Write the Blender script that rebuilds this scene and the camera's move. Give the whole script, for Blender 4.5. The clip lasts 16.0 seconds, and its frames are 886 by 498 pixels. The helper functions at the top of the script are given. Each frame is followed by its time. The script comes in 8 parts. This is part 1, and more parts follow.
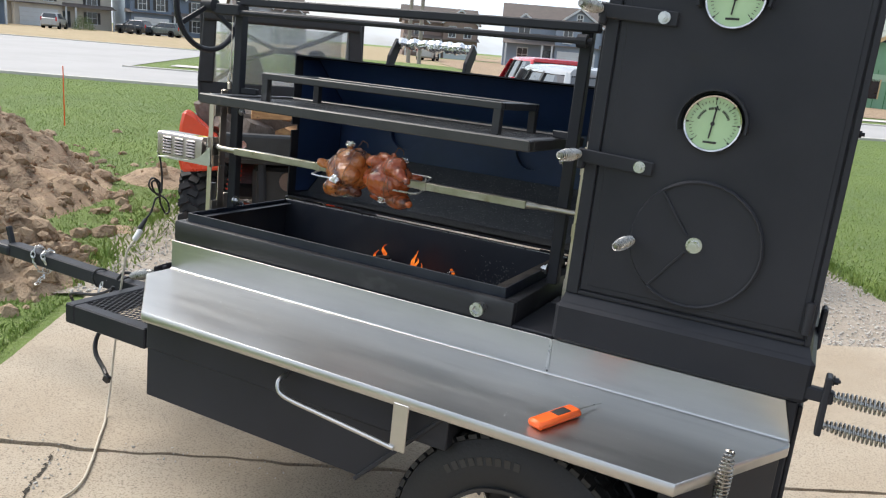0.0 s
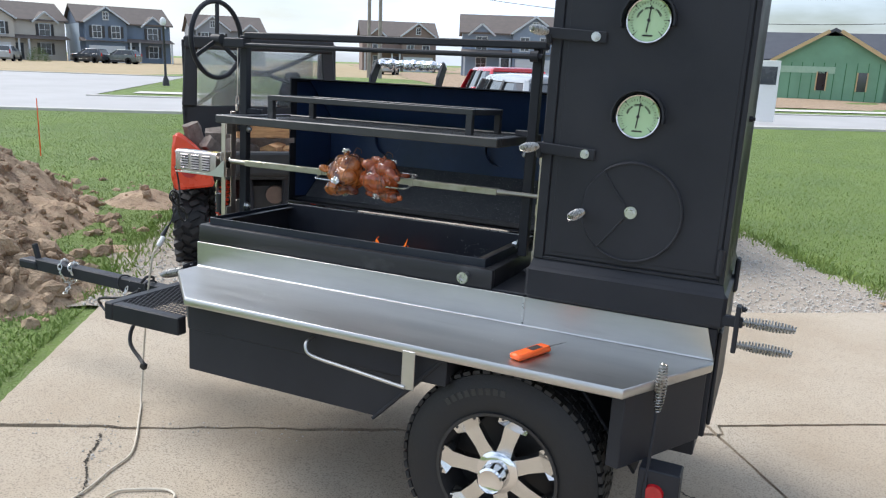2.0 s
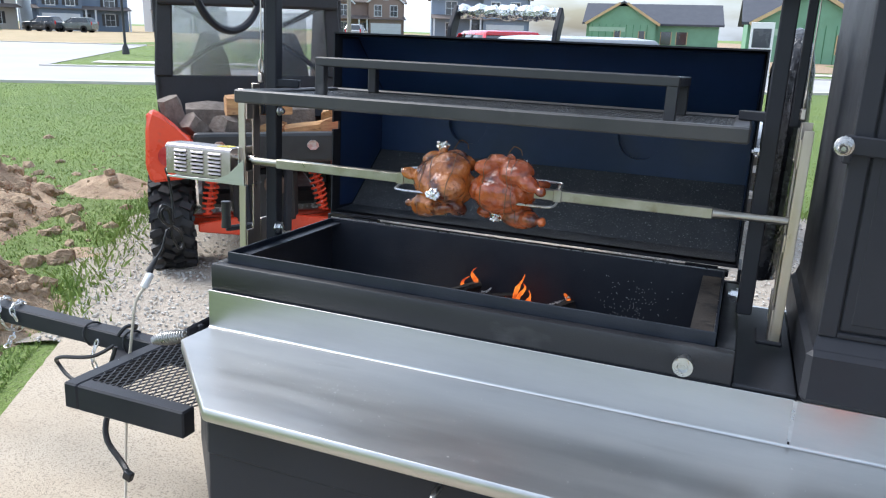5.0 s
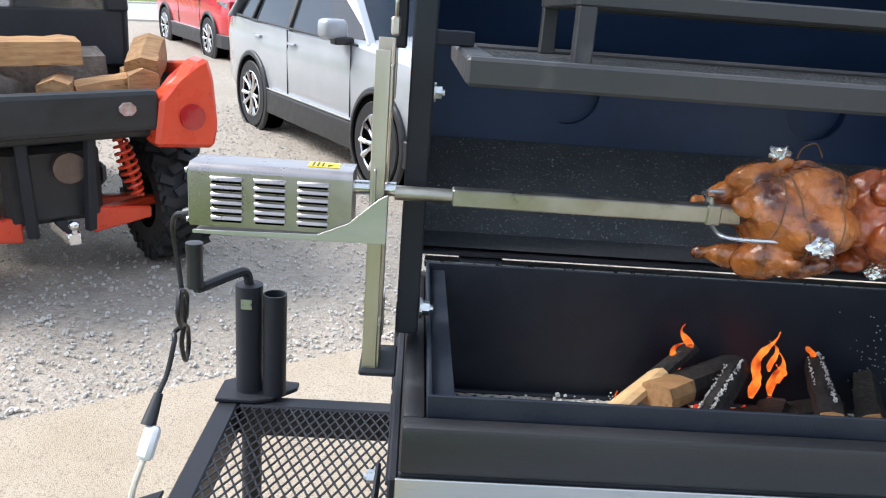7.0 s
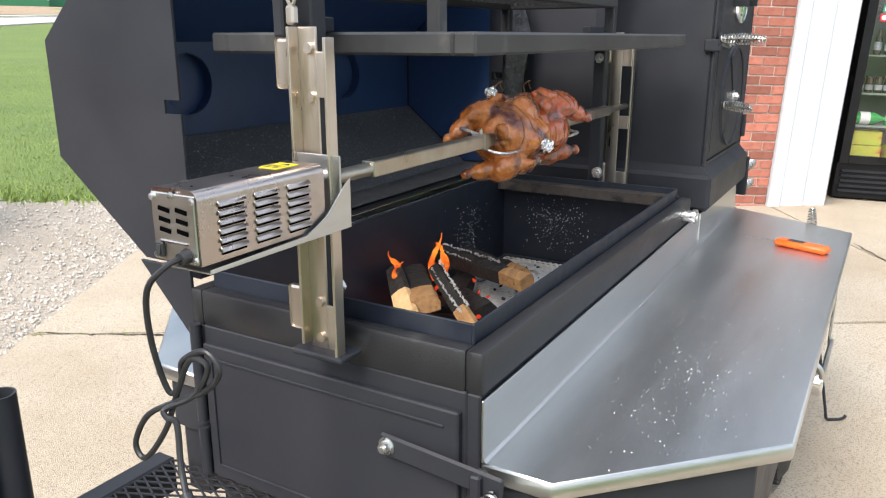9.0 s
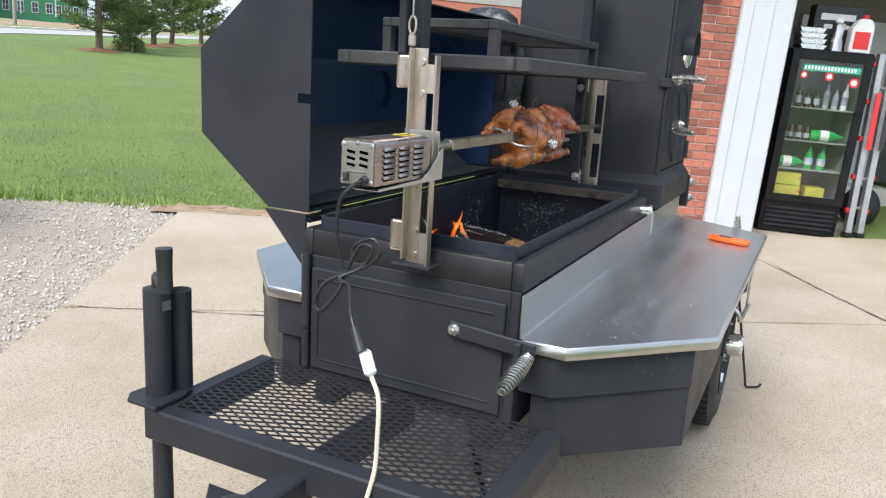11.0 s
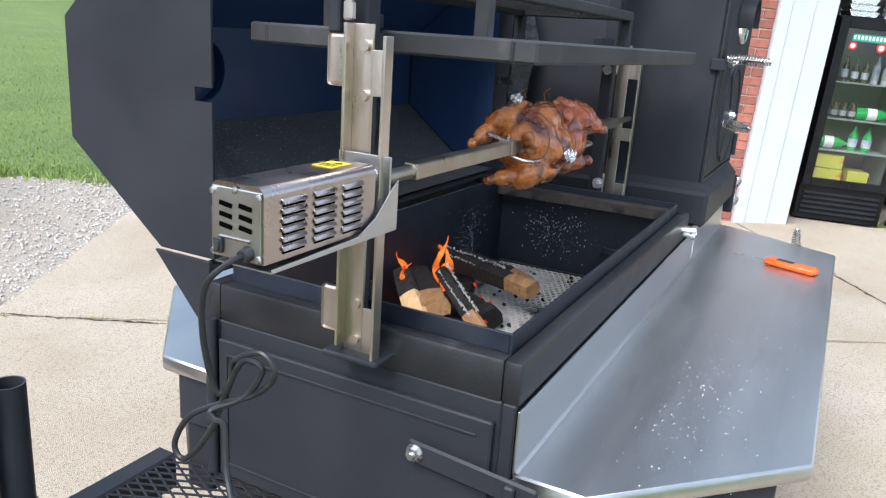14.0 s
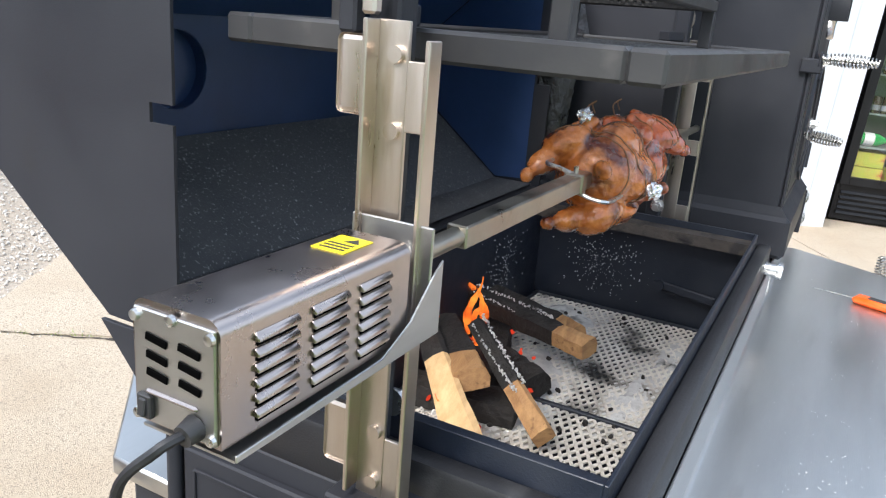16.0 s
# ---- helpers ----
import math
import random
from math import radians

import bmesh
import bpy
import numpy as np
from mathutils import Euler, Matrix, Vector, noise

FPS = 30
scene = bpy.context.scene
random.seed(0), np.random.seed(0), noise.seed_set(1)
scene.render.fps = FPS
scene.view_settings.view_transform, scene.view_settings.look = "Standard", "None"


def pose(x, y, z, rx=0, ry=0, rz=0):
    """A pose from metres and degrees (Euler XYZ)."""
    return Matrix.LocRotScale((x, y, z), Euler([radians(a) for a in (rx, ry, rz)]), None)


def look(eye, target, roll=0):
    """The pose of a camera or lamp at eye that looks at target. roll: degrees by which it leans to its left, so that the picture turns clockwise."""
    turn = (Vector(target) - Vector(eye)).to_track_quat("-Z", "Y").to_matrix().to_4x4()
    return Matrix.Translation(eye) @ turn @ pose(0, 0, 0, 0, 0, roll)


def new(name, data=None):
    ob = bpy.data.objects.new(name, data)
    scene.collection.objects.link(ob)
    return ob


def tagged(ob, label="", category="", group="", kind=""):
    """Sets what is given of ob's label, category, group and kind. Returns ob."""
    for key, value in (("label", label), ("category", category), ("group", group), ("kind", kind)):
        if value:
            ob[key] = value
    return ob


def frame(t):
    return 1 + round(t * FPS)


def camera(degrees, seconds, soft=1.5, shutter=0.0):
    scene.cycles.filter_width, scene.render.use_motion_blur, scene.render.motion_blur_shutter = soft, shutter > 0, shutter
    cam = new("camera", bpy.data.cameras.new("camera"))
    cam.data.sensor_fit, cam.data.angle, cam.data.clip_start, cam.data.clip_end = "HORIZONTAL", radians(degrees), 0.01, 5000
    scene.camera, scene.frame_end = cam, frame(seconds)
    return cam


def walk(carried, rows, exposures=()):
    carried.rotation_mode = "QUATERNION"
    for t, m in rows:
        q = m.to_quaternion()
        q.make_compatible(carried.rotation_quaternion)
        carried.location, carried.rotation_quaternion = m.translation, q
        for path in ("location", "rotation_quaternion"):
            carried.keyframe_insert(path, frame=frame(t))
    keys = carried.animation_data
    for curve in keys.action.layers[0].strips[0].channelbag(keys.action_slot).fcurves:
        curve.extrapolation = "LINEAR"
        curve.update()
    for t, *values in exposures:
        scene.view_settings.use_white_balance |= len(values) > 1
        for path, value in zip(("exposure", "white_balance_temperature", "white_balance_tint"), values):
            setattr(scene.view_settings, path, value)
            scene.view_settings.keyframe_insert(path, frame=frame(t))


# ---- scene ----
cam = camera(60.69, 16.0, 1.2)
PATH = [
    (0, (2.099, -1.876, 1.588), (1.212, -0.157, 1.081), 4.8),
    (0.5, (2.197, -2.023, 1.602), (1.248, -0.333, 1.109), 2.4),
    (1, (2.228, -2.235, 1.587), (1.357, -0.506, 1.087), 1.3),
    (1.5, (2.264, -2.355, 1.591), (1.451, -0.597, 1.093), 2.0),
    (2, (2.278, -2.363, 1.606), (1.456, -0.602, 1.133), 2.0),
    (2.5, (2.24, -2.257, 1.593), (1.364, -0.517, 1.139), 2.4),
    (3, (2.175, -2.065, 1.589), (1.204, -0.371, 1.153), 3.0),
    (3.2, (2.127, -2.009, 1.586), (1.153, -0.32, 1.141), 3.4),
    (5.3, (1.127, -1.431, 1.527), (0.522, 0.389, 0.959), 1.1),
    (5.5, (0.991, -1.381, 1.527), (0.5, 0.471, 0.955), 1.5),
    (5.6, (0.94, -1.368, 1.519), (0.481, 0.497, 0.959), 1.8),
    (6, (0.696, -1.257, 1.507), (0.297, 0.601, 0.882), 2.0),
    (6.5, (0.39, -0.998, 1.483), (0.034, 0.851, 0.809), 3.8),
    (7, (0.025, -0.796, 1.457), (0.073, 1.087, 0.786), 3.9),
    (7.5, (-0.261, -0.625, 1.449), (0.333, 1.168, 0.79), 0.3),
    (8, (-0.449, -0.438, 1.44), (0.675, 1.06, 0.738), 0.2),
    (8.5, (-0.707, -0.386, 1.417), (0.82, 0.713, 0.737), 0.9),
    (9, (-0.907, -0.433, 1.398), (0.731, 0.548, 0.802), 1.9),
    (9.2, (-1.016, -0.48, 1.385), (0.62, 0.51, 0.798), 2.4),
    (11.3, (-1.591, -0.539, 1.367), (0.156, 0.308, 0.884), 5.6),
    (11.5, (-1.589, -0.531, 1.366), (0.162, 0.314, 0.898), 5.5),
    (12, (-1.54, -0.531, 1.363), (0.202, 0.338, 0.903), 4.7),
    (12.5, (-1.405, -0.56, 1.374), (0.293, 0.401, 0.935), 3.6),
    (13, (-1.243, -0.564, 1.394), (0.409, 0.46, 0.925), 3.6),
    (13.5, (-1.088, -0.413, 1.362), (0.58, 0.532, 0.792), 4.4),
    (14, (-0.961, -0.307, 1.399), (0.736, 0.568, 0.804), 6.0),
    (14.5, (-0.756, -0.308, 1.404), (0.885, 0.658, 0.793), 7.1),
    (15, (-0.647, -0.263, 1.415), (0.912, 0.824, 0.79), 5.9),
    (15.5, (-0.632, -0.142, 1.406), (0.983, 0.863, 0.788), 6.2),
    (16, (-0.638, -0.059, 1.4), (1.041, 0.82, 0.763), 6.7),
]
EXPOSURES = [(0.0, 0.30, 6600, 10), (1.5, 0.27, 6400, 10), (2.5, 0.28, 5900, 10), (3.2, 0.28, 5800, 10), (5.5, 0.70, 6100, 10), (6.5, 0.70, 6250, 10), (7.5, 0.80, 6000, 10), (9.0, 0.80, 6600, 10),
             (11.5, 0.44, 6150, 10), (12.5, 0.41, 5850, 10), (13.5, 0.58, 5920, 10), (14.5, 0.72, 6000, 10), (16.0, 0.82, 6250, 10)]
# the driveway under the trailer slopes: T tips the trailer's own axes into the level world
T = pose(0, 0, 0, -2.45, 0.57, 1.1)
walk(cam, [(t, look(eye, target, roll)) for t, eye, target, roll in PATH], EXPOSURES)

from mathutils.bvhtree import BVHTree

# ---- daylight: bright veiled sky, the sun wide and soft behind thin cloud ----
SUN_AZ, SUN_EL = -85.0, 47.0
world = bpy.data.worlds.new("sky")
scene.world = world
world.use_nodes = True
wn, wl = world.node_tree.nodes, world.node_tree.links
wn.clear()
w_out = wn.new("ShaderNodeOutputWorld")
w_bg = wn.new("ShaderNodeBackground")
w_sky = wn.new("ShaderNodeTexSky")
w_sky.sky_type, w_sky.sun_disc = "NISHITA", False
w_sky.sun_elevation, w_sky.sun_rotation = radians(SUN_EL), radians(SUN_AZ)
w_sky.dust_density, w_sky.air_density = 2.0, 1.0
w_tc = wn.new("ShaderNodeTexCoord")
w_map = wn.new("ShaderNodeMapping")
w_map.inputs["Scale"].default_value = (1, 1, 3.5)
w_noise = wn.new("ShaderNodeTexNoise")
w_noise.inputs["Scale"].default_value, w_noise.inputs["Detail"].default_value = 2.2, 7
w_ramp = wn.new("ShaderNodeValToRGB")
w_ramp.color_ramp.elements[0].position, w_ramp.color_ramp.elements[1].position = 0.36, 0.60
w_mix = wn.new("ShaderNodeMixRGB")
w_mix.inputs[2].default_value = (7.8, 8.8, 10.2, 1)
wl.new(w_tc.outputs["Generated"], w_map.inputs["Vector"])
wl.new(w_map.outputs["Vector"], w_noise.inputs["Vector"])
wl.new(w_noise.outputs["Fac"], w_ramp.inputs["Fac"])
wl.new(w_ramp.outputs["Color"], w_mix.inputs[0])
wl.new(w_sky.outputs["Color"], w_mix.inputs[1])
wl.new(w_mix.outputs["Color"], w_bg.inputs["Color"])
wl.new(w_bg.outputs["Background"], w_out.inputs["Surface"])
w_bg.inputs["Strength"].default_value = 0.128
sun_data = bpy.data.lights.new("sun", "SUN")
sun_data.energy, sun_data.angle, sun_data.color = 3.2, radians(30), (1.0, 0.955, 0.895)
sun = new("sun", sun_data)
sun.matrix_world = look((20 * math.sin(radians(SUN_AZ)), 20 * math.cos(radians(SUN_AZ)), 20 * math.tan(radians(SUN_EL))), (0, 0, 0))

# ---- materials ----
def mat(name, col, col2=None, rough=0.5, metal=0.0, scale=6.0, spread=(0.35, 0.65), bump=0.0, bscale=180.0, rvar=0.12,
        stretch=(1, 1, 1), random_tint=0.0, col3=None, scale3=40.0, amount3=0.5, trans=0.0, alpha=1.0, spec=0.5, coat=0.0, aniso=0.0, bdist=0.004):
    m = bpy.data.materials.new(name)
    m.use_nodes = True
    n, l = m.node_tree.nodes, m.node_tree.links
    b = n["Principled BSDF"]
    tc = n.new("ShaderNodeTexCoord")
    mp = n.new("ShaderNodeMapping")
    mp.inputs["Scale"].default_value = stretch
    l.new(tc.outputs["Object"], mp.inputs["Vector"])
    big = n.new("ShaderNodeTexNoise")
    big.inputs["Scale"].default_value, big.inputs["Detail"].default_value, big.inputs["Roughness"].default_value = scale, 8, 0.62
    l.new(mp.outputs["Vector"], big.inputs["Vector"])
    rp = n.new("ShaderNodeValToRGB")
    rp.color_ramp.elements[0].position, rp.color_ramp.elements[1].position = spread
    rp.color_ramp.elements[0].color, rp.color_ramp.elements[1].color = (*col, 1), (*(col2 or [c * 0.8 for c in col]), 1)
    l.new(big.outputs["Fac"], rp.inputs["Fac"])
    out = rp.outputs["Color"]
    fine = n.new("ShaderNodeTexNoise")
    fine.inputs["Scale"].default_value, fine.inputs["Detail"].default_value = bscale, 4
    l.new(mp.outputs["Vector"], fine.inputs["Vector"])
    if col3:
        third = n.new("ShaderNodeTexNoise")
        third.inputs["Scale"].default_value, third.inputs["Detail"].default_value = scale3, 6
        l.new(mp.outputs["Vector"], third.inputs["Vector"])
        r3 = n.new("ShaderNodeValToRGB")
        r3.color_ramp.elements[0].position, r3.color_ramp.elements[1].position = 1 - amount3 - 0.06, 1 - amount3 + 0.08
        l.new(third.outputs["Fac"], r3.inputs["Fac"])
        mx = n.new("ShaderNodeMixRGB")
        mx.inputs[2].default_value = (*col3, 1)
        l.new(r3.outputs["Color"], mx.inputs[0])
        l.new(out, mx.inputs[1])
        out = mx.outputs["Color"]
    if random_tint:
        oi = n.new("ShaderNodeObjectInfo")
        hs = n.new("ShaderNodeHueSaturation")
        mr = n.new("ShaderNodeMapRange")
        mr.inputs["To Min"].default_value, mr.inputs["To Max"].default_value = 1 - random_tint, 1 + random_tint
        l.new(oi.outputs["Random"], mr.inputs["Value"])
        l.new(mr.outputs["Result"], hs.inputs["Value"])
        l.new(out, hs.inputs["Color"])
        out = hs.outputs["Color"]
    l.new(out, b.inputs["Base Color"])
    rr = n.new("ShaderNodeMapRange")
    rr.inputs["From Min"].default_value, rr.inputs["From Max"].default_value = 0.3, 0.7
    rr.inputs["To Min"].default_value, rr.inputs["To Max"].default_value = max(0.02, rough - rvar), min(1, rough + rvar)
    l.new(big.outputs["Fac"], rr.inputs["Value"])
    l.new(rr.outputs["Result"], b.inputs["Roughness"])
    b.inputs["Metallic"].default_value = metal
    b.inputs["Specular IOR Level"].default_value = spec
    b.inputs["Coat Weight"].default_value = coat
    b.inputs["Anisotropic"].default_value = aniso
    b.inputs["Transmission Weight"].default_value = trans
    b.inputs["Alpha"].default_value = alpha
    if bump:
        bp = n.new("ShaderNodeBump")
        bp.inputs["Strength"].default_value, bp.inputs["Distance"].default_value = bump, bdist
        l.new(fine.outputs["Fac"], bp.inputs["Height"])
        l.new(bp.outputs["Normal"], b.inputs["Normal"])
    return m


def glow(name, col, strength):
    m = bpy.data.materials.new(name)
    m.use_nodes = True
    n, l = m.node_tree.nodes, m.node_tree.links
    n.clear()
    o, e = n.new("ShaderNodeOutputMaterial"), n.new("ShaderNodeEmission")
    tc, nz, rp = n.new("ShaderNodeTexCoord"), n.new("ShaderNodeTexNoise"), n.new("ShaderNodeValToRGB")
    nz.inputs["Scale"].default_value = 45
    rp.color_ramp.elements[0].color, rp.color_ramp.elements[1].color = (*[c * 0.45 for c in col], 1), (*col, 1)
    l.new(tc.outputs["Object"], nz.inputs["Vector"]), l.new(nz.outputs["Fac"], rp.inputs["Fac"])
    l.new(rp.outputs["Color"], e.inputs["Color"])
    e.inputs["Strength"].default_value = strength
    l.new(e.outputs["Emission"], o.inputs["Surface"])
    return m


def flame_mat(name):
    m = bpy.data.materials.new(name)
    m.use_nodes = True
    n, l = m.node_tree.nodes, m.node_tree.links
    n.clear()
    o, e, tr, mx = (n.new("ShaderNode" + k) for k in ("OutputMaterial", "Emission", "BsdfTransparent", "MixShader"))
    tc, nz, rp = n.new("ShaderNodeTexCoord"), n.new("ShaderNodeTexNoise"), n.new("ShaderNodeValToRGB")
    nz.inputs["Scale"].default_value = 28
    rp.color_ramp.elements[0].position, rp.color_ramp.elements[1].position = 0.35, 0.62
    rp.color_ramp.elements[0].color, rp.color_ramp.elements[1].color = (1.0, 0.10, 0.01, 1), (1.0, 0.30, 0.04, 1)
    l.new(tc.outputs["Object"], nz.inputs["Vector"]), l.new(nz.outputs["Fac"], rp.inputs["Fac"])
    l.new(rp.outputs["Color"], e.inputs["Color"])
    e.inputs["Strength"].default_value = 1.0
    mr = n.new("ShaderNodeMapRange")
    mr.inputs["From Min"].default_value, mr.inputs["From Max"].default_value = 0.3, 0.65
    mr.inputs["To Min"].default_value, mr.inputs["To Max"].default_value = 0.05, 0.75
    l.new(nz.outputs["Fac"], mr.inputs["Value"]), l.new(mr.outputs["Result"], mx.inputs["Fac"])
    l.new(tr.outputs["BSDF"], mx.inputs[1]), l.new(e.outputs["Emission"], mx.inputs[2])
    l.new(mx.outputs["Shader"], o.inputs["Surface"])
    return m


def glass_mat(name, tint=(1, 1, 1), rough=0.03, clear=0.75):
    m = bpy.data.materials.new(name)
    m.use_nodes = True
    n, l = m.node_tree.nodes, m.node_tree.links
    n.clear()
    o, g, tr, mx = (n.new("ShaderNode" + k) for k in ("OutputMaterial", "BsdfGlossy", "BsdfTransparent", "MixShader"))
    lw = n.new("ShaderNodeFresnel")
    lw.inputs["IOR"].default_value = 1.5
    mr = n.new("ShaderNodeMapRange")
    mr.inputs["To Min"].default_value, mr.inputs["To Max"].default_value = 1 - clear, 1
    nz, tc = n.new("ShaderNodeTexNoise"), n.new("ShaderNodeTexCoord")
    nz.inputs["Scale"].default_value = 5
    rg = n.new("ShaderNodeMapRange")
    rg.inputs["To Min"].default_value, rg.inputs["To Max"].default_value = rough, rough + 0.12
    l.new(tc.outputs["Object"], nz.inputs["Vector"]), l.new(nz.outputs["Fac"], rg.inputs["Value"]), l.new(rg.outputs["Result"], g.inputs["Roughness"])
    tr.inputs["Color"].default_value = (*tint, 1)
    l.new(lw.outputs["Fac"], mr.inputs["Value"]), l.new(mr.outputs["Result"], mx.inputs["Fac"])
    l.new(tr.outputs["BSDF"], mx.inputs[1]), l.new(g.outputs["BSDF"], mx.inputs[2])
    l.new(mx.outputs["Shader"], o.inputs["Surface"])
    return m


BLACK = mat("black_satin_paint", (0.0235, 0.0245, 0.0295), (0.0325, 0.0335, 0.0390), rough=0.47, scale=3, bump=0.06, bscale=420, rvar=0.12, spec=0.20, col3=(0.030, 0.030, 0.032), scale3=9, amount3=0.3)
BLACK_FLAT = mat("black_heat_paint", (0.026, 0.026, 0.028), (0.046, 0.044, 0.043), rough=0.45, scale=5, bump=0.03, bscale=300, col3=(0.085, 0.080, 0.075), scale3=11, amount3=0.30)
SOOT = mat("sooty_steel", (0.008, 0.012, 0.022), (0.017, 0.021, 0.031), rough=0.5, scale=14, bump=0.18, bscale=300, col3=(0.10, 0.09, 0.075), scale3=150, amount3=0.21)
GREASE = mat("grease_speckled_steel", (0.052, 0.055, 0.060), (0.082, 0.084, 0.088), rough=0.5, scale=14, bump=0.5, bscale=300, col3=(0.36, 0.36, 0.35), scale3=170, amount3=0.345)
DUSTYBLACK = mat("dusty_black_paint", (0.012, 0.012, 0.014), (0.020, 0.020, 0.022), rough=0.42, scale=4, bump=0.15, bscale=320, rvar=0.10, stretch=(0.5, 1, 1), col3=(0.075, 0.074, 0.074), scale3=7, amount3=0.36)
HOODIN = mat("smoked_hood_lining", (0.014, 0.036, 0.098), (0.024, 0.054, 0.145), rough=0.42, scale=4, bump=0.12, bscale=260)
STEEL = mat("brushed_stainless", (0.49, 0.485, 0.47), (0.58, 0.575, 0.56), rough=0.36, metal=1.0, scale=3, bump=0.06, bscale=90, stretch=(0.5, 3, 3), rvar=0.06, col3=(0.44, 0.435, 0.42), scale3=4, amount3=0.30)
SHINY = mat("polished_stainless", (0.52, 0.515, 0.505), (0.60, 0.595, 0.585), rough=0.20, metal=1.0, scale=9, rvar=0.08, bump=0.04, bscale=60)
CHANNEL = mat("heat_tinted_stainless", (0.53, 0.455, 0.385), (0.64, 0.57, 0.505), rough=0.36, metal=1.0, scale=7, bump=0.05, bscale=120, stretch=(4, 4, 0.6), col3=(0.36, 0.27, 0.15), scale3=6, amount3=0.3)
CHROME = mat("chrome", (0.75, 0.75, 0.76), (0.8, 0.8, 0.8), rough=0.10, metal=1.0, rvar=0.05)
ZINC = mat("zinc_plated_steel", (0.55, 0.55, 0.54), (0.68, 0.68, 0.66), rough=0.32, metal=1.0, scale=60)
SPIT = mat("greasy_steel_bar", (0.34, 0.31, 0.26), (0.46, 0.43, 0.37), rough=0.36, metal=1.0, scale=12, bump=0.06, col3=(0.20, 0.15, 0.09), scale3=11, amount3=0.36)
RUSTY = mat("rusty_sooty_steel", (0.045, 0.036, 0.030), (0.085, 0.07, 0.058), rough=0.75, scale=12, bump=0.5, bscale=120, col3=(0.02, 0.018, 0.018), scale3=20, amount3=0.45)
RUBBER = mat("tyre_rubber", (0.010, 0.010, 0.011), (0.019, 0.019, 0.020), rough=0.66, scale=8, bump=0.25, bscale=120)
PLASTIC = mat("black_plastic", (0.02, 0.02, 0.021), (0.03, 0.03, 0.031), rough=0.45, scale=12, bump=0.1)
ALLOY = mat("machined_alloy", (0.62, 0.62, 0.61), (0.7, 0.7, 0.69), rough=0.24, metal=1.0, scale=4, rvar=0.08)
ORANGE = mat("orange_plastic", (0.85, 0.10, 0.01), (0.92, 0.14, 0.02), rough=0.42, scale=30, bump=0.05)
REDPAINT = mat("red_orange_plastic", (0.72, 0.055, 0.018), (0.78, 0.075, 0.025), rough=0.32, scale=5, col3=(0.5, 0.09, 0.05), scale3=14, amount3=0.3, coat=0.3)
REDLENS = mat("red_lens", (0.38, 0.006, 0.01), (0.48, 0.012, 0.018), rough=0.16, scale=60, coat=0.6)
WHITEPAINT = mat("white_car_paint", (0.34, 0.355, 0.37), (0.38, 0.395, 0.41), rough=0.22, scale=2, coat=0.8, rvar=0.05)
CARRED = mat("red_car_paint", (0.48, 0.012, 0.022), (0.54, 0.018, 0.03), rough=0.22, scale=2, coat=0.8, rvar=0.05)
CARDARK = mat("dark_car_paint", (0.03, 0.035, 0.045), (0.04, 0.045, 0.055), rough=0.25, scale=2, coat=0.7)
DARKGLASS = mat("dark_window_glass", (0.02, 0.025, 0.03), (0.035, 0.04, 0.045), rough=0.06, scale=1, rvar=0.03, spec=0.9)
FABRIC = mat("black_vinyl_cover", (0.014, 0.014, 0.017), (0.024, 0.024, 0.028), rough=0.6, scale=9, bump=0.35, bscale=25, bdist=0.01)
CORD_B = mat("black_cord", (0.010, 0.010, 0.012), (0.018, 0.018, 0.020), rough=0.45, scale=60)
CORD_W = mat("cream_cord", (0.62, 0.56, 0.45), (0.54, 0.48, 0.38), rough=0.55, scale=25)
WHITEPL = mat("white_plastic", (0.75, 0.75, 0.74), (0.68, 0.68, 0.67), rough=0.4, scale=30)
MOTORSTEEL = mat("mirror_stainless", (0.40, 0.350, 0.328), (0.49, 0.435, 0.412), rough=0.30, metal=1.0, scale=7, rvar=0.09, bump=0.07, bscale=50, col3=(0.30, 0.285, 0.26), scale3=9, amount3=0.34)
SPRINGWIRE = mat("dark_spring_wire", (0.34, 0.33, 0.31), (0.46, 0.45, 0.43), rough=0.3, metal=1.0, scale=50)
CRACKDIRT = mat("dirt_in_cracks", (0.022, 0.018, 0.013), (0.05, 0.04, 0.028), rough=0.95, scale=12, bump=0.6, bscale=60, col3=(0.07, 0.085, 0.03), scale3=7, amount3=0.3)
FRIDGEBLACK = mat("black_fridge_shell", (0.006, 0.006, 0.007), (0.010, 0.010, 0.011), rough=0.35, scale=6, spec=0.25)
DIAL = mat("pale_green_dial", (0.46, 0.65, 0.37), (0.50, 0.69, 0.42), rough=0.4, scale=9)
# near-black that stands in for shade inside slots, louvre gaps and wheel wells
SHADE_BLACK = mat("opening_shade", (0.002, 0.002, 0.002), (0.003, 0.003, 0.003), rough=0.9, spec=0.0)
INK = mat("black_ink", (0.02, 0.02, 0.02), (0.03, 0.03, 0.03), rough=0.6)
YELLOW = mat("yellow_sticker", (0.85, 0.68, 0.02), (0.8, 0.62, 0.02), rough=0.45, scale=30)
SKIN = mat("roasted_chicken_skin", (0.32, 0.074, 0.012), (0.68, 0.240, 0.052), rough=0.24, scale=13, bump=0.8, bscale=60, bdist=0.008, spread=(0.30, 0.70), col3=(0.09, 0.017, 0.006), scale3=16, amount3=0.47, coat=0.7, rvar=0.1)
SKIN_RED = mat("glazed_chicken_skin", (0.24, 0.034, 0.009), (0.58, 0.138, 0.030), rough=0.26, scale=12, bump=0.5, bscale=80, bdist=0.006, spread=(0.3, 0.7), col3=(0.07, 0.016, 0.009), scale3=17, amount3=0.40, coat=0.8, rvar=0.1)
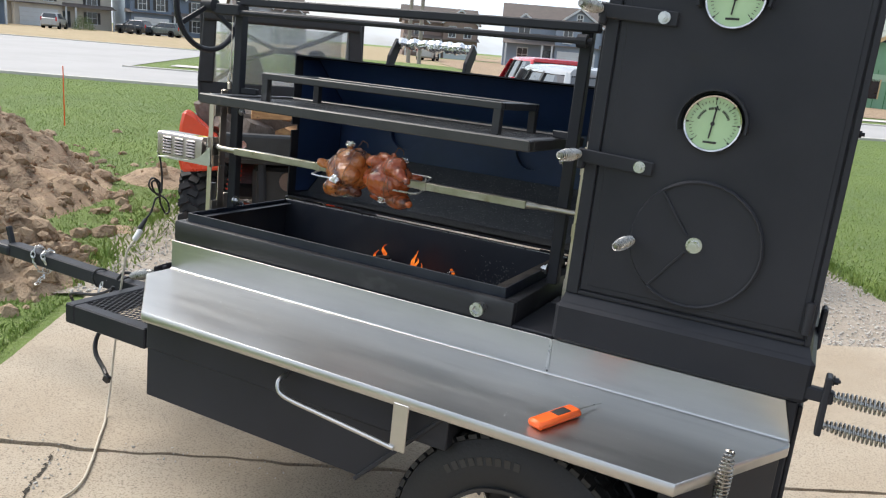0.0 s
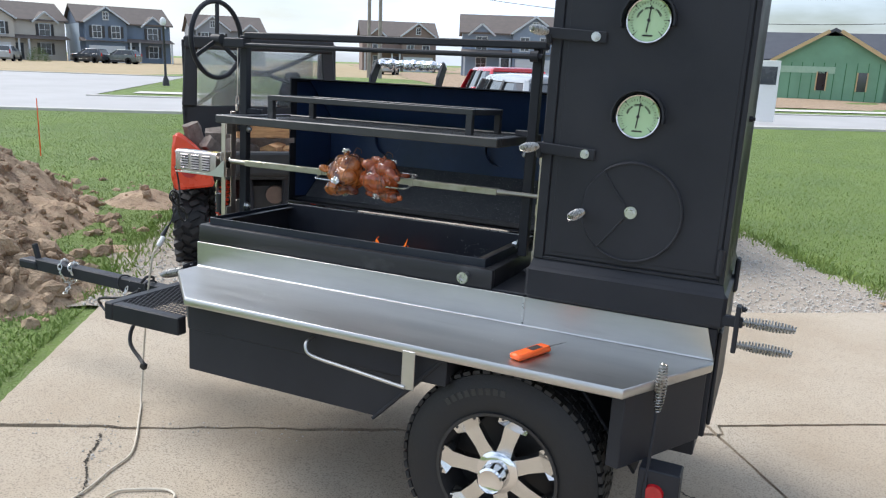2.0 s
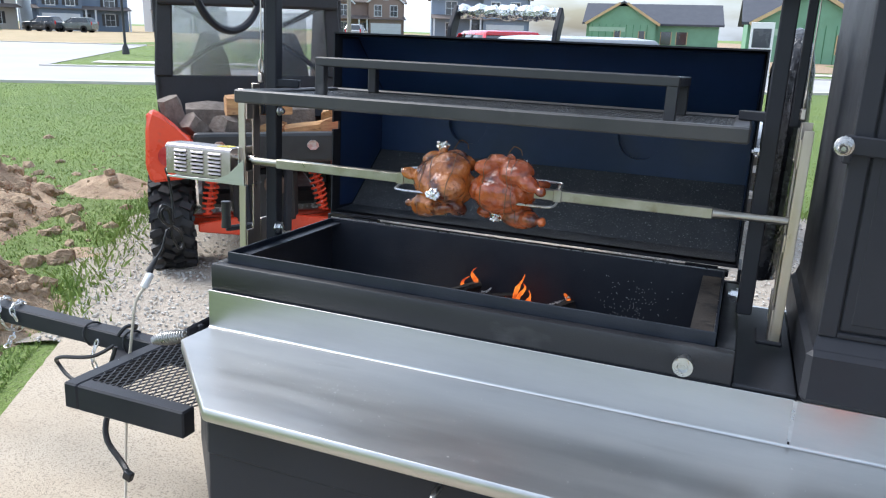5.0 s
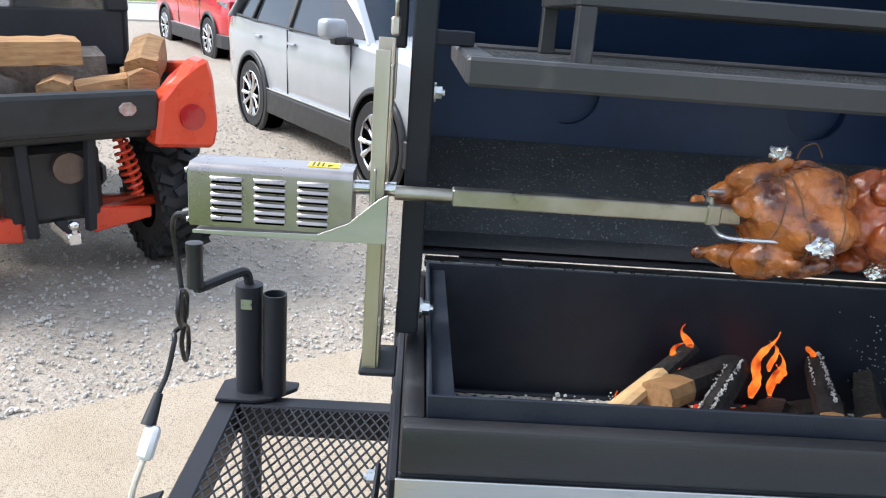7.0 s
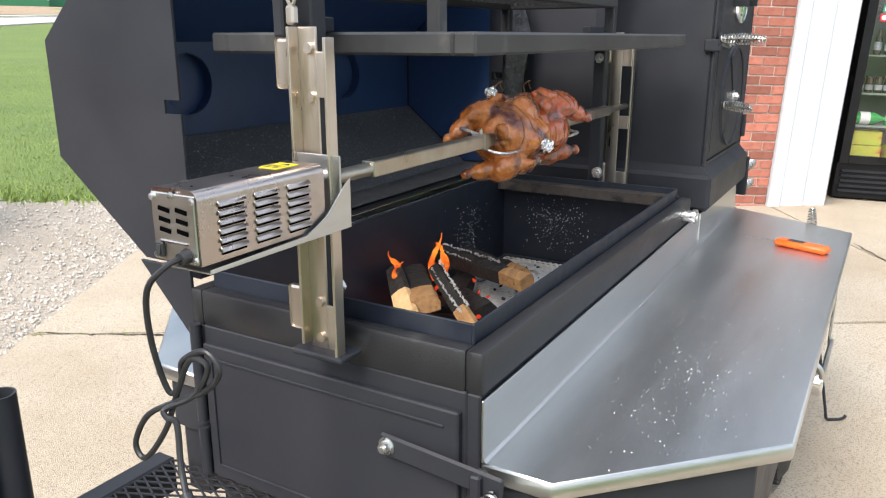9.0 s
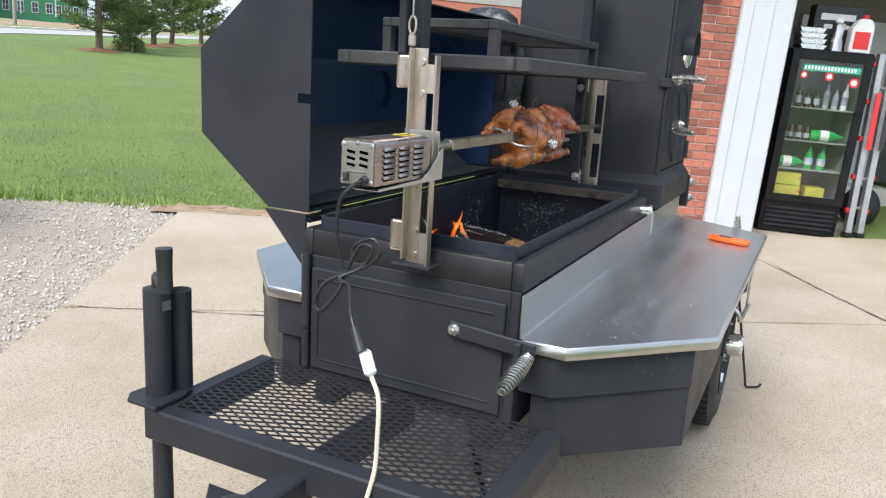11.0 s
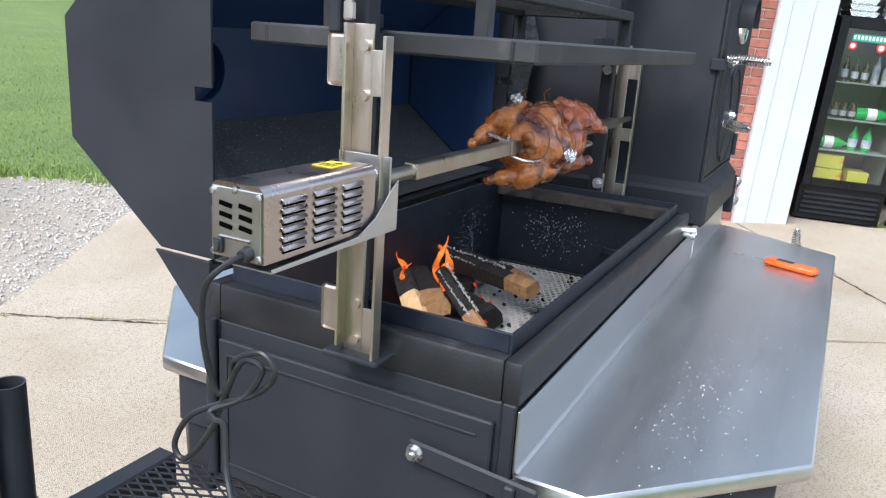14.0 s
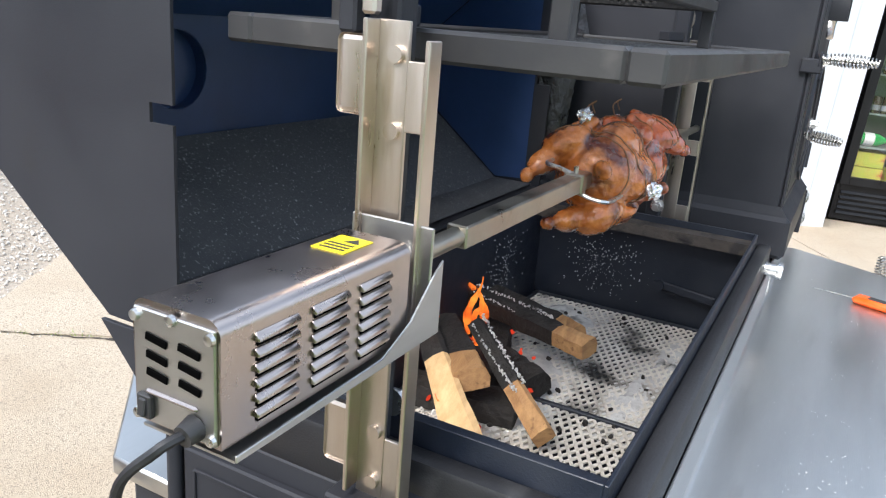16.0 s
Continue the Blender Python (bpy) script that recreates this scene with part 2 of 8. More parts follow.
FOIL = mat("crumpled_foil", (0.78, 0.78, 0.78), (0.85, 0.85, 0.85), rough=0.22, metal=1.0, scale=80, bump=0.9, bscale=90)
TWINE = mat("browned_twine", (0.12, 0.06, 0.03), (0.2, 0.11, 0.05), rough=0.8, scale=90)
WOOD = mat("split_firewood", (0.32, 0.16, 0.065), (0.54, 0.31, 0.135), rough=0.75, scale=7, stretch=(0.6, 7, 7), bump=0.5, bscale=60, random_tint=0.25, col3=(0.14, 0.065, 0.03), scale3=9, amount3=0.33)
WOOD_PALE = mat("pale_split_firewood", (0.58, 0.35, 0.16), (0.78, 0.54, 0.28), rough=0.7, scale=6, stretch=(0.6, 7, 7), bump=0.4, bscale=60)
BARK = mat("grey_bark", (0.12, 0.095, 0.075), (0.22, 0.18, 0.15), rough=0.9, scale=16, bump=0.9, bscale=50, bdist=0.01)
CHAR = mat("charred_wood", (0.010, 0.009, 0.009), (0.03, 0.026, 0.023), rough=0.8, scale=18, bump=0.9, bscale=70, bdist=0.008, col3=(0.50, 0.48, 0.45), scale3=26, amount3=0.22)
ASH = mat("pale_wood_ash", (0.44, 0.43, 0.42), (0.66, 0.65, 0.63), rough=0.95, scale=20, bump=0.8, bscale=90, bdist=0.006, col3=(0.05, 0.048, 0.045), scale3=14, amount3=0.36)
ASHGRATE = mat("ash_dusted_grate", (0.60, 0.555, 0.49), (0.76, 0.72, 0.65), rough=0.85, scale=9, bump=0.4, col3=(0.06, 0.055, 0.05), scale3=7, amount3=0.4)
EMBER = glow("ember", (0.9, 0.07, 0.03), 0.55)
FLAME = flame_mat("flame")
CONCRETE = mat("weathered_concrete", (0.385, 0.300, 0.205), (0.515, 0.445, 0.350), rough=0.9, scale=1.1, spread=(0.25, 0.72), bump=1.0, bscale=260, bdist=0.004, col3=(0.27, 0.225, 0.17), scale3=130, amount3=0.43)
GRAVEL = mat("limestone_gravel", (0.31, 0.265, 0.21), (0.44, 0.385, 0.32), rough=0.92, scale=28, bump=1.0, bscale=55, bdist=0.02, col3=(0.34, 0.29, 0.23), scale3=0.7, amount3=0.42)
STONE = mat("gravel_stone", (0.42, 0.39, 0.345), (0.62, 0.59, 0.545), rough=0.9, scale=30, bump=0.3)
SOIL = mat("clay_soil", (0.27, 0.185, 0.115), (0.45, 0.33, 0.215), rough=0.95, scale=5, bump=1.0, bscale=40, bdist=0.03, col3=(0.15, 0.098, 0.06), scale3=9, amount3=0.38)
GRASS = mat("lawn", (0.125, 0.195, 0.038), (0.185, 0.262, 0.06), rough=0.9, scale=0.6, bump=1.0, bscale=60, bdist=0.05, col3=(0.205, 0.255, 0.085), scale3=26, amount3=0.42)
BLADE = mat("grass_blade", (0.155, 0.235, 0.048), (0.25, 0.325, 0.085), rough=0.7, scale=1.5, random_tint=0.1)
STRAW = mat("dormant_lawn", (0.33, 0.25, 0.14), (0.40, 0.31, 0.18), rough=0.95, scale=0.3, bump=0.6, bscale=20, bdist=0.03, col3=(0.25, 0.24, 0.10), scale3=0.8, amount3=0.35)
ASPHALT = mat("pale_worn_asphalt", (0.36, 0.35, 0.34), (0.42, 0.41, 0.40), rough=0.9, scale=0.4, bump=0.3, bscale=60)
KERB = mat("kerb_concrete", (0.52, 0.49, 0.44), (0.6, 0.57, 0.52), rough=0.9, scale=2)
BRICK = mat("red_brick", (0.29, 0.095, 0.062), (0.37, 0.14, 0.10), rough=0.88, scale=22, bump=0.5, bscale=120, random_tint=0.35, col3=(0.24, 0.075, 0.05), scale3=9, amount3=0.35)
MORTAR = mat("mortar", (0.50, 0.44, 0.38), (0.58, 0.52, 0.46), rough=0.95, scale=20, bump=0.4)
TRIMW = mat("white_trim_paint", (0.54, 0.57, 0.60), (0.50, 0.53, 0.56), rough=0.45, scale=3, bump=0.05)
GALV = mat("galvanised_track", (0.42, 0.43, 0.44), (0.5, 0.5, 0.51), rough=0.45, metal=0.8, scale=20)
# the dimness inside the garage is put into this plaster colour
DRYWALL_DIMMED = mat("dimmed_garage_plaster", (0.17, 0.165, 0.155), (0.22, 0.21, 0.20), rough=0.9, scale=2, bump=0.1)
GREENWRAP = mat("green_sheathing", (0.15, 0.30, 0.19), (0.18, 0.35, 0.23), rough=0.6, scale=0.8)
ROOFING = mat("dark_shingles", (0.055, 0.06, 0.075), (0.08, 0.085, 0.10), rough=0.9, scale=1.5, bump=0.5, bscale=12)
ROOFBR = mat("brown_shingles", (0.115, 0.095, 0.085), (0.15, 0.125, 0.11), rough=0.9, scale=1.5, bump=0.5, bscale=12)
SIDE_BLUE = mat("blue_siding", (0.12, 0.16, 0.22), (0.14, 0.185, 0.25), rough=0.7, scale=0.7)
SIDE_CREAM = mat("cream_siding", (0.45, 0.42, 0.37), (0.5, 0.47, 0.42), rough=0.7, scale=0.7)
SIDE_GREY = mat("grey_siding", (0.24, 0.25, 0.27), (0.28, 0.29, 0.31), rough=0.7, scale=0.7)
SIDE_BROWN = mat("brown_siding", (0.19, 0.14, 0.12), (0.23, 0.175, 0.15), rough=0.7, scale=0.7)
PLY = mat("bare_plywood", (0.50, 0.36, 0.19), (0.56, 0.41, 0.23), rough=0.8, scale=1.5)
PINE = mat("pine_needles", (0.075, 0.12, 0.025), (0.13, 0.18, 0.05), rough=0.8, scale=1.2)
PINEBARK = mat("pine_bark", (0.10, 0.07, 0.055), (0.16, 0.12, 0.095), rough=0.95, scale=9, bump=0.8, bscale=25, bdist=0.02)
MULCH = mat("red_mulch", (0.17, 0.075, 0.04), (0.24, 0.115, 0.065), rough=0.95, scale=6, bump=0.9, bscale=30, bdist=0.02)
POLEWOOD = mat("utility_pole_wood", (0.24, 0.21, 0.185), (0.31, 0.28, 0.25), rough=0.9, scale=3)
CLEARVINYL = glass_mat("hazy_clear_vinyl", (0.92, 0.93, 0.94), rough=0.12, clear=0.78)
GLASS = glass_mat("clear_glass", (0.96, 0.97, 0.97), rough=0.01, clear=0.985)
BOTTLE = mat("green_bottle_plastic", (0.02, 0.30, 0.06), (0.03, 0.36, 0.09), rough=0.15, scale=20, coat=0.4)
BOTTLE_DK = mat("dark_bottle_glass", (0.03, 0.02, 0.015), (0.06, 0.04, 0.03), rough=0.12, scale=20, coat=0.4)
LABELMIX = mat("printed_labels", (0.45, 0.42, 0.36), (0.12, 0.2, 0.4), rough=0.5, scale=18, random_tint=0.4)
# white lining and shelves toned down to grey-green so the inside looks dim
FRIDGE_IN_DIMMED = mat("dimmed_fridge_lining", (0.21, 0.26, 0.245), (0.18, 0.22, 0.21), rough=0.5, scale=4)
REDPL = mat("red_plastic", (0.65, 0.03, 0.03), (0.58, 0.025, 0.025), rough=0.4, scale=30)

# ---- building helpers ----
ORIGIN = {}


def thing(name, at, label, category, group="", base=T, yaw=0.0, kind=""):
    """An empty at the base of a thing. The parts are given in the axes of base, or in its own axes where it has a yaw."""
    ob = new(name)
    ob.empty_display_size = 0.1
    ob.matrix_world = base @ pose(*at, 0, 0, yaw)
    ORIGIN[ob.name] = Vector((0, 0, 0)) if yaw or base is not T else Vector(at)
    return tagged(ob, label, category, group, kind)


def part(name, bm, material, parent, label="", smooth=False, kind=""):
    me = bpy.data.meshes.new(name)
    shift = ORIGIN[parent.name]
    bmesh.ops.translate(bm, verts=bm.verts, vec=-shift)
    bmesh.ops.recalc_face_normals(bm, faces=bm.faces)
    if smooth:
        for f in bm.faces:
            f.smooth = True
    bm.to_mesh(me)
    bm.free()
    for m in (material if isinstance(material, (list, tuple)) else [material]):
        me.materials.append(m)
    ob = new(name, me)
    ob.parent = parent
    ORIGIN[ob.name] = shift
    if smooth:
        me.set_sharp_from_angle(angle=radians(38))
    return tagged(ob, label, kind=kind)


def setting(name, bm, material, label, category, smooth=False, kind="structure", at=None):
    me = bpy.data.meshes.new(name)
    if bm.faces:
        bmesh.ops.recalc_face_normals(bm, faces=bm.faces)
    for f in bm.faces:
        f.smooth = smooth
    bm.to_mesh(me)
    bm.free()
    for m in (material if isinstance(material, (list, tuple)) else [material]):
        me.materials.append(m)
    ob = new(name, me)
    ORIGIN[ob.name] = Vector((0, 0, 0))
    if at is not None:
        ob.matrix_world = at
    return tagged(ob, label, category, kind=kind)


def B():
    return bmesh.new()


def bx(bm, x0, x1, y0, y1, z0, z1, bev=0.0, seg=1):
    r = bmesh.ops.create_cube(bm, size=1.0, matrix=Matrix.Translation(((x0 + x1) / 2, (y0 + y1) / 2, (z0 + z1) / 2)) @ Matrix.Diagonal((abs(x1 - x0), abs(y1 - y0), abs(z1 - z0), 1)))
    if bev:
        es = {e for v in r["verts"] for e in v.link_edges}
        bmesh.ops.bevel(bm, geom=list(es), offset=bev, segments=seg, affect="EDGES", profile=0.5)
    return bm


def obx(bm, c, size, rot=(0, 0, 0), bev=0.0, seg=1):
    r = bmesh.ops.create_cube(bm, size=1.0, matrix=pose(*c, *rot) @ Matrix.Diagonal((*size, 1)))
    if bev:
        es = {e for v in r["verts"] for e in v.link_edges}
        bmesh.ops.bevel(bm, geom=list(es), offset=bev, segments=seg, affect="EDGES", profile=0.5)
    return bm


def bar(bm, a, b, w, h, bev=0.0, roll=0.0):
    """A rectangular bar from a to b, w wide and h high."""
    a, b = Vector(a), Vector(b)
    d = b - a
    q = d.to_track_quat("X", "Z").to_matrix().to_4x4()
    r = bmesh.ops.create_cube(bm, size=1.0, matrix=Matrix.Translation((a + b) / 2) @ q @ pose(0, 0, 0, roll) @ Matrix.Diagonal((d.length, w, h, 1)))
    if bev:
        es = {e for v in r["verts"] for e in v.link_edges}
        bmesh.ops.bevel(bm, geom=list(es), offset=bev, segments=1, affect="EDGES")
    return bm


def cyl(bm, a, b, r0, r1=None, seg=16):
    a, b = Vector(a), Vector(b)
    d = b - a
    q = d.to_track_quat("Z", "X").to_matrix().to_4x4()
    bmesh.ops.create_cone(bm, cap_ends=True, segments=seg, radius1=r0, radius2=r0 if r1 is None else r1, depth=d.length, matrix=Matrix.Translation((a + b) / 2) @ q)
    return bm


def lathe(bm, prof, m, seg=32):
    """Turns (radius, height) pairs round the z axis of m."""
    rings = []
    for r, h in prof:
        rings.append([bm.verts.new(m @ Vector((r * math.cos(2 * math.pi * k / seg), r * math.sin(2 * math.pi * k / seg), h))) for k in range(seg)] if r > 1e-6 else [bm.verts.new(m @ Vector((0, 0, h)))])
    for p, q in zip(rings, rings[1:]):
        for k in range(seg):
            k2 = (k + 1) % seg
            if len(p) == 1 and len(q) > 1:
                bm.faces.new((p[0], q[k], q[k2]))
            elif len(q) == 1 and len(p) > 1:
                bm.faces.new((p[k], q[0], p[k2]))
            elif len(p) > 1:
                bm.faces.new((p[k], q[k], q[k2], p[k2]))
    return bm


def smoothed(pts, n=6):
    pts = [Vector(p) for p in pts]
    ext = [2 * pts[0] - pts[1]] + pts + [2 * pts[-1] - pts[-2]]
    out = []
    for i in range(1, len(ext) - 2):
        p0, p1, p2, p3 = ext[i - 1:i + 3]
        for k in range(n):
            t = k / n
            out.append(0.5 * ((2 * p1) + (p2 - p0) * t + (2 * p0 - 5 * p1 + 4 * p2 - p3) * t * t + (3 * p1 - p0 - 3 * p2 + p3) * t ** 3))
    out.append(pts[-1])
    return out


def tube(bm, pts, r, seg=8, closed=False):
    """A round tube along points; r may be a number or a list."""
    pts = [Vector(p) for p in pts]
    n = len(pts)
    rs = r if isinstance(r, (list, tuple)) else [r] * n
    up, rings = None, []
    for i, p in enumerate(pts):
        a = pts[(i - 1) % n] if closed or i else p
        b = pts[(i + 1) % n] if closed or i < n - 1 else p
        d = (b - a).normalized()
        if up is None:
            up = Vector((0, 0, 1)) if abs(d.z) < 0.9 else Vector((1, 0, 0))
        side = d.cross(up).normalized()
        up = side.cross(d).normalized()
        rings.append([bm.verts.new(p + rs[i] * (math.cos(2 * math.pi * k / seg) * side + math.sin(2 * math.pi * k / seg) * up)) for k in range(seg)])
    pairs = list(zip(rings, rings[1:])) + ([(rings[-1], rings[0])] if closed else [])
    for p, q in pairs:
        for k in range(seg):
            bm.faces.new((p[k], p[(k + 1) % seg], q[(k + 1) % seg], q[k]))
    if not closed:
        bm.faces.new(rings[0]), bm.faces.new(rings[-1])
    return bm


def prism(bm, poly, axis, a, b, bev=0.0):
    """A polygon pushed along an axis from a to b. The polygon lies in the other two axes, in their order."""
    def at(p, v):
        return {"x": (v, p[0], p[1]), "y": (p[0], v, p[1]), "z": (p[0], p[1], v)}[axis]
    lo, hi = [bm.verts.new(at(p, a)) for p in poly], [bm.verts.new(at(p, b)) for p in poly]
    fs = [bm.faces.new(lo), bm.faces.new(hi)]
    for k in range(len(poly)):
        fs.append(bm.faces.new((lo[k], lo[(k + 1) % len(poly)], hi[(k + 1) % len(poly)], hi[k])))
    if bev:
        bmesh.ops.bevel(bm, geom=list({e for f in fs for e in f.edges}), offset=bev, segments=1, affect="EDGES")
    return bm


def spring(bm, a, b, rmax, wire, turns, core=True):
    """A barrel-shaped coil-spring handle from a to b."""
    a, b = Vector(a), Vector(b)
    d = (b - a)
    q = d.to_track_quat("Z", "X").to_matrix()
    n = turns * 14
    pts = []
    for i in range(n + 1):
        t = i / n
        rr = rmax * (0.52 + 0.48 * math.sin(math.pi * t) ** 0.8)
        pts.append(a + d * t + q @ Vector((rr * math.cos(2 * math.pi * turns * t), rr * math.sin(2 * math.pi * turns * t), 0)))
    tube(bm, pts, wire * 0.72, 6)
    if core:
        cyl(bm, a, b, rmax * 0.30, seg=8)
    return bm


def bolt(bm, p, axis, r, h):
    """A hexagon bolt head with its washer at p, standing out along axis."""
    p, axis = Vector(p), Vector(axis).normalized()
    cyl(bm, p, p + axis * h * 0.25, r * 1.45, seg=18)
    cyl(bm, p + axis * h * 0.2, p + axis * h, r, seg=6)
    cyl(bm, p + axis * h * 0.9, p + axis * h * 1.35, r * 0.5, seg=10)
    return bm


def expanded(bm, x0, x1, y0, y1, z, dx, dy, w, th):
    """Expanded-metal mesh of diamonds dx by dy."""
    nx, ny = max(1, round((x1 - x0) / dx)), max(1, round((y1 - y0) / dy))
    dx, dy = (x1 - x0) / nx, (y1 - y0) / ny
    for i in range(nx):
        for j in range(ny):
            ax, ay = x0 + i * dx, y0 + j * dy
            mx, my = ax + dx / 2, ay + dy / 2
            for p, q in (((ax, my), (mx, ay)), ((mx, ay), (ax + dx, my)), ((ax + dx, my), (mx, ay + dy)), ((mx, ay + dy), (ax, my))):
                dvec = Vector((q[0] - p[0], q[1] - p[1], 0)).normalized()
                s = Vector((-dvec.y, dvec.x, 0)) * w / 2
                P, Q, up = Vector((*p, z)), Vector((*q, z)), Vector((0, 0, th))
                v = [bm.verts.new(c) for c in (P - s, Q - s, Q + s, P + s, P - s + up, Q - s + up, Q + s + up, P + s + up)]
                for f in ((4, 5, 6, 7), (0, 1, 5, 4), (2, 3, 7, 6), (3, 2, 1, 0)):
                    bm.faces.new([v[k] for k in f])
    return bm


def panel_with_holes(bm, w0, w1, h0, h1, holes, place):
    """A flat panel with round holes; place maps (w, h) to space."""
    edges = []
    def loop(pts):
        vs = [bm.verts.new(place(*p)) for p in pts]
        for k in range(len(vs)):
            edges.append(bm.edges.new((vs[k], vs[(k + 1) % len(vs)])))
    loop([(w0, h0), (w1, h0), (w1, h1), (w0, h1)])
    for cx, cz, r in holes:
        loop([(cx + r * math.cos(2 * math.pi * k / 24), cz + r * math.sin(2 * math.pi * k / 24)) for k in range(24)])
    bmesh.ops.triangle_fill(bm, edges=edges, use_beauty=True)
    return bm


def stone(bm, c, size, rng, sub=1):
    r = bmesh.ops.create_icosphere(bm, subdivisions=sub, radius=1.0)
    s = Vector([size * rng.uniform(0.6, 1.2) for _ in range(3)])
    s.z *= 0.7
    rot = Euler([rng.uniform(0, 6.28) for _ in range(3)]).to_matrix()
    for v in r["verts"]:
        k = 1 + rng.uniform(-0.22, 0.22)
        p = Vector((v.co.x * s.x, v.co.y * s.y, v.co.z * s.z)) * k
        v.co = Vector(c) + rot @ p

# ---- ground ----
U, N, O = Vector((0.831, 0.556, 0)), Vector((-0.556, 0.831, 0)), Vector((-1.86, 1.1, 0))


def plan(u, n):
    """A place in the plan from metres along and across the driveway's far edge."""
    return O + U * u + N * n


def soft(v, lo, hi):
    return lo if v < lo else hi if v > hi else v


def ground_z(x, y):
    d = math.hypot(x, y)
    far = soft((d - 8) / 40, 0, 1)
    return -0.0092 * soft(x, -8, 8) - 0.0428 * soft(y, -8, 3.9) + 0.5 * far


def sheet(bm, us, ns, lift, rough=0.0, rng=None, skirt=0.0):
    """A sheet over the plan that follows the ground."""
    grid = []
    for u in us:
        row = []
        for n in ns:
            p = plan(u, n)
            row.append(bm.verts.new((p.x, p.y, ground_z(p.x, p.y) + lift + (rng.uniform(-rough, rough) if rng else 0))))
        grid.append(row)
    for i in range(len(us) - 1):
        for j in range(len(ns) - 1):
            bm.faces.new((grid[i][j], grid[i + 1][j], grid[i + 1][j + 1], grid[i][j + 1]))
    return bm


def steps(a, b, k):
    return [a + (b - a) * i / k for i in range(k + 1)]


setting("ground", sheet(B(), steps(-1500, -100, 8) + steps(-70, 70, 280) + steps(100, 1500, 8), steps(-1500, -100, 8) + steps(-60, 100, 320) + steps(130, 1500, 8), -0.05), GRASS, "wide green spring lawn running to the horizon", "lawn")

# ---- the barbecue trailer ----
trailer = thing("barbecue_trailer", (1.0, 0.3, 0), "black steel barbecue trailer with open hood and stainless side shelves", "trailer")

# lower body with the side bins under the shelves
for x0, x1, y0, y1 in ((0.0, 1.335, 0.004, 0.028), (0.0, 1.335, 0.597, 0.621), (0.0, 0.028, 0.028, 0.597), (1.297, 1.335, 0.028, 0.597)):
    bm = B()
    bx(bm, x0, x1, y0, y1, 0.505, 0.846, 0.003)
    part("body_panel", bm, BLACK, trailer, "satin black lower body panel")
bm = B()
bx(bm, 0.0, 1.335, 0.004, 0.621, 0.493, 0.503, 0.002)
part("body_floor", bm, BLACK, trailer)
bm = B()
bx(bm, 1.335, 2.105, 0.004, 0.655, 0.47, 0.84, 0.004)
part("cabinet_base", bm, BLACK, trailer)
bm = B()
bx(bm, 1.335, 1.462, 0.004, 0.621, 0.84, 0.85, 0.003)
part("bridge_plate", bm, BLACK, trailer)
for sgn, y0, nm in ((-1, 0.0, "near"), (1, 0.625, "far")):
    bm = B()
    Y = lambda d: y0 + sgn * d
    prism(bm, [(0.01, Y(0.002)), (0.01, Y(0.09)), (0.275, Y(0.365)), (1.335, Y(0.365)), (1.335, Y(0.002))], "z", 0.60, 0.705, 0.003)
    prism(bm, [(0.275, 0.44), (1.085, 0.44), (1.335, 0.705), (0.275, 0.705)], "y", Y(0.10), Y(0.362), 0.003)
    prism(bm, [(0.03, Y(0.03)), (0.03, Y(0.09)), (0.275, Y(0.36)), (0.275, Y(0.03))], "z", 0.44, 0.62, 0.003)
    part("side_bin", bm, BLACK, trailer, "black side bin under the shelf")
    bm = B()
    bar(bm, (1.075, Y(0.335), 0.432), (1.345, Y(0.335), 0.715), 0.075, 0.012, 0.003)
    part("bin_brace", bm, BLACK, trailer, "slanted black flat brace")
    bm = B()
    prism(bm, [(1.86, Y(0.01)), (1.86, Y(0.36)), (1.90, Y(0.37)), (2.09, Y(0.02)), (2.09, Y(0.01))], "z", 0.47, 0.705, 0.003)
    bar(bm, (1.70, Y(0.13), 0.69), (1.93, Y(0.13), 0.40), 0.20, 0.01, 0.003)
    part("rear_fender", bm, BLACK, trailer, "black fender behind the wheel")
    # stainless shelf: deck, folded edge, splash plate
    deck = [(-0.004, Y(0.0)), (-0.004, Y(0.119)), (0.302, Y(0.413)), (1.899, Y(0.417)), (2.106, Y(0.03)), (2.106, Y(0.0))]
    bm = B()
    prism(bm, deck, "z", 0.705, 0.736, 0.004)
    shelf = part("side_shelf", bm, STEEL, trailer, "brushed stainless steel side shelf with a folded edge", smooth=True)
    for xa, xb in ((-0.004, 1.458), (1.462, 2.105)):
        bm = B()
        prism(bm, [(xa, 0.736), (xb, 0.736), (xb - (0.03 if xb > 2 else 0), 0.841), (xa, 0.841)], "y", Y(0.0), Y(0.004), 0.001)
        part("splash_plate", bm, STEEL, shelf)
    bm = B()
    fold = [(Y(0.0035), 0.7362), (Y(0.0105), 0.7364)] + [(Y(0.0105 - 0.006 * math.sin(radians(a))), 0.7424 - 0.006 * math.cos(radians(a))) for a in range(15, 91, 15)] + [(Y(0.0035), 0.7424)]
    prism(bm, fold, "x", -0.002, 2.10)
    part("shelf_fold", bm, STEEL, shelf, "bright bend between shelf and splash plate", smooth=True)
    bm = B()
    bx(bm, 1.456, 1.464, Y(0.004), Y(0.007), 0.750, 0.840)
    part("weld_seam", bm, ZINC, shelf)

# handle bar of the near bin with its slotted hanger
bm = B()
tube(bm, smoothed([(0.832, -0.372, 0.672), (0.832, -0.405, 0.668), (0.836, -0.418, 0.650), (0.852, -0.42, 0.632), (0.90, -0.42, 0.622), (1.0, -0.42, 0.613), (1.215, -0.42, 0.592)], 5), 0.0065, 8)
part("towel_bar", bm, STEEL, trailer, "bent stainless towel bar", smooth=True)
bm = B()
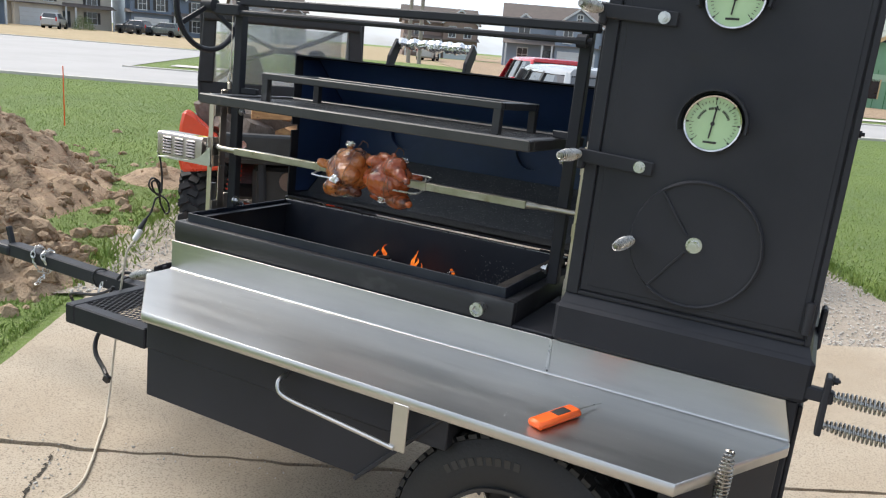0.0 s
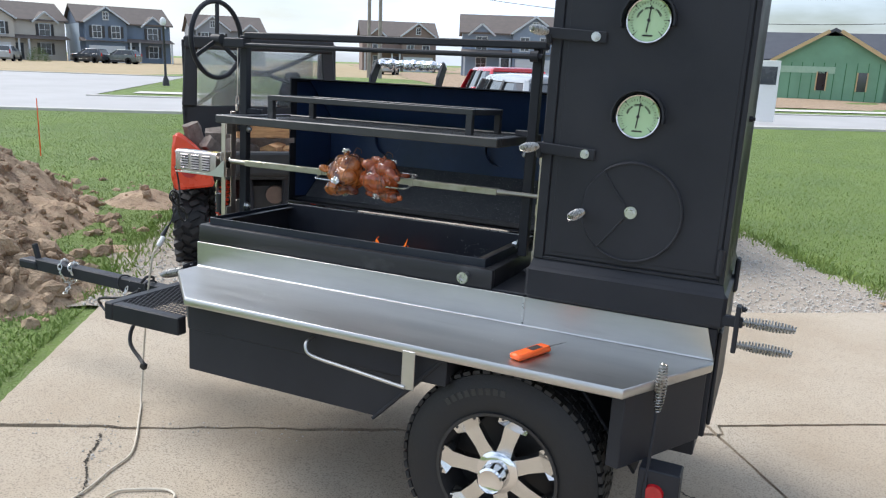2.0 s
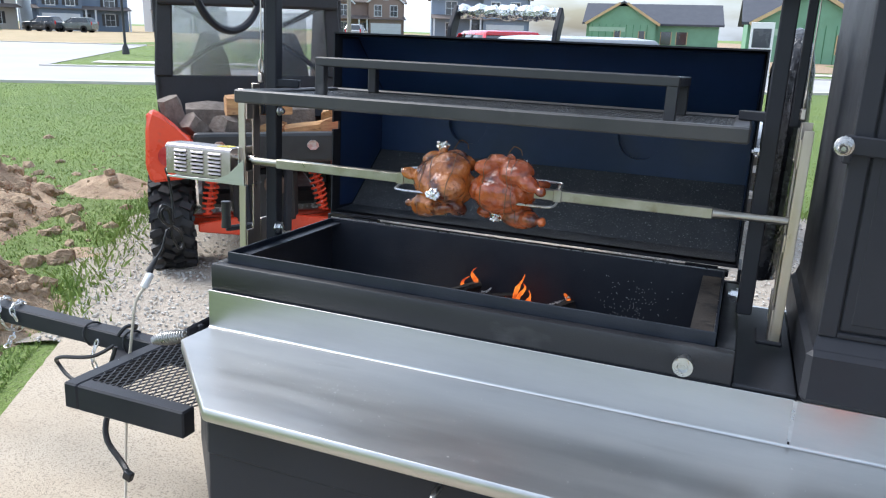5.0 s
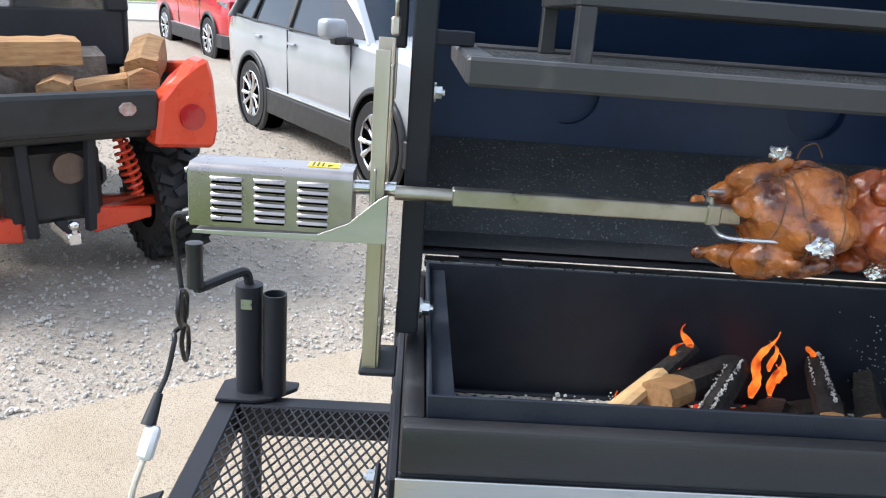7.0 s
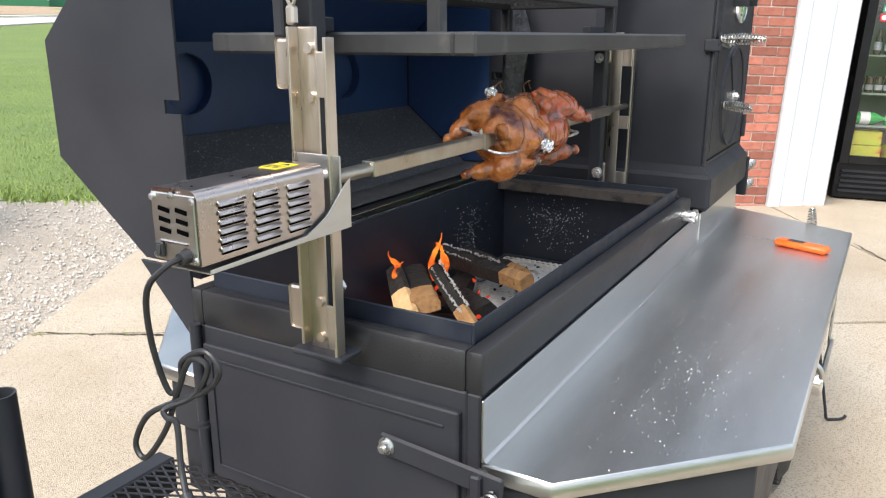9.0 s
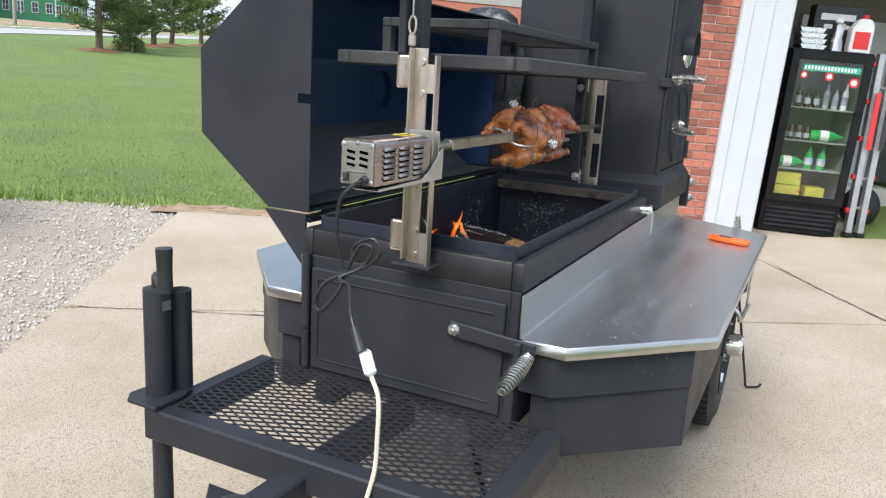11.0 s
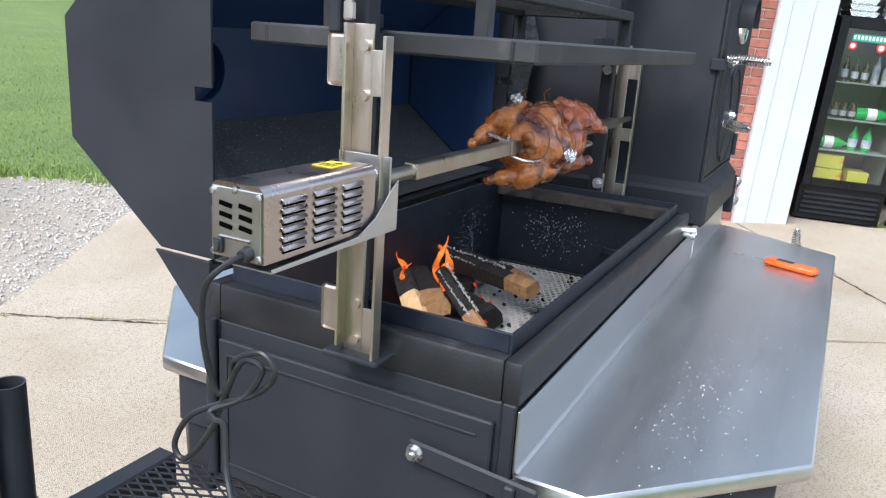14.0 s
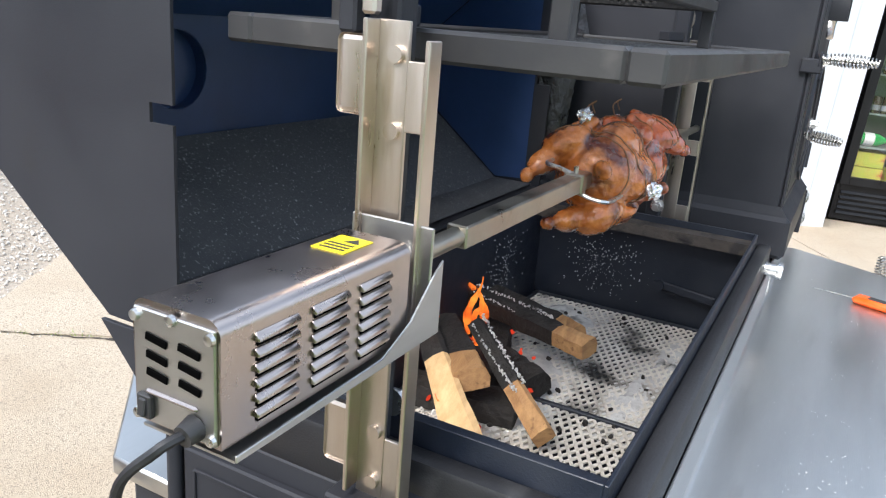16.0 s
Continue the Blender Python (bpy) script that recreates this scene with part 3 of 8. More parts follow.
bx(bm, 1.20, 1.245, -0.418, -0.411, 0.585, 0.715, 0.002)
part("bar_hanger", bm, STEEL, trailer)

# rolled top frame round the fire box
bm = B()
for x0, x1, y0, y1 in ((0, 1.335, 0, 0.032), (0, 1.335, 0.595, 0.625), (0, 0.032, 0.03, 0.597), (1.293, 1.335, 0.03, 0.597)):
    bx(bm, x0, x1, y0, y1, 0.843, 0.916, 0.008, 2)
part("top_frame", bm, DUSTYBLACK, trailer, "rolled black frame round the fire box", smooth=True)
# fire box liner
bm = B()
for x0, x1, y0, y1 in ((0.033, 1.292, 0.0325, 0.038), (0.033, 1.292, 0.588, 0.594), (0.033, 0.039, 0.038, 0.588), (1.286, 1.292, 0.038, 0.588)):
    bx(bm, x0, x1, y0, y1, 0.62, 0.945, 0.001)
bx(bm, 0.035, 1.290, 0.035, 0.592, 0.608, 0.62)
part("fire_box", bm, SOOT, trailer, "open soot-black steel fire box")
bm = B()
bx(bm, 0.0395, 0.070, 0.04, 0.586, 0.925, 0.931)
part("inner_ledge", bm, SOOT, trailer, "sooty inner ledge")
bm = B()
prism(bm, [(1.235, 0.900), (1.240, 0.900), (1.240, 0.922), (1.285, 0.922), (1.285, 0.928), (1.235, 0.928)], "y", 0.04, 0.586)
part("inner_ledge", bm, RUSTY, trailer, "rusty ash-dusted ledge")
rng = random.Random(9)
bm = B()
for k in range(420):
    c = rng.choice((0, 0, 1))
    if c:
        p = (rng.gauss(1.05, 0.05), 0.5872, rng.gauss(0.80, 0.045))
    else:
        p = (1.2855, rng.gauss(0.40, 0.055), rng.gauss(0.80, 0.045))
    if p[1] < 0.587 and p[0] < 1.286 and 0.70 < p[2] < 0.90:
        obx(bm, p, (0.0012, 0.0012, 0.0012) if rng.random() < 0.7 else (0.003, 0.002, 0.003), (rng.uniform(0, 90), rng.uniform(0, 90), 0))
    elif c and 0.70 < p[2] < 0.90:
        obx(bm, p, (0.002, 0.001, 0.002), (0, rng.uniform(0, 90), 0))
part("splatter", bm, ASH, trailer, "pale splashes of ash and fat on the fire box wall", kind="stuff")
bm = B()
bar(bm, (1.262, 0.10, 0.76), (1.262, 0.24, 0.775), 0.01, 0.02, 0.002)
cyl(bm, (1.262, 0.24, 0.775), (1.245, 0.24, 0.775), 0.014, seg=10)
part("grate_hook", bm, SOOT, trailer)
# drain plug
bm = B()
cyl(bm, (1.235, 0.0, 0.881), (1.235, -0.030, 0.881), 0.016, seg=20)
lathe(bm, [(0.010, 0.0), (0.021, 0.0), (0.021, 0.012), (0.012, 0.012), (0.010, 0.002)], pose(1.235, -0.028, 0.881, 90), 20)
part("drain_plug", bm, ZINC, trailer, "zinc pipe plug", smooth=True)

# hand-raised cooking grate with an upper rack
bm = B()
for x0, x1, y0, y1 in ((0.05, 1.30, 0.045, 0.083), (0.05, 1.30, 0.530, 0.568), (0.05, 0.088, 0.083, 0.530), (1.262, 1.30, 0.083, 0.530)):
    bx(bm, x0, x1, y0, y1, 1.344, 1.378, 0.004)
grate = part("cooking_grate", bm, BLACK_FLAT, trailer, "black angle-framed cooking grate on lifting posts")
bm = B()
expanded(bm, 0.088, 1.262, 0.083, 0.530, 1.366, 0.034, 0.020, 0.0035, 0.004)
part("grate_mesh", bm, GREASE, grate, "expanded-metal cooking surface")
for x in (0.215, 1.125):
    for y in (0.207, 0.515):
        bm = B()
        bx(bm, x - 0.013, x + 0.013, y - 0.013, y + 0.013, 1.370, 1.448, 0.002)
        part("rack_leg", bm, BLACK_FLAT, grate)
bm = B()
for x0, x1, y0, y1 in ((0.20, 1.14, 0.194, 0.220), (0.20, 1.14, 0.502, 0.528), (0.20, 0.226, 0.220, 0.502), (1.114, 1.14, 0.220, 0.502)):
    bx(bm, x0, x1, y0, y1, 1.446, 1.470, 0.003)
rack_top = part("upper_rack", bm, BLACK_FLAT, trailer, "small raised warming rack")
bm = B()
expanded(bm, 0.226, 1.114, 0.220, 0.502, 1.460, 0.030, 0.018, 0.003, 0.003)
part("rack_mesh", bm, BLACK_FLAT, rack_top)

# lifting posts, channels and hand wheel
for side, x in ((-1, 0.000), (1, 1.345)):
    bm = B()
    bx(bm, x - 0.018, x + 0.018, 0.285, 0.320, 0.92, 1.715, 0.003)
    part("lifting_post", bm, BLACK, trailer, "square black post")
    bm = B()
    gx = -0.036 if side < 0 else 1.392
    bx(bm, gx - 0.010, gx + 0.010, 0.316, 0.336, 1.37, 1.715, 0.003)
    part("guide_bar", bm, BLACK, trailer)
    # slotted channel
    cx = -0.043 if side < 0 else 1.405
    bm = B()
    o = -1 if side < 0 else 1
    z0, z1 = 0.885, 1.385
    bx(bm, cx - 0.0025, cx + 0.0025, 0.256, 0.290, z0, z1, 0.001)
    channel = part("slotted_channel", bm, CHANNEL, trailer, "heat-tinted stainless spit channel")
    for ya, yb, za, zb in ((0.222, 0.227, z0, z1 - 0.015), (0.288, 0.293, z0 + 0.01, z1)):
        bm = B()
        bx(bm, cx + o * 0.002, cx + o * 0.024, ya, yb, za, zb, 0.001)
        part("flange", bm, CHANNEL, channel)
    for za, zb in ((z0, z0 + 0.075), (z1 - 0.10, z1 - 0.035), (1.095, 1.135)):
        bm = B()
        bx(bm, cx - 0.0025, cx + 0.0025, 0.226, 0.2565, za, zb, 0.001)
        part("slot_bridge", bm, CHANNEL, channel)
    for z in (0.955, 1.34):
        bm = B()
        bx(bm, cx - o * 0.004, cx + o * 0.002, 0.29, 0.335, z - 0.045, z + 0.03, 0.006, 2)
        part("mounting_tab", bm, CHANNEL, channel)
    for z in (0.905, 0.965, 1.285, 1.355):
        bm = B()
        cyl(bm, (cx, 0.268, z), (cx + o * 0.008, 0.268, z), 0.008, seg=12)
        part("rivet", bm, CHANNEL, channel, smooth=True)
    bm = B()
    bx(bm, cx - 0.028, cx + 0.030, 0.212, 0.315, 0.876, 0.886, 0.003)
    part("channel_foot", bm, BLACK, trailer, "chipped black foot plate")
    bm = B()
    bar(bm, (x, 0.302, 1.390), (x - side * 0.07, 0.33, 1.390), 0.030, 0.022, 0.002)
    part("grate_bracket", bm, BLACK, trailer)
    # lifting cable with thimble
    bm = B()
    cyl(bm, (cx, 0.300, 1.45), (cx, 0.300, 1.70), 0.0018, seg=6)
    tube(bm, [(cx, 0.300 + 0.009 * math.cos(a), 1.435 + 0.02 * math.sin(a)) for a in [k * math.pi / 6 for k in range(12)]], 0.0028, 6, closed=True)
    bx(bm, cx - 0.007, cx + 0.007, 0.292, 0.308, 1.388, 1.415, 0.003)
    part("lifting_cable", bm, CHANNEL, trailer, "steel cable with a spring hook")
    bm = B()
    bolt(bm, (x - side * 0.019, 0.302, 1.31), (-side, 0, 0), 0.010, 0.012)
    part("post_bolt", bm, ZINC, trailer)
    bm = B()
    bolt(bm, (x - side * 0.019, 0.29, 0.965), (-side, 0, 0), 0.012, 0.016)
    part("post_bolt", bm, ZINC, trailer)
bm = B()
bx(bm, 0.02, 1.385, 0.262, 0.300, 1.70, 1.728, 0.004)
part("top_bar", bm, BLACK, trailer)
bm = B()
cyl(bm, (-0.10, 0.25, 1.672), (1.375, 0.25, 1.672), 0.010, seg=10)
cyl(bm, (1.33, 0.25, 1.672), (1.36, 0.25, 1.672), 0.020, seg=12)
part("winding_shaft", bm, BLACK, trailer)
bm = B()
wc = Vector((-0.115, 0.25, 1.690))
tube(bm, [wc + Vector((0, 0.162 * math.cos(a), 0.162 * math.sin(a))) for a in [k * math.pi / 20 for k in range(40)]], 0.011, 8, closed=True)
for k in range(3):
    a = math.pi / 2 + k * 2 * math.pi / 3
    bar(bm, wc, wc + Vector((0, 0.158 * math.cos(a), 0.158 * math.sin(a))), 0.010, 0.018, 0.002)
cyl(bm, wc - Vector((0.02, 0, 0)), wc + Vector((0.03, 0, 0)), 0.026, seg=16)
part("hand_wheel", bm, BLACK, trailer, "black three-spoke hand wheel", smooth=True)
bm = B()
bx(bm, -0.07, 0.04, 0.235, 0.27, 1.66, 1.70, 0.004)
part("shaft_bearing", bm, BLACK, trailer)

# open hood
HX0, HX1 = 0.018, 1.318
prof = [(0.62, 1.55), (0.775, 1.55), (0.99, 1.365), (0.99, 1.135), (0.755, 0.953), (0.62, 0.953)]
inner = [(0.62, 1.545), (0.773, 1.545), (0.985, 1.362), (0.985, 1.138), (0.753, 0.958), (0.62, 0.958)]
hood = None
for k in (1, 0, 3, 4):
    bm = B()
    a, b, c, d = prof[k], prof[k + 1], inner[k + 1], inner[k]
    vs = [[bm.verts.new((x, *p)) for p in (a, b, c, d)] for x in (HX0, HX1)]
    for i in range(4):
        bm.faces.new((vs[0][i], vs[0][(i + 1) % 4], vs[1][(i + 1) % 4], vs[1][i]))
    bm.faces.new(vs[0]), bm.faces.new(vs[1])
    if hood:
        part("hood_panel", bm, BLACK, hood)
    else:
        hood = part("hood", bm, BLACK, trailer, "open black hood with an eight-sided profile")
bm = B()
for yy in (0.985, 0.99):
    panel_with_holes(bm, HX0, HX1, 1.136, 1.364, [(0.36, 1.262, 0.072), (0.97, 1.262, 0.072)], lambda w, h, yy=yy: (w, yy, h))
part("hood_back", bm, HOODIN, hood, "back panel with two flue holes")
for x in (0.36, 0.97):
    bm = B()
    lathe(bm, [(0.073, -0.006), (0.073, 0.022), (0.0, 0.022)], pose(x, 0.99, 1.262, -90), 24)
    part("flue_damper", bm, HOODIN, hood, "dark blue closed flue damper", smooth=True)
    bm = B()
    lathe(bm, [(0.080, 0.0), (0.080, 0.10), (0.0, 0.105)], pose(x, 0.993, 1.262, -90), 24)
    part("flue_collar", bm, BLACK, hood, smooth=True)
side = [(0.62, 0.953), (0.62, 1.237), (0.66, 1.237), (0.66, 1.262), (0.62, 1.262), (0.62, 1.55), (0.775, 1.55), (0.99, 1.365), (0.99, 1.135), (0.755, 0.953)]
for x0 in (HX0 - 0.005, HX1):
    bm = B()
    prism(bm, side, "x", x0, x0 + 0.005)
    part("hood_side", bm, BLACK, hood, "side plate with a notch for the spit")
# speckled drip plate inside the hood and dark lining
bm = B()
v = [bm.verts.new(p) for p in ((HX0 + 0.006, 0.64, 0.965), (HX1 - 0.006, 0.64, 0.965), (HX1 - 0.006, 0.755, 0.966), (HX0 + 0.006, 0.755, 0.966), (HX1 - 0.006, 0.978, 1.142), (HX0 + 0.006, 0.978, 1.142))]
bm.faces.new((v[0], v[1], v[2], v[3])), bm.faces.new((v[3], v[2], v[4], v[5]))
part("drip_plate", bm, GREASE, hood, "grease-speckled lower plate")
bm = B()
for a, b in (((0.625, 1.540), (0.770, 1.540)), ((0.770, 1.540), (0.978, 1.360))):
    v = [bm.verts.new(p) for p in ((HX0 + 0.006, *a), (HX1 - 0.006, *a), (HX1 - 0.006, *b), (HX0 + 0.006, *b))]
    bm.faces.new(v)
for x in (HX0 + 0.004, HX1 - 0.004):
    v = [bm.verts.new((x, *p)) for p in ((0.665, 0.975), (0.665, 1.53), (0.772, 1.535), (0.975, 1.36), (0.975, 1.145), (0.755, 0.97))]
    bm.faces.new(v)
part("hood_lining", bm, HOODIN, hood)
for x in (0.002, 1.325):
    bm = B()
    prism(bm, [(0.622, 0.80), (0.622, 0.950), (0.76, 0.950)], "x", x, x + 0.008, 0.001)
    part("hood_stop", bm, BLACK, trailer, "black triangular hood stop")
# hinge line with a bright strip for the light showing through the gap
bm = B()
bx(bm, 0.03, 1.30, 0.5945, 0.5968, 0.945, 0.9472)
part("hinge_lip", bm, ZINC, trailer, "bright strip standing in for light through the hinge gap")
# added strip that blocks most of the light through the hinge gap
bm = B()
bx(bm, 0.03, 1.30, 0.626, 0.662, 0.922, 0.9375, 0.002)
part("hinge_flap", bm, BLACK, trailer, "black strip added to narrow the bright gap at the hood hinge")
bm = B()
cyl(bm, (0.10, 0.632, 0.935), (0.19, 0.632, 0.935), 0.014, seg=12)
part("hood_hinge", bm, BLACK, trailer, smooth=True)
bm = B()
cyl(bm, (1.18, 0.632, 0.935), (1.27, 0.632, 0.935), 0.014, seg=12)
part("hood_hinge", bm, BLACK, trailer, smooth=True)
# foil-wrapped hood handle
for x in (0.325, 0.685):
    bm = B()
    prism(bm, [(0.83, 1.49), (0.87, 1.46), (0.885, 1.56), (0.935, 1.635), (0.90, 1.665), (0.845, 1.59)], "x", x - 0.008, x + 0.008, 0.003)
    part("handle_bracket", bm, BLACK, hood)
bm = B()
rng = random.Random(4)
tube(bm, [(0.325 + k * 0.012, 0.915 + rng.uniform(-0.004, 0.004), 1.645 + rng.uniform(-0.004, 0.004)) for k in range(31)], [rng.uniform(0.017, 0.027) for k in range(31)], 9)
part("foil_wrapped_handle", bm, FOIL, hood, "handle wrapped in crumpled foil")

# smoker cabinet
CX0, CX1, CY0, CY1 = 1.478, 2.102, 0.010, 0.635
bm = B()
prism(bm, [(1.462, -0.026), (2.122, -0.026), (2.122, 0.665), (1.462, 0.665)], "z", 0.846, 0.960, 0.012)
a = [(1.473, -0.015), (2.111, -0.015), (2.111, 0.654), (1.473, 0.654)]
b = [(CX0, CY0 - 0.004), (CX1, CY0 - 0.004), (CX1, CY1), (CX0, CY1)]
va, vb = [bm.verts.new((*p, 0.960)) for p in a], [bm.verts.new((*p, 0.985)) for p in b]
for k in range(4):
    bm.faces.new((va[k], va[(k + 1) % 4], vb[(k + 1) % 4], vb[k]))
bm.faces.new(vb)
cabinet = part("smoker_cabinet", bm, BLACK, trailer, "tall black smoker cabinet")
bm = B()
bx(bm, CX0, CX1, CY0, CY1, 0.98, 2.18, 0.005)
part("cabinet_shell", bm, BLACK, cabinet)
for x0, x1, z0, z1 in ((1.478, 1.512, 0.985, 2.12), (2.088, 2.102, 0.985, 2.12), (1.512, 2.088, 0.985, 0.996), (1.512, 2.088, 2.1, 2.12)):
    bm = B()
    bx(bm, x0, x1, CY0 - 0.009, CY0 - 0.001, z0, z1, 0.002)
    part("door_casing", bm, BLACK, cabinet)
bm = B()
bx(bm, 1.516, 2.084, CY0 - 0.008, CY0 - 0.001, 1.000, 2.096, 0.003)
bx(bm, 1.534, 2.070, CY0 - 0.0095, CY0 - 0.007, 1.016, 2.08, 0.001)
door = part("cabinet_door", bm, BLACK, cabinet, "black smoker door")
for z in (1.055, 2.03):
    bm = B()
    cyl(bm, (2.085, CY0 - 0.014, z - 0.04), (2.085, CY0 - 0.014, z + 0.04), 0.010, seg=12)
    part("door_hinge", bm, BLACK, cabinet, smooth=True)
DY = CY0 - 0.0095
for z in (1.353, 1.724):
    bm = B()
    bar(bm, (1.460, DY - 0.014, z + 0.012), (1.660, DY - 0.010, z), 0.008, 0.036, 0.003)
    bx(bm, 1.462, 1.480, DY - 0.02, DY + 0.03, z - 0.024, z + 0.012, 0.004)
    latch = part("door_latch", bm, BLACK, cabinet, "flat black latch bar")
    bm = B()
    bolt(bm, (1.626, DY - 0.014, z + 0.002), (0, -1, 0), 0.0105, 0.013)
    part("latch_bolt", bm, ZINC, cabinet)
    bm = B()
    spring(bm, (1.464, DY - 0.018, z + 0.014), (1.450, DY - 0.140, z + 0.012), 0.015, 0.003, 15)
    part("spring_handle", bm, SPRINGWIRE, cabinet, "coiled spring handle", smooth=True)
# damper
bm = B()
lathe(bm, [(0.0, 0.008), (0.160, 0.008), (0.165, 0.0)], pose(1.793, DY, 1.180, 90), 48)
part("damper_plate", bm, BLACK, cabinet, "round black damper plate", smooth=True)
bm = B()
def disc_rim(a0, a1, r, rr):
    return [(1.793 + r * math.cos(radians(a0 + (a1 - a0) * k / 24)), DY - 0.010, 1.180 + r * math.sin(radians(a0 + (a1 - a0) * k / 24))) for k in range(25)]
tube(bm, disc_rim(128, -128, 0.160, 0), 0.004, 6)
for sgn in (1, -1):
    bar(bm, (1.793 - 0.16 * math.cos(radians(52)), DY - 0.010, 1.180 + sgn * 0.16 * math.sin(radians(52))), (1.793 - 0.02, DY - 0.010, 1.180 + sgn * 0.02), 0.006, 0.006, 0.001)
part("damper_rib", bm, BLACK, cabinet)
bm = B()
bolt(bm, (1.793, DY - 0.008, 1.180), (0, -1, 0), 0.014, 0.016)
part("damper_bolt", bm, ZINC, cabinet)
bm = B()
spring(bm, (1.637, DY - 0.006, 1.165), (1.617, DY - 0.100, 1.155), 0.015, 0.003, 13)
part("damper_handle", bm, SPRINGWIRE, cabinet, "coiled spring handle", smooth=True)
# dials
def dial(z):
    m = pose(1.784, DY, z, 90)
    bm = B()
    lathe(bm, [(0.0, 0.010), (0.066, 0.010)], m, 40)
    g = part("dial_gauge", bm, DIAL, cabinet, "pale green dial thermometer", smooth=True)
    bm = B()
    lathe(bm, [(0.064, 0.0), (0.064, 0.016), (0.068, 0.018), (0.071, 0.014), (0.071, 0.0)], m, 40)
    part("bezel", bm, SHINY, g, smooth=True)
    bm = B()
    def mark(a, r0, r1, w):
        d = Vector((math.sin(radians(a)), 0, math.cos(radians(a))))
        c = Vector((1.784, DY - 0.0115, z))
        bar(bm, c + d * r0, c + d * r1, 0.0006, w, roll=0)
    for k in range(31):
        mark(-135 + 9 * k, 0.050 if k % 5 else 0.046, 0.056, 0.0012)
    for k in range(7):
        mark(-135 + 45 * k, 0.0575, 0.0635, 0.004)
    for a0 in (-75, -22, 31):
        for k in range(8):
            mark(a0 + k * 5.4, 0.034, 0.040, 0.0022)
    bx(bm, 1.784 - 0.016, 1.784 + 0.016, DY - 0.0118, DY - 0.0110, z - 0.048, z - 0.043)
    part("dial_marks", bm, INK, g)
    bm = B()
    c = Vector((1.784, DY - 0.0135, z))
    bar(bm, c + Vector((-0.004, 0, -0.036)), c + Vector((0.004, 0, 0.044)), 0.001, 0.0035)
    cyl(bm, c + Vector((0, 0.001, 0)), c - Vector((0, 0.002, 0)), 0.005, seg=12)
    part("needle", bm, INK, g)
    bm = B()
    cs = [(math.cos(radians(a)), math.sin(radians(a))) for a in range(-12, 201, 8)]
    rows = [[bm.verts.new((1.784 + r * ca, yy, z + r * sa)) for ca, sa in cs] for r, yy in ((0.078, DY), (0.078, DY - 0.045), (0.084, DY - 0.045), (0.084, DY))]
    for p, q in zip(rows, rows[1:]):
        for k in range(len(cs) - 1):
            bm.faces.new((p[k], p[k + 1], q[k + 1], q[k]))
    bm.faces.new([r[0] for r in rows]), bm.faces.new([r[-1] for r in rows])
    part("visor", bm, BLACK, g, "black visor over the dial", smooth=True)
dial(1.486), dial(1.779)
# right-hand side: handles of the fire door and cabinet side door
bm = B()
bx(bm, 2.105, 2.118, 0.04, 0.60, 0.50, 0.82, 0.004)
bx(bm, 2.092, 2.102, 0.10, 0.60, 1.02, 2.06, 0.003)
part("end_door", bm, BLACK, trailer)
bm = B()
bx(bm, 2.085, 2.175, -0.022, 0.004, 0.862, 0.895, 0.004)
bx(bm, 2.150, 2.165, -0.03, 0.02, 0.78, 0.93, 0.003)
part("handle_plate", bm, BLACK, trailer)
for z in (0.882, 0.806):
    bm = B()
    spring(bm, (2.165, -0.010, z), (2.325, -0.022, z + 0.003), 0.017, 0.0035, 17)
    part("fire_door_handle", bm, SPRINGWIRE, trailer, "coiled spring handle", smooth=True)
bm = B()
bolt(bm, (2.166, -0.005, 0.92), (1, 0, 0), 0.009, 0.012)
part("plate_bolt", bm, BLACK, trailer)
bm = B()
bolt(bm, (2.093, 0.20, 1.50), (1, 0, 0), 0.010, 0.02)
part("shell_bolt", bm, BLACK, trailer)
bm = B()
bx(bm, 2.118, 2.135, 0.30, 0.36, 0.90, 1.02, 0.006)
part("side_latch", bm, BLACK, trailer)
# tail light on its bracket
bm = B()
bx(bm, 1.955, 2.075, -0.33, -0.245, 0.335, 0.475, 0.004)
part("light_bracket", bm, BLACK, trailer)
for y in (-0.333,):
    bm = B()
    lathe(bm, [(0.0, 0.012), (0.026, 0.010), (0.030, 0.0)], pose(2.005, y + 0.002, 0.405, 90), 20)
    part("side_marker", bm, REDLENS, trailer, "round red side marker", smooth=True)
bm = B()
bx(bm, 1.90, 2.08, 0.0, 0.62, 0.40, 0.47, 0.004)
bx(bm, 0.0, 2.05, 0.05, 0.11, 0.43, 0.50, 0.004)
bx(bm, 0.0, 2.05, 0.52, 0.58, 0.43, 0.50, 0.004)
part("chassis", bm, BLACK, trailer, "black chassis rails")
bm = B()
cyl(bm, (1.52, -0.30, 0.34), (1.52, 0.925, 0.34), 0.035, seg=14)
part("axle", bm, BLACK, trailer)

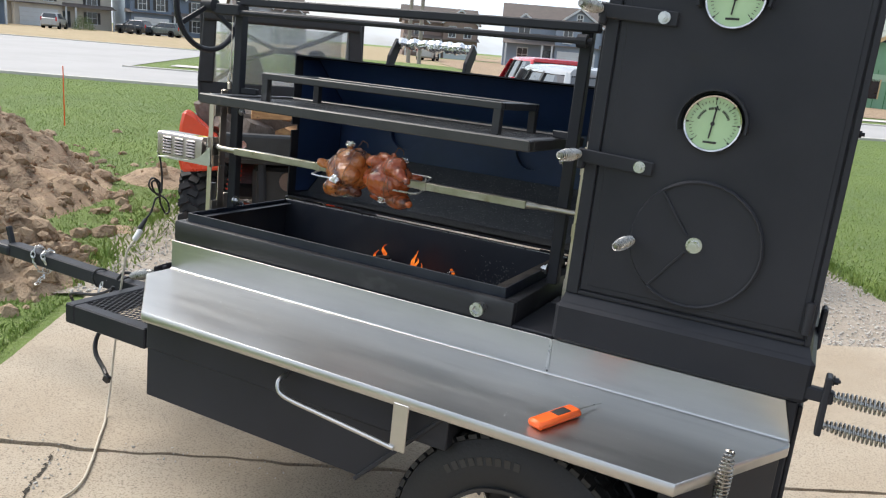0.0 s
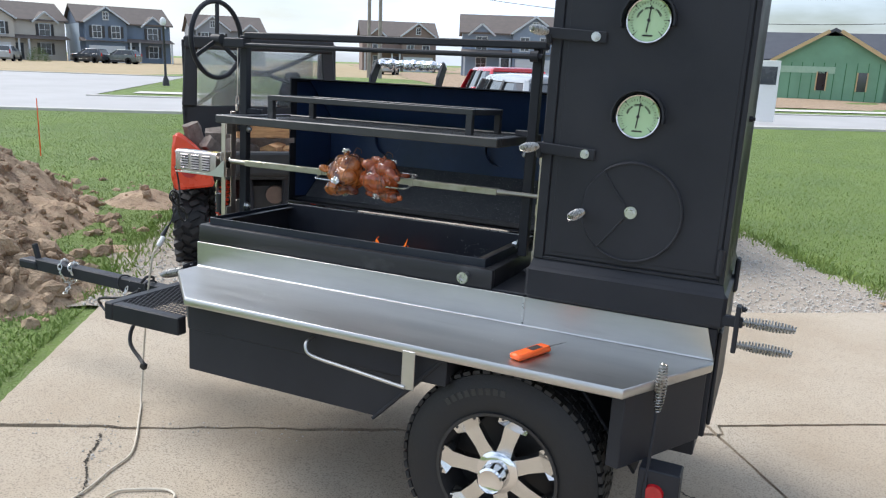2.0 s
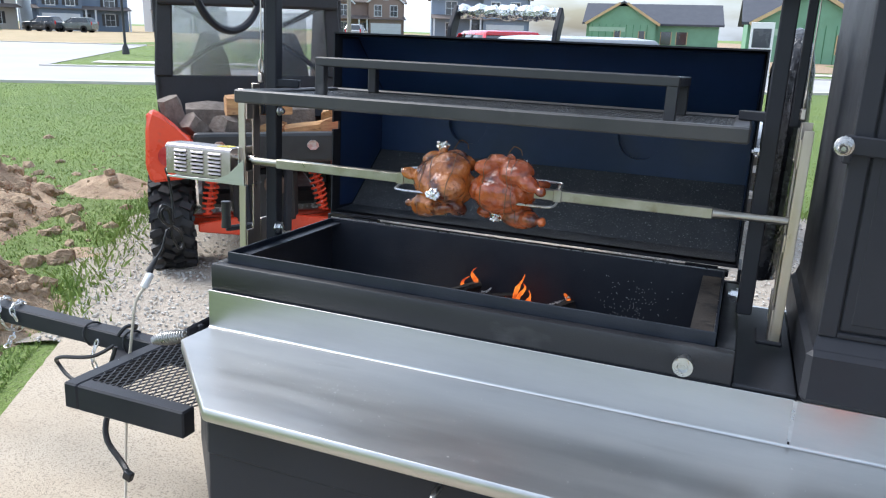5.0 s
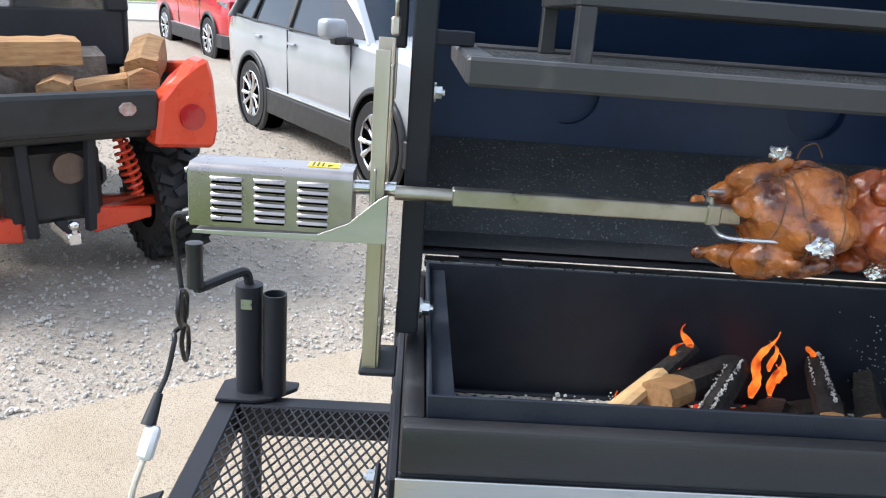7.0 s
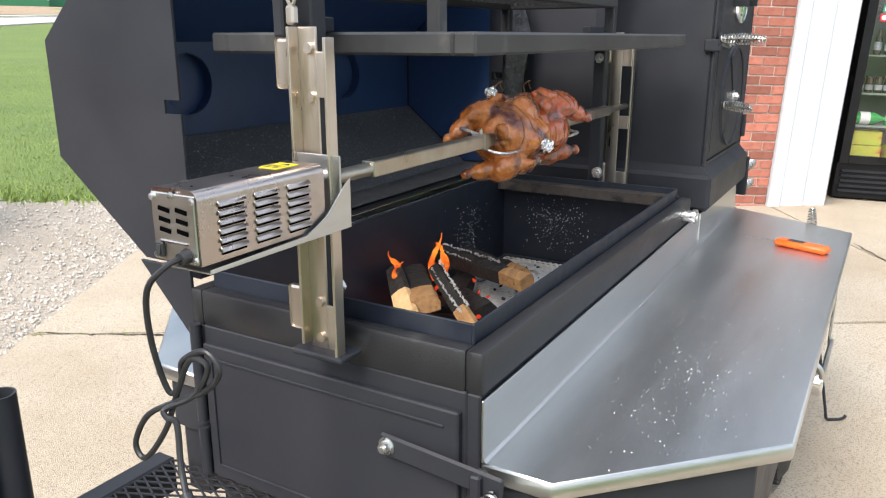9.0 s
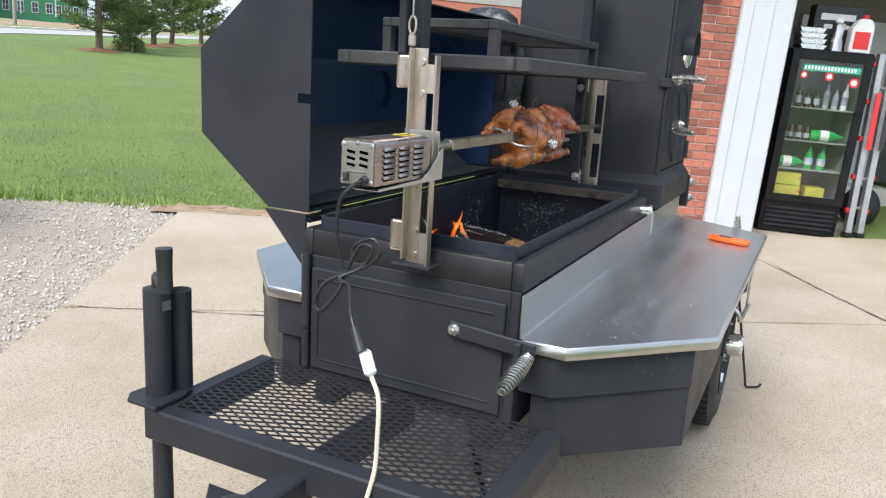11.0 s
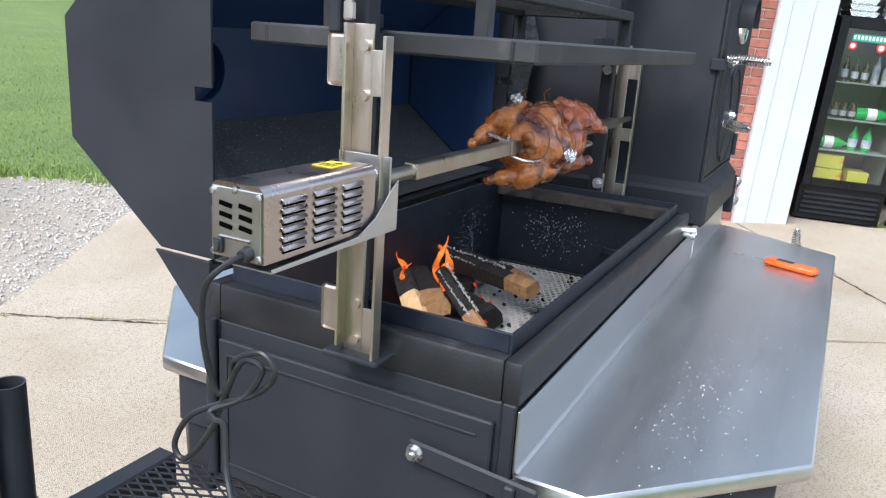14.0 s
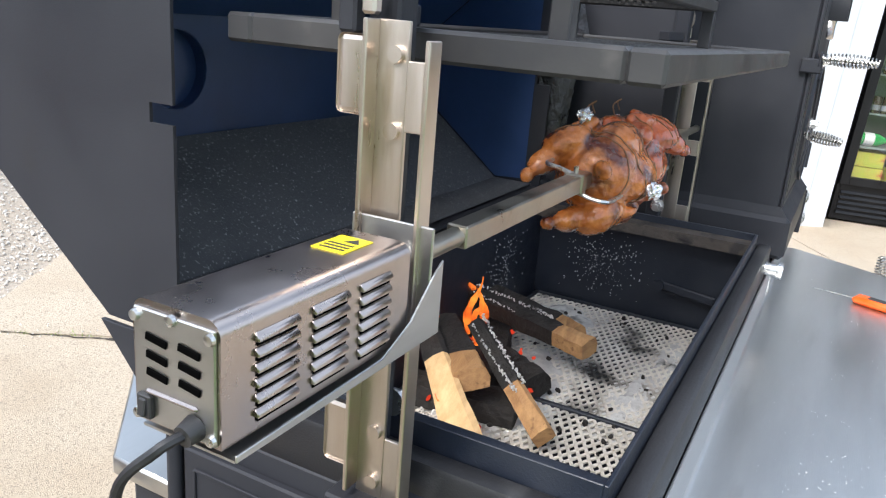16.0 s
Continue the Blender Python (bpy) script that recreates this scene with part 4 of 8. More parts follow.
# wheels
def wheel(y, out):
    hub = Vector((1.52, y, 0.34))
    m = Matrix.Translation(hub) @ pose(0, 0, 0, 90 if out < 0 else -90)
    bm = B()
    lathe(bm, [(0.205, -0.085), (0.24, -0.096), (0.29, -0.096), (0.325, -0.078), (0.334, -0.05), (0.334, 0.05), (0.325, 0.078), (0.29, 0.098), (0.24, 0.102), (0.205, 0.095)], m, 64)
    w = part("wheel", bm, RUBBER, trailer, "trailer tyre on a spoked alloy wheel", smooth=True)
    bm = B()
    for k in range(60):
        a = 2 * math.pi * k / 60
        for h, sk in ((-0.063, 0.02), (-0.021, -0.02), (0.021, 0.02), (0.063, -0.02)):
            c = m @ Vector((0.333 * math.cos(a + sk), 0.333 * math.sin(a + sk), h))
            bmesh.ops.create_cube(bm, size=1, matrix=Matrix.Translation(c) @ m.to_3x3().to_4x4() @ pose(0, 0, 0, 0, 0, math.degrees(a)) @ Matrix.Diagonal((0.012, 0.024, 0.036, 1)))
    part("tread", bm, RUBBER, w, kind="stuff")
    bm = B()
    lathe(bm, [(0.206, -0.10), (0.206, 0.104), (0.196, 0.104), (0.186, 0.06), (0.186, -0.09)], m, 48)
    lathe(bm, [(0.186, -0.03), (0.0, -0.03)], m, 32)
    part("rim", bm, PLASTIC, w, "black rim barrel", smooth=True)
    for k in range(7):
        a = 360 / 7 * k + 76
        bm = B()
        loc = m @ pose(0, 0, 0, 0, 0, a)
        pts = [(0.040, -0.030), (0.105, -0.025), (0.158, -0.029), (0.170, -0.052), (0.197, -0.056), (0.205, 0.0), (0.197, 0.056), (0.170, 0.052), (0.158, 0.029), (0.105, 0.025), (0.040, 0.030)]
        lo = [bm.verts.new(loc @ Vector((x, yy, 0.055))) for x, yy in pts]
        hi = [bm.verts.new(loc @ Vector((x, yy * 0.93, 0.080 + 0.016 * (x > 0.165)))) for x, yy in pts]
        bm.faces.new(lo), bm.faces.new(hi)
        for i in range(11):
            bm.faces.new((lo[i], lo[(i + 1) % 11], hi[(i + 1) % 11], hi[i]))
        part("spoke", bm, ALLOY, w)
        bm = B()
        for yy in (-0.036, 0.036):
            c = loc @ Vector((0.188, yy, 0.095))
            cyl(bm, c, c + (m.to_3x3() @ Vector((0, 0, 0.004))), 0.005, seg=6)
        part("rim_bolt", bm, PLASTIC, w)
    bm = B()
    lathe(bm, [(0.070, 0.05), (0.070, 0.084), (0.058, 0.090), (0.047, 0.092), (0.044, 0.150), (0.038, 0.156), (0.034, 0.153), (0.0, 0.153)], m, 32)
    part("hub_cap", bm, CHROME, w, smooth=True)
    # raised sidewall letters as plain bars
    bm = B()
    for k in range(9):
        a = radians(90 + (k - 4) * -5.2 + 20)
        c = m @ Vector((0.275 * math.cos(a), 0.275 * math.sin(a), 0.0990))
        bmesh.ops.create_cube(bm, size=1, matrix=Matrix.Translation(c) @ m.to_3x3().to_4x4() @ pose(0, 0, 0, 0, 0, math.degrees(a)) @ Matrix.Diagonal((0.022, 0.016, 0.003, 1)))
    part("sidewall_marking", bm, PLASTIC, w)
wheel(-0.250, -1), wheel(0.875, 1)

# end door under the fire box, seen from the tongue side
bm = B()
bx(bm, -0.014, 0.0, 0.035, 0.588, 0.535, 0.815, 0.003)
end = part("fire_box_door", bm, BLACK, trailer, "black fire box door with a latch")
bm = B()
for a, b in (((0.06, 0.788), (0.565, 0.788)), ((0.06, 0.565), (0.565, 0.565)), ((0.565, 0.565), (0.565, 0.788))):
    bar(bm, (-0.0155, *a), (-0.0155, *b), 0.004, 0.005, 0.001)
part("weld_line", bm, BLACK, end)
for z in (0.585, 0.70, 0.80):
    bm = B()
    cyl(bm, (-0.012, 0.605, z - 0.05), (-0.012, 0.605, z + 0.05), 0.011, seg=12)
    part("door_hinge", bm, BLACK, end, smooth=True)
bm = B()
bar(bm, (-0.030, 0.170, 0.736), (-0.036, -0.055, 0.722), 0.008, 0.040, 0.004)
bx(bm, -0.05, -0.02, -0.022, -0.004, 0.665, 0.74, 0.003)
part("latch_bar", bm, BLACK, end)
bm = B()
bolt(bm, (-0.033, 0.154, 0.736), (-1, 0, 0), 0.0105, 0.014)
part("latch_bolt", bm, ZINC, end)
bm = B()
spring(bm, (-0.045, -0.045, 0.715), (-0.175, -0.030, 0.672), 0.0185, 0.0035, 15)
part("spring_handle", bm, SPRINGWIRE, end, "coiled spring handle", smooth=True)

# tongue, wood rack and jack
bm = B()
bar(bm, (0.05, 0.32, 0.455), (-1.42, 0.34, 0.470), 0.064, 0.064, 0.005)
tongue = part("tongue", bm, BLACK, trailer, "black square-tube tongue")
bm = B()
obx(bm, (-1.47, 0.341, 0.465), (0.14, 0.085, 0.055), (0, 0, 0), 0.015, 2)
obx(bm, (-1.44, 0.341, 0.525), (0.03, 0.022, 0.11), (0, -18, 0), 0.005)
part("coupler", bm, BLACK, tongue, "coupler with its raised latch lever")
bm = B()
def chain(pts, r=0.010, w=0.003):
    pts = smoothed(pts, 10)
    d, acc, out = 0.0, 0.022, []
    for p, q in zip(pts, pts[1:]):
        d += (q - p).length
        if d >= acc:
            out.append((q, (q - p).normalized()))
            d = 0
    for i, (c, dr) in enumerate(out):
        s = dr.cross(Vector((0, 0, 1)) if i % 2 else Vector((0.3, 1, 0.2))).normalized()
        tube(bm, [c + dr * 0.017 * math.cos(a) + s * r * math.sin(a) for a in [k * math.pi / 5 for k in range(10)]], w, 5, closed=True)
chain([(-1.12, 0.30, 0.45), (-1.14, 0.296, 0.50), (-1.16, 0.34, 0.512), (-1.18, 0.384, 0.49), (-1.17, 0.38, 0.42), (-1.20, 0.33, 0.40), (-1.21, 0.296, 0.46), (-1.22, 0.31, 0.512), (-1.24, 0.36, 0.512), (-1.25, 0.384, 0.46), (-1.22, 0.36, 0.38), (-1.16, 0.28, 0.36)])
part("safety_chain", bm, ZINC, trailer, "zinc safety chain wrapped round the tongue", smooth=True)
bm = B()
chain([(-0.72, 0.29, 0.47), (-0.73, 0.27, 0.40), (-0.71, 0.275, 0.34), (-0.70, 0.285, 0.30)])
part("safety_chain", bm, ZINC, trailer, "zinc safety chain hanging from the tongue", smooth=True)
bm = B()
tube(bm, smoothed([(-0.62, 0.28, 0.50), (-0.60, 0.30, 0.53), (-0.62, 0.36, 0.50), (-0.70, 0.26, 0.42), (-0.83, 0.22, 0.40), (-0.86, 0.24, 0.36), (-0.78, 0.22, 0.33), (-0.66, 0.20, 0.34), (-0.58, 0.18, 0.40), (-0.55, 0.20, 0.50)], 6), 0.007, 7)
part("brake_cable", bm, CORD_B, trailer, "black cable looped under the tongue", smooth=True)
bm = B()
tube(bm, smoothed([(-0.40, 0.05, 0.43), (-0.40, 0.0, 0.36), (-0.37, -0.03, 0.31), (-0.30, -0.05, 0.27), (-0.26, -0.07, 0.26)], 6), 0.009, 7)
obx(bm, (-0.25, -0.075, 0.25), (0.03, 0.02, 0.03), (0, 20, 0), 0.004)
part("wiring_harness", bm, CORD_B, trailer, "black wiring lead with its plug", smooth=True)
bm = B()
for z0 in (-0.78, -0.60):
    bm = B()
    tube(bm, [(z0 + 0.008 * math.sin(a * 2), 0.325 + 0.042 * math.cos(a), 0.464 + 0.042 * math.sin(a)) for a in [k * math.pi / 8 for k in range(16)]], 0.004, 6, closed=True)
    part("cable_tie", bm, CORD_B, trailer)
bm = B()
prism(bm, [(-0.48, 0.15), (-0.48, 0.51), (-0.60, 0.42), (-0.66, 0.36), (-0.66, 0.29), (-0.60, 0.23)], "z", 0.430, 0.440, 0.002)
part("gusset_plate", bm, BLACK, trailer, "black gusset plate under the rack")
RX0, RX1, RY0, RY1, RZ = -0.425, 0.0, -0.125, 0.765, 0.525
bm = B()
for x0, x1, y0, y1 in ((RX0, RX0 + 0.05, RY0, RY1), (RX0 + 0.05, RX1, RY0, RY0 + 0.05), (RX0 + 0.05, RX1, RY1 - 0.05, RY1)):
    bx(bm, x0, x1, y0, y1, RZ - 0.075, RZ + 0.004, 0.005)
rack = part("wood_rack", bm, BLACK, trailer, "black framed tongue rack of expanded metal")
bm = B()
expanded(bm, RX0 + 0.045, RX1, RY0 + 0.045, RY1 - 0.045, RZ - 0.002, 0.022, 0.047, 0.0036, 0.003)
part("rack_mesh", bm, BLACK, rack, "black expanded-metal mesh")
bm = B()
prism(bm, [(-0.43, 0.72), (-0.43, 0.81), (-0.40, 0.835), (-0.25, 0.82), (-0.25, 0.79), (-0.30, 0.735), (-0.34, 0.72)], "z", RZ + 0.006, RZ + 0.016, 0.002)
jack = part("tongue_jack", bm, BLACK, trailer, "black crank jack with two tubes")
JX, JY = -0.362, 0.778
bm = B()
lathe(bm, [(0.028, 0.0), (0.031, 0.0), (0.031, 0.265), (0.0, 0.268)], pose(JX, JY, RZ + 0.014), 28)
part("jack_tube", bm, BLACK, jack, smooth=True)
bm = B()
lathe(bm, [(0.027, 0.0), (0.027, 0.250), (0.0235, 0.250), (0.0235, 0.02), (0.0, 0.02)], pose(JX + 0.061, JY - 0.012, RZ + 0.014), 28)
part("storage_tube", bm, BLACK, jack, smooth=True)
bm = B()
cyl(bm, (JX + 0.005, JY, RZ), (JX + 0.005, JY, 0.02), 0.024, seg=20)
cyl(bm, (JX + 0.005, JY, 0.02), (JX + 0.005, JY, 0.0), 0.075, seg=20)
part("jack_leg", bm, BLACK, jack, smooth=True)
bm = B()
tube(bm, smoothed([(JX, JY, 0.800), (JX - 0.006, JY - 0.008, 0.835), (JX - 0.03, JY - 0.04, 0.838), (JX - 0.075, JY - 0.105, 0.832), (JX - 0.087, JY - 0.120, 0.834)], 4), 0.011, 8)
part("crank_arm", bm, BLACK, jack, smooth=True)
bm = B()
lathe(bm, [(0.0, 0.0), (0.018, 0.0), (0.017, 0.03), (0.0165, 0.05), (0.018, 0.085), (0.018, 0.098), (0.0, 0.10)], pose(JX - 0.087, JY - 0.120, 0.836), 14)
part("crank_grip", bm, PLASTIC, jack, smooth=True)
bm = B()
bx(bm, JX - 0.012, JX + 0.012, JY - 0.0335, JY - 0.031, 0.755, 0.778)
part("sticker", bm, ZINC, jack)

# ---- spit, motor and chickens ----
SY, SZ = 0.242, 1.165
motor = thing("rotisserie_motor", (-0.209, 0.253, 1.094), "polished stainless rotisserie motor with louvred sides hung on the channel", "rotisserie motor")
ORIGIN[motor.name] = Vector((-0.2, 0.25, 1.09))
bm = B()
arc = [(0.279 + 0.012 * math.cos(radians(a)), 1.180 + 0.012 * math.sin(radians(a))) for a in range(0, 91, 15)] + [(0.223 + 0.012 * math.cos(radians(a)), 1.180 + 0.012 * math.sin(radians(a))) for a in range(90, 181, 15)]
prism(bm, [(0.211, 1.100), (0.291, 1.100)] + arc, "x", -0.316, -0.082)
part("housing", bm, MOTORSTEEL, motor, "polished stainless housing", smooth=True)
bm = B()
bx(bm, -0.3185, -0.3155, 0.214, 0.288, 1.102, 1.186, 0.001)
plate = part("end_plate", bm, STEEL, motor)
for y in (0.235, 0.265):
    for z in (1.166, 1.153, 1.140):
        bm = B()
        obx(bm, (-0.3192, y + 0.001, z), (0.0018, 0.020, 0.006), (8, 0, 0), 0.0008)
        part("vent_slot", bm, SHADE_BLACK, plate, "black strip for the shade in a vent slot")
bm = B()
bx(bm, -0.3215, -0.318, 0.228, 0.276, 1.1245, 1.1285, 0.0015)
part("pressed_rib", bm, MOTORSTEEL, plate)
bm = B()
bx(bm, -0.323, -0.318, 0.270, 0.283, 1.106, 1.124, 0.001)
obx(bm, (-0.3235, 0.2765, 1.115), (0.004, 0.007, 0.013), (0, 10, 0), 0.001)
part("rocker_switch", bm, PLASTIC, plate)
for y, z in ((0.217, 1.180), (0.285, 1.180), (0.217, 1.107), (0.285, 1.107), (0.251, 1.184)):
    bm = B()
    lathe(bm, [(0.0045, 0.0), (0.0038, 0.003), (0.0, 0.004)], pose(-0.3185, y, z, 0, -90), 10)
    part("screw", bm, ZINC, plate, smooth=True)
for k in range(3):
    for j in range(6):
        bm = B()
        x, z = -0.262 + k * 0.062, 1.172 - j * 0.0115
        prism(bm, [(0.211, z - 0.0035), (0.2065, z - 0.0035), (0.2075, z + 0.001), (0.211, z + 0.0035)], "x", x - 0.023, x + 0.023, 0.0008)
        part("louvre", bm, MOTORSTEEL, motor, smooth=True)
        bm = B()
        bx(bm, x - 0.021, x + 0.021, 0.2098, 0.2106, z - 0.0072, z - 0.0034)
        part("louvre_gap", bm, SHADE_BLACK, motor)
bm = B()
prism(bm, [(-0.310, 1.090), (-0.030, 1.090), (-0.030, 1.165), (-0.042, 1.158), (-0.085, 1.118), (-0.130, 1.098), (-0.310, 1.0955)], "y", 0.2035, 0.2055, 0.0005)
bx(bm, -0.310, -0.030, 0.2055, 0.292, 1.0895, 1.0915)
bx(bm, -0.052, -0.048, 0.2055, 0.296, 1.0915, 1.200, 0.001)
part("cradle", bm, STEEL, motor, "folded stainless cradle")
bm = B()
bx(bm, -0.150, -0.105, 0.236, 0.270, 1.1922, 1.1930)
sticker = part("warning_sticker", bm, YELLOW, motor, "yellow warning sticker")
bm = B()
prism(bm, [(-0.122, 0.240), (-0.122, 0.256), (-0.110, 0.248)], "z", 1.1930, 1.1934)
for j in range(3):
    bx(bm, -0.145 + j * 0.007, -0.142 + j * 0.007, 0.240, 0.266, 1.1930, 1.1934)
part("sticker_print", bm, INK, sticker)
bm = B()
cyl(bm, (-0.082, SY, SZ), (-0.02, SY, SZ), 0.011, seg=14)
part("drive_socket", bm, SHINY, motor, smooth=True)
bm = B()
cyl(bm, (-0.318, 0.232, 1.112), (-0.330, 0.232, 1.110), 0.010, 0.008, 12)
part("cord_grommet", bm, PLASTIC, motor, smooth=True)
bm = B()
cordpts = [(-0.325, 0.232, 1.111), (-0.345, 0.240, 1.104), (-0.357, 0.264, 1.072), (-0.352, 0.272, 1.003), (-0.342, 0.262, 0.935), (-0.335, 0.246, 0.950), (-0.333, 0.242, 0.978), (-0.330, 0.203, 0.998), (-0.328, 0.184, 0.974), (-0.333, 0.208, 0.944), (-0.342, 0.255, 0.922), (-0.350, 0.300, 0.894), (-0.356, 0.321, 0.852), (-0.356, 0.303, 0.836), (-0.350, 0.266, 0.884), (-0.340, 0.252, 0.930), (-0.334, 0.228, 0.982), (-0.331, 0.200, 0.978), (-0.336, 0.222, 0.938), (-0.350, 0.262, 0.914), (-0.357, 0.252, 0.908), (-0.353, 0.240, 0.900), (-0.362, 0.229, 0.850), (-0.372, 0.212, 0.820)]
tube(bm, smoothed(cordpts, 7), 0.0040, 8)
part("power_cord", bm, CORD_B, motor, "black power cord tied in a loose bow", smooth=True)
bm = B()
cyl(bm, (-0.371, 0.213, 0.822), (-0.381, 0.188, 0.779), 0.007, 0.012, 12)
part("plug", bm, PLASTIC, motor, smooth=True)

spit = thing("rotisserie_spit", (0.6, SY, SZ), "square steel rotisserie spit bar with meat forks", "spit")
bm = B()
bar(bm, (0.055, SY, SZ), (1.245, SY, SZ), 0.026, 0.026, 0.002)
part("spit_bar", bm, SPIT, spit, "browned square steel bar")
bm = B()
cyl(bm, (-0.03, SY, SZ), (0.055, SY, SZ), 0.011, seg=14)
part("drive_end", bm, SPIT, spit, smooth=True)
bm = B()
cyl(bm, (1.245, SY, SZ), (1.42, SY, SZ), 0.009, seg=14)
cyl(bm, (1.245, SY, SZ), (1.28, SY, SZ), 0.013, 0.010, seg=14)
part("free_end", bm, SPIT, spit, smooth=True)
for x, d in ((0.448, 1), (0.878, -1)):
    bm = B()
    bx(bm, x - 0.011, x + 0.011, SY - 0.0155, SY + 0.0155, SZ - 0.0155, SZ + 0.0155, 0.002)
    fork = part("meat_fork", bm, SPIT, spit, "steel clamp with bent tines")
    bm = B()
    cyl(bm, (x, SY, SZ + 0.014), (x - d * 0.002, SY, SZ + 0.026), 0.004, seg=8)
    part("thumb_screw", bm, ZINC, fork)
    for sy in (-1, 1):
        bm = B()
        tube(bm, smoothed([(x, SY, SZ + 0.012 * sy), (x, SY + sy * 0.03, SZ + 0.020 * sy), (x + d * 0.004, SY + sy * 0.048, SZ + 0.022 * sy), (x + d * 0.03, SY + sy * 0.052, SZ + 0.024 * sy), (x + d * 0.12, SY + sy * 0.052, SZ + 0.024 * sy)], 4), 0.0035, 7)
        part("tine", bm, ZINC, fork, smooth=True)


def blob(bm, c, r, rot=(0, 0, 0), sub=3):
    bmesh.ops.create_icosphere(bm, subdivisions=sub, radius=1.0, matrix=pose(*c, *rot) @ Matrix.Diagonal((*r, 1)))


def chicken(x, d, turn, material, label, seed, foil):
    """A trussed bird on the spit: d is the way its legs point along x, turn its angle round the bar."""
    ob = thing("roast_chicken", (x, SY, SZ - 0.08), label, "chicken", "chickens on the spit")
    place = Matrix.Translation((x, SY, SZ)) @ pose(0, 0, 0, turn) @ Matrix.Diagonal((d, 1, 1, 1))
    bm = B()
    blob(bm, (-0.008, 0, 0.002), (0.082, 0.068, 0.070))
    for s in (-1, 1):
        blob(bm, (-0.028, s * 0.027, 0.038), (0.062, 0.042, 0.040), (0, 10, 0))
        blob(bm, (0.026, s * 0.060, -0.016), (0.052, 0.031, 0.042), (0, 28, s * 10))
        blob(bm, (0.062, s * 0.052, -0.046), (0.040, 0.021, 0.023), (0, 34, -s * 12))
        blob(bm, (0.092, s * 0.044, -0.063), (0.018, 0.010, 0.011), (0, 34, -s * 12))
        blob(bm, (0.105, s * 0.042, -0.070), (0.012, 0.012, 0.013))
        blob(bm, (-0.052, s * 0.064, -0.004), (0.036, 0.020, 0.024), (0, -34, 0))
        blob(bm, (-0.024, s * 0.080, 0.008), (0.038, 0.013, 0.017), (0, 24, s * 8))
        blob(bm, (0.004, s * 0.079, 0.024), (0.016, 0.009, 0.010), (0, 50, 0))
    blob(bm, (-0.016, 0.0, -0.046), (0.062, 0.046, 0.028))
    blob(bm, (-0.082, 0.0, -0.012), (0.020, 0.030, 0.032))
    blob(bm, (0.076, 0.0, 0.036), (0.026, 0.016, 0.013), (0, -34, 0))
    bmesh.ops.transform(bm, matrix=place, verts=bm.verts)
    body = part("carcass", bm, material, ob, smooth=True)
    rm = body.modifiers.new("fuse", "REMESH")
    rm.mode, rm.voxel_size, rm.use_smooth_shade = "VOXEL", 0.0028, True
    sm = body.modifiers.new("soften", "SMOOTH")
    sm.factor, sm.iterations = 0.5, 3
    for size, depth in ((0.030, 0.006), (0.009, 0.0026)):
        tex = bpy.data.textures.new("wrinkles", "CLOUDS")
        tex.noise_scale, tex.noise_depth = size, 3
        dp = body.modifiers.new("wrinkle", "DISPLACE")
        dp.texture, dp.strength, dp.mid_level = tex, depth, 0.5
    bpy.context.view_layer.update()
    tree = BVHTree.FromObject(body, bpy.context.evaluated_depsgraph_get())
    shift = ORIGIN[ob.name]
    rng = random.Random(seed)

    def on_skin(a, ang, lift):
        way = Vector((0, math.cos(ang), math.sin(ang)))
        axis = Vector((x + d * a, SY, SZ)) - shift
        hit = tree.ray_cast(axis + way * 0.2, -way)[0]
        return (hit if hit else axis + way * 0.07) + way * lift + shift

    for a, sk in ((-0.046, 0.010), (-0.004, -0.018), (0.036, 0.012)):
        bm = B()
        tube(bm, [on_skin(a + sk * math.sin(2 * math.pi * k / 40 + seed), 2 * math.pi * k / 40, 0.0004) for k in range(40)], 0.0012, 5, closed=True)
        part("twine", bm, TWINE, ob, "browned butcher's twine")
    bm = B()
    k0 = on_skin(-0.02, 1.2, 0.002)
    tube(bm, smoothed([k0, k0 + Vector((0.008, 0.006, 0.016)), k0 + Vector((0.020, -0.004, 0.026)), k0 + Vector((0.034, 0.006, 0.018)), k0 + Vector((0.040, 0.002, 0.004))], 4), 0.0014, 5)
    part("twine_end", bm, TWINE, ob)
    for a, ang, size in foil:
        c = on_skin(a, radians(ang), 0.008)
        bm = B()
        bmesh.ops.create_icosphere(bm, subdivisions=3, radius=1.0)
        for v in bm.verts:
            n = v.co.normalized()
            k = 0.62 + 0.75 * abs(noise.noise(n * 2.1 + Vector((seed, ang, a * 50)))) + 0.5 * abs(noise.noise(n * 5.3 + Vector((ang, seed, 0))))
            v.co = c + Vector((n.x * 1.15, n.y * 0.8, n.z * 0.85)) * size * k
        part("foil_cap", bm, FOIL, ob, "crumpled foil patch")
    return ob


chicken(0.560, -1, 58, SKIN, "golden-brown trussed roast chicken on the spit bar", 3, ((-0.018, 190, 0.017), (-0.012, 268, 0.013), (0.010, 72, 0.015)))
chicken(0.748, 1, -70, SKIN_RED, "dark red-brown trussed roast chicken on the spit bar", 8, ((-0.028, 266, 0.016), (0.020, 60, 0.014)))

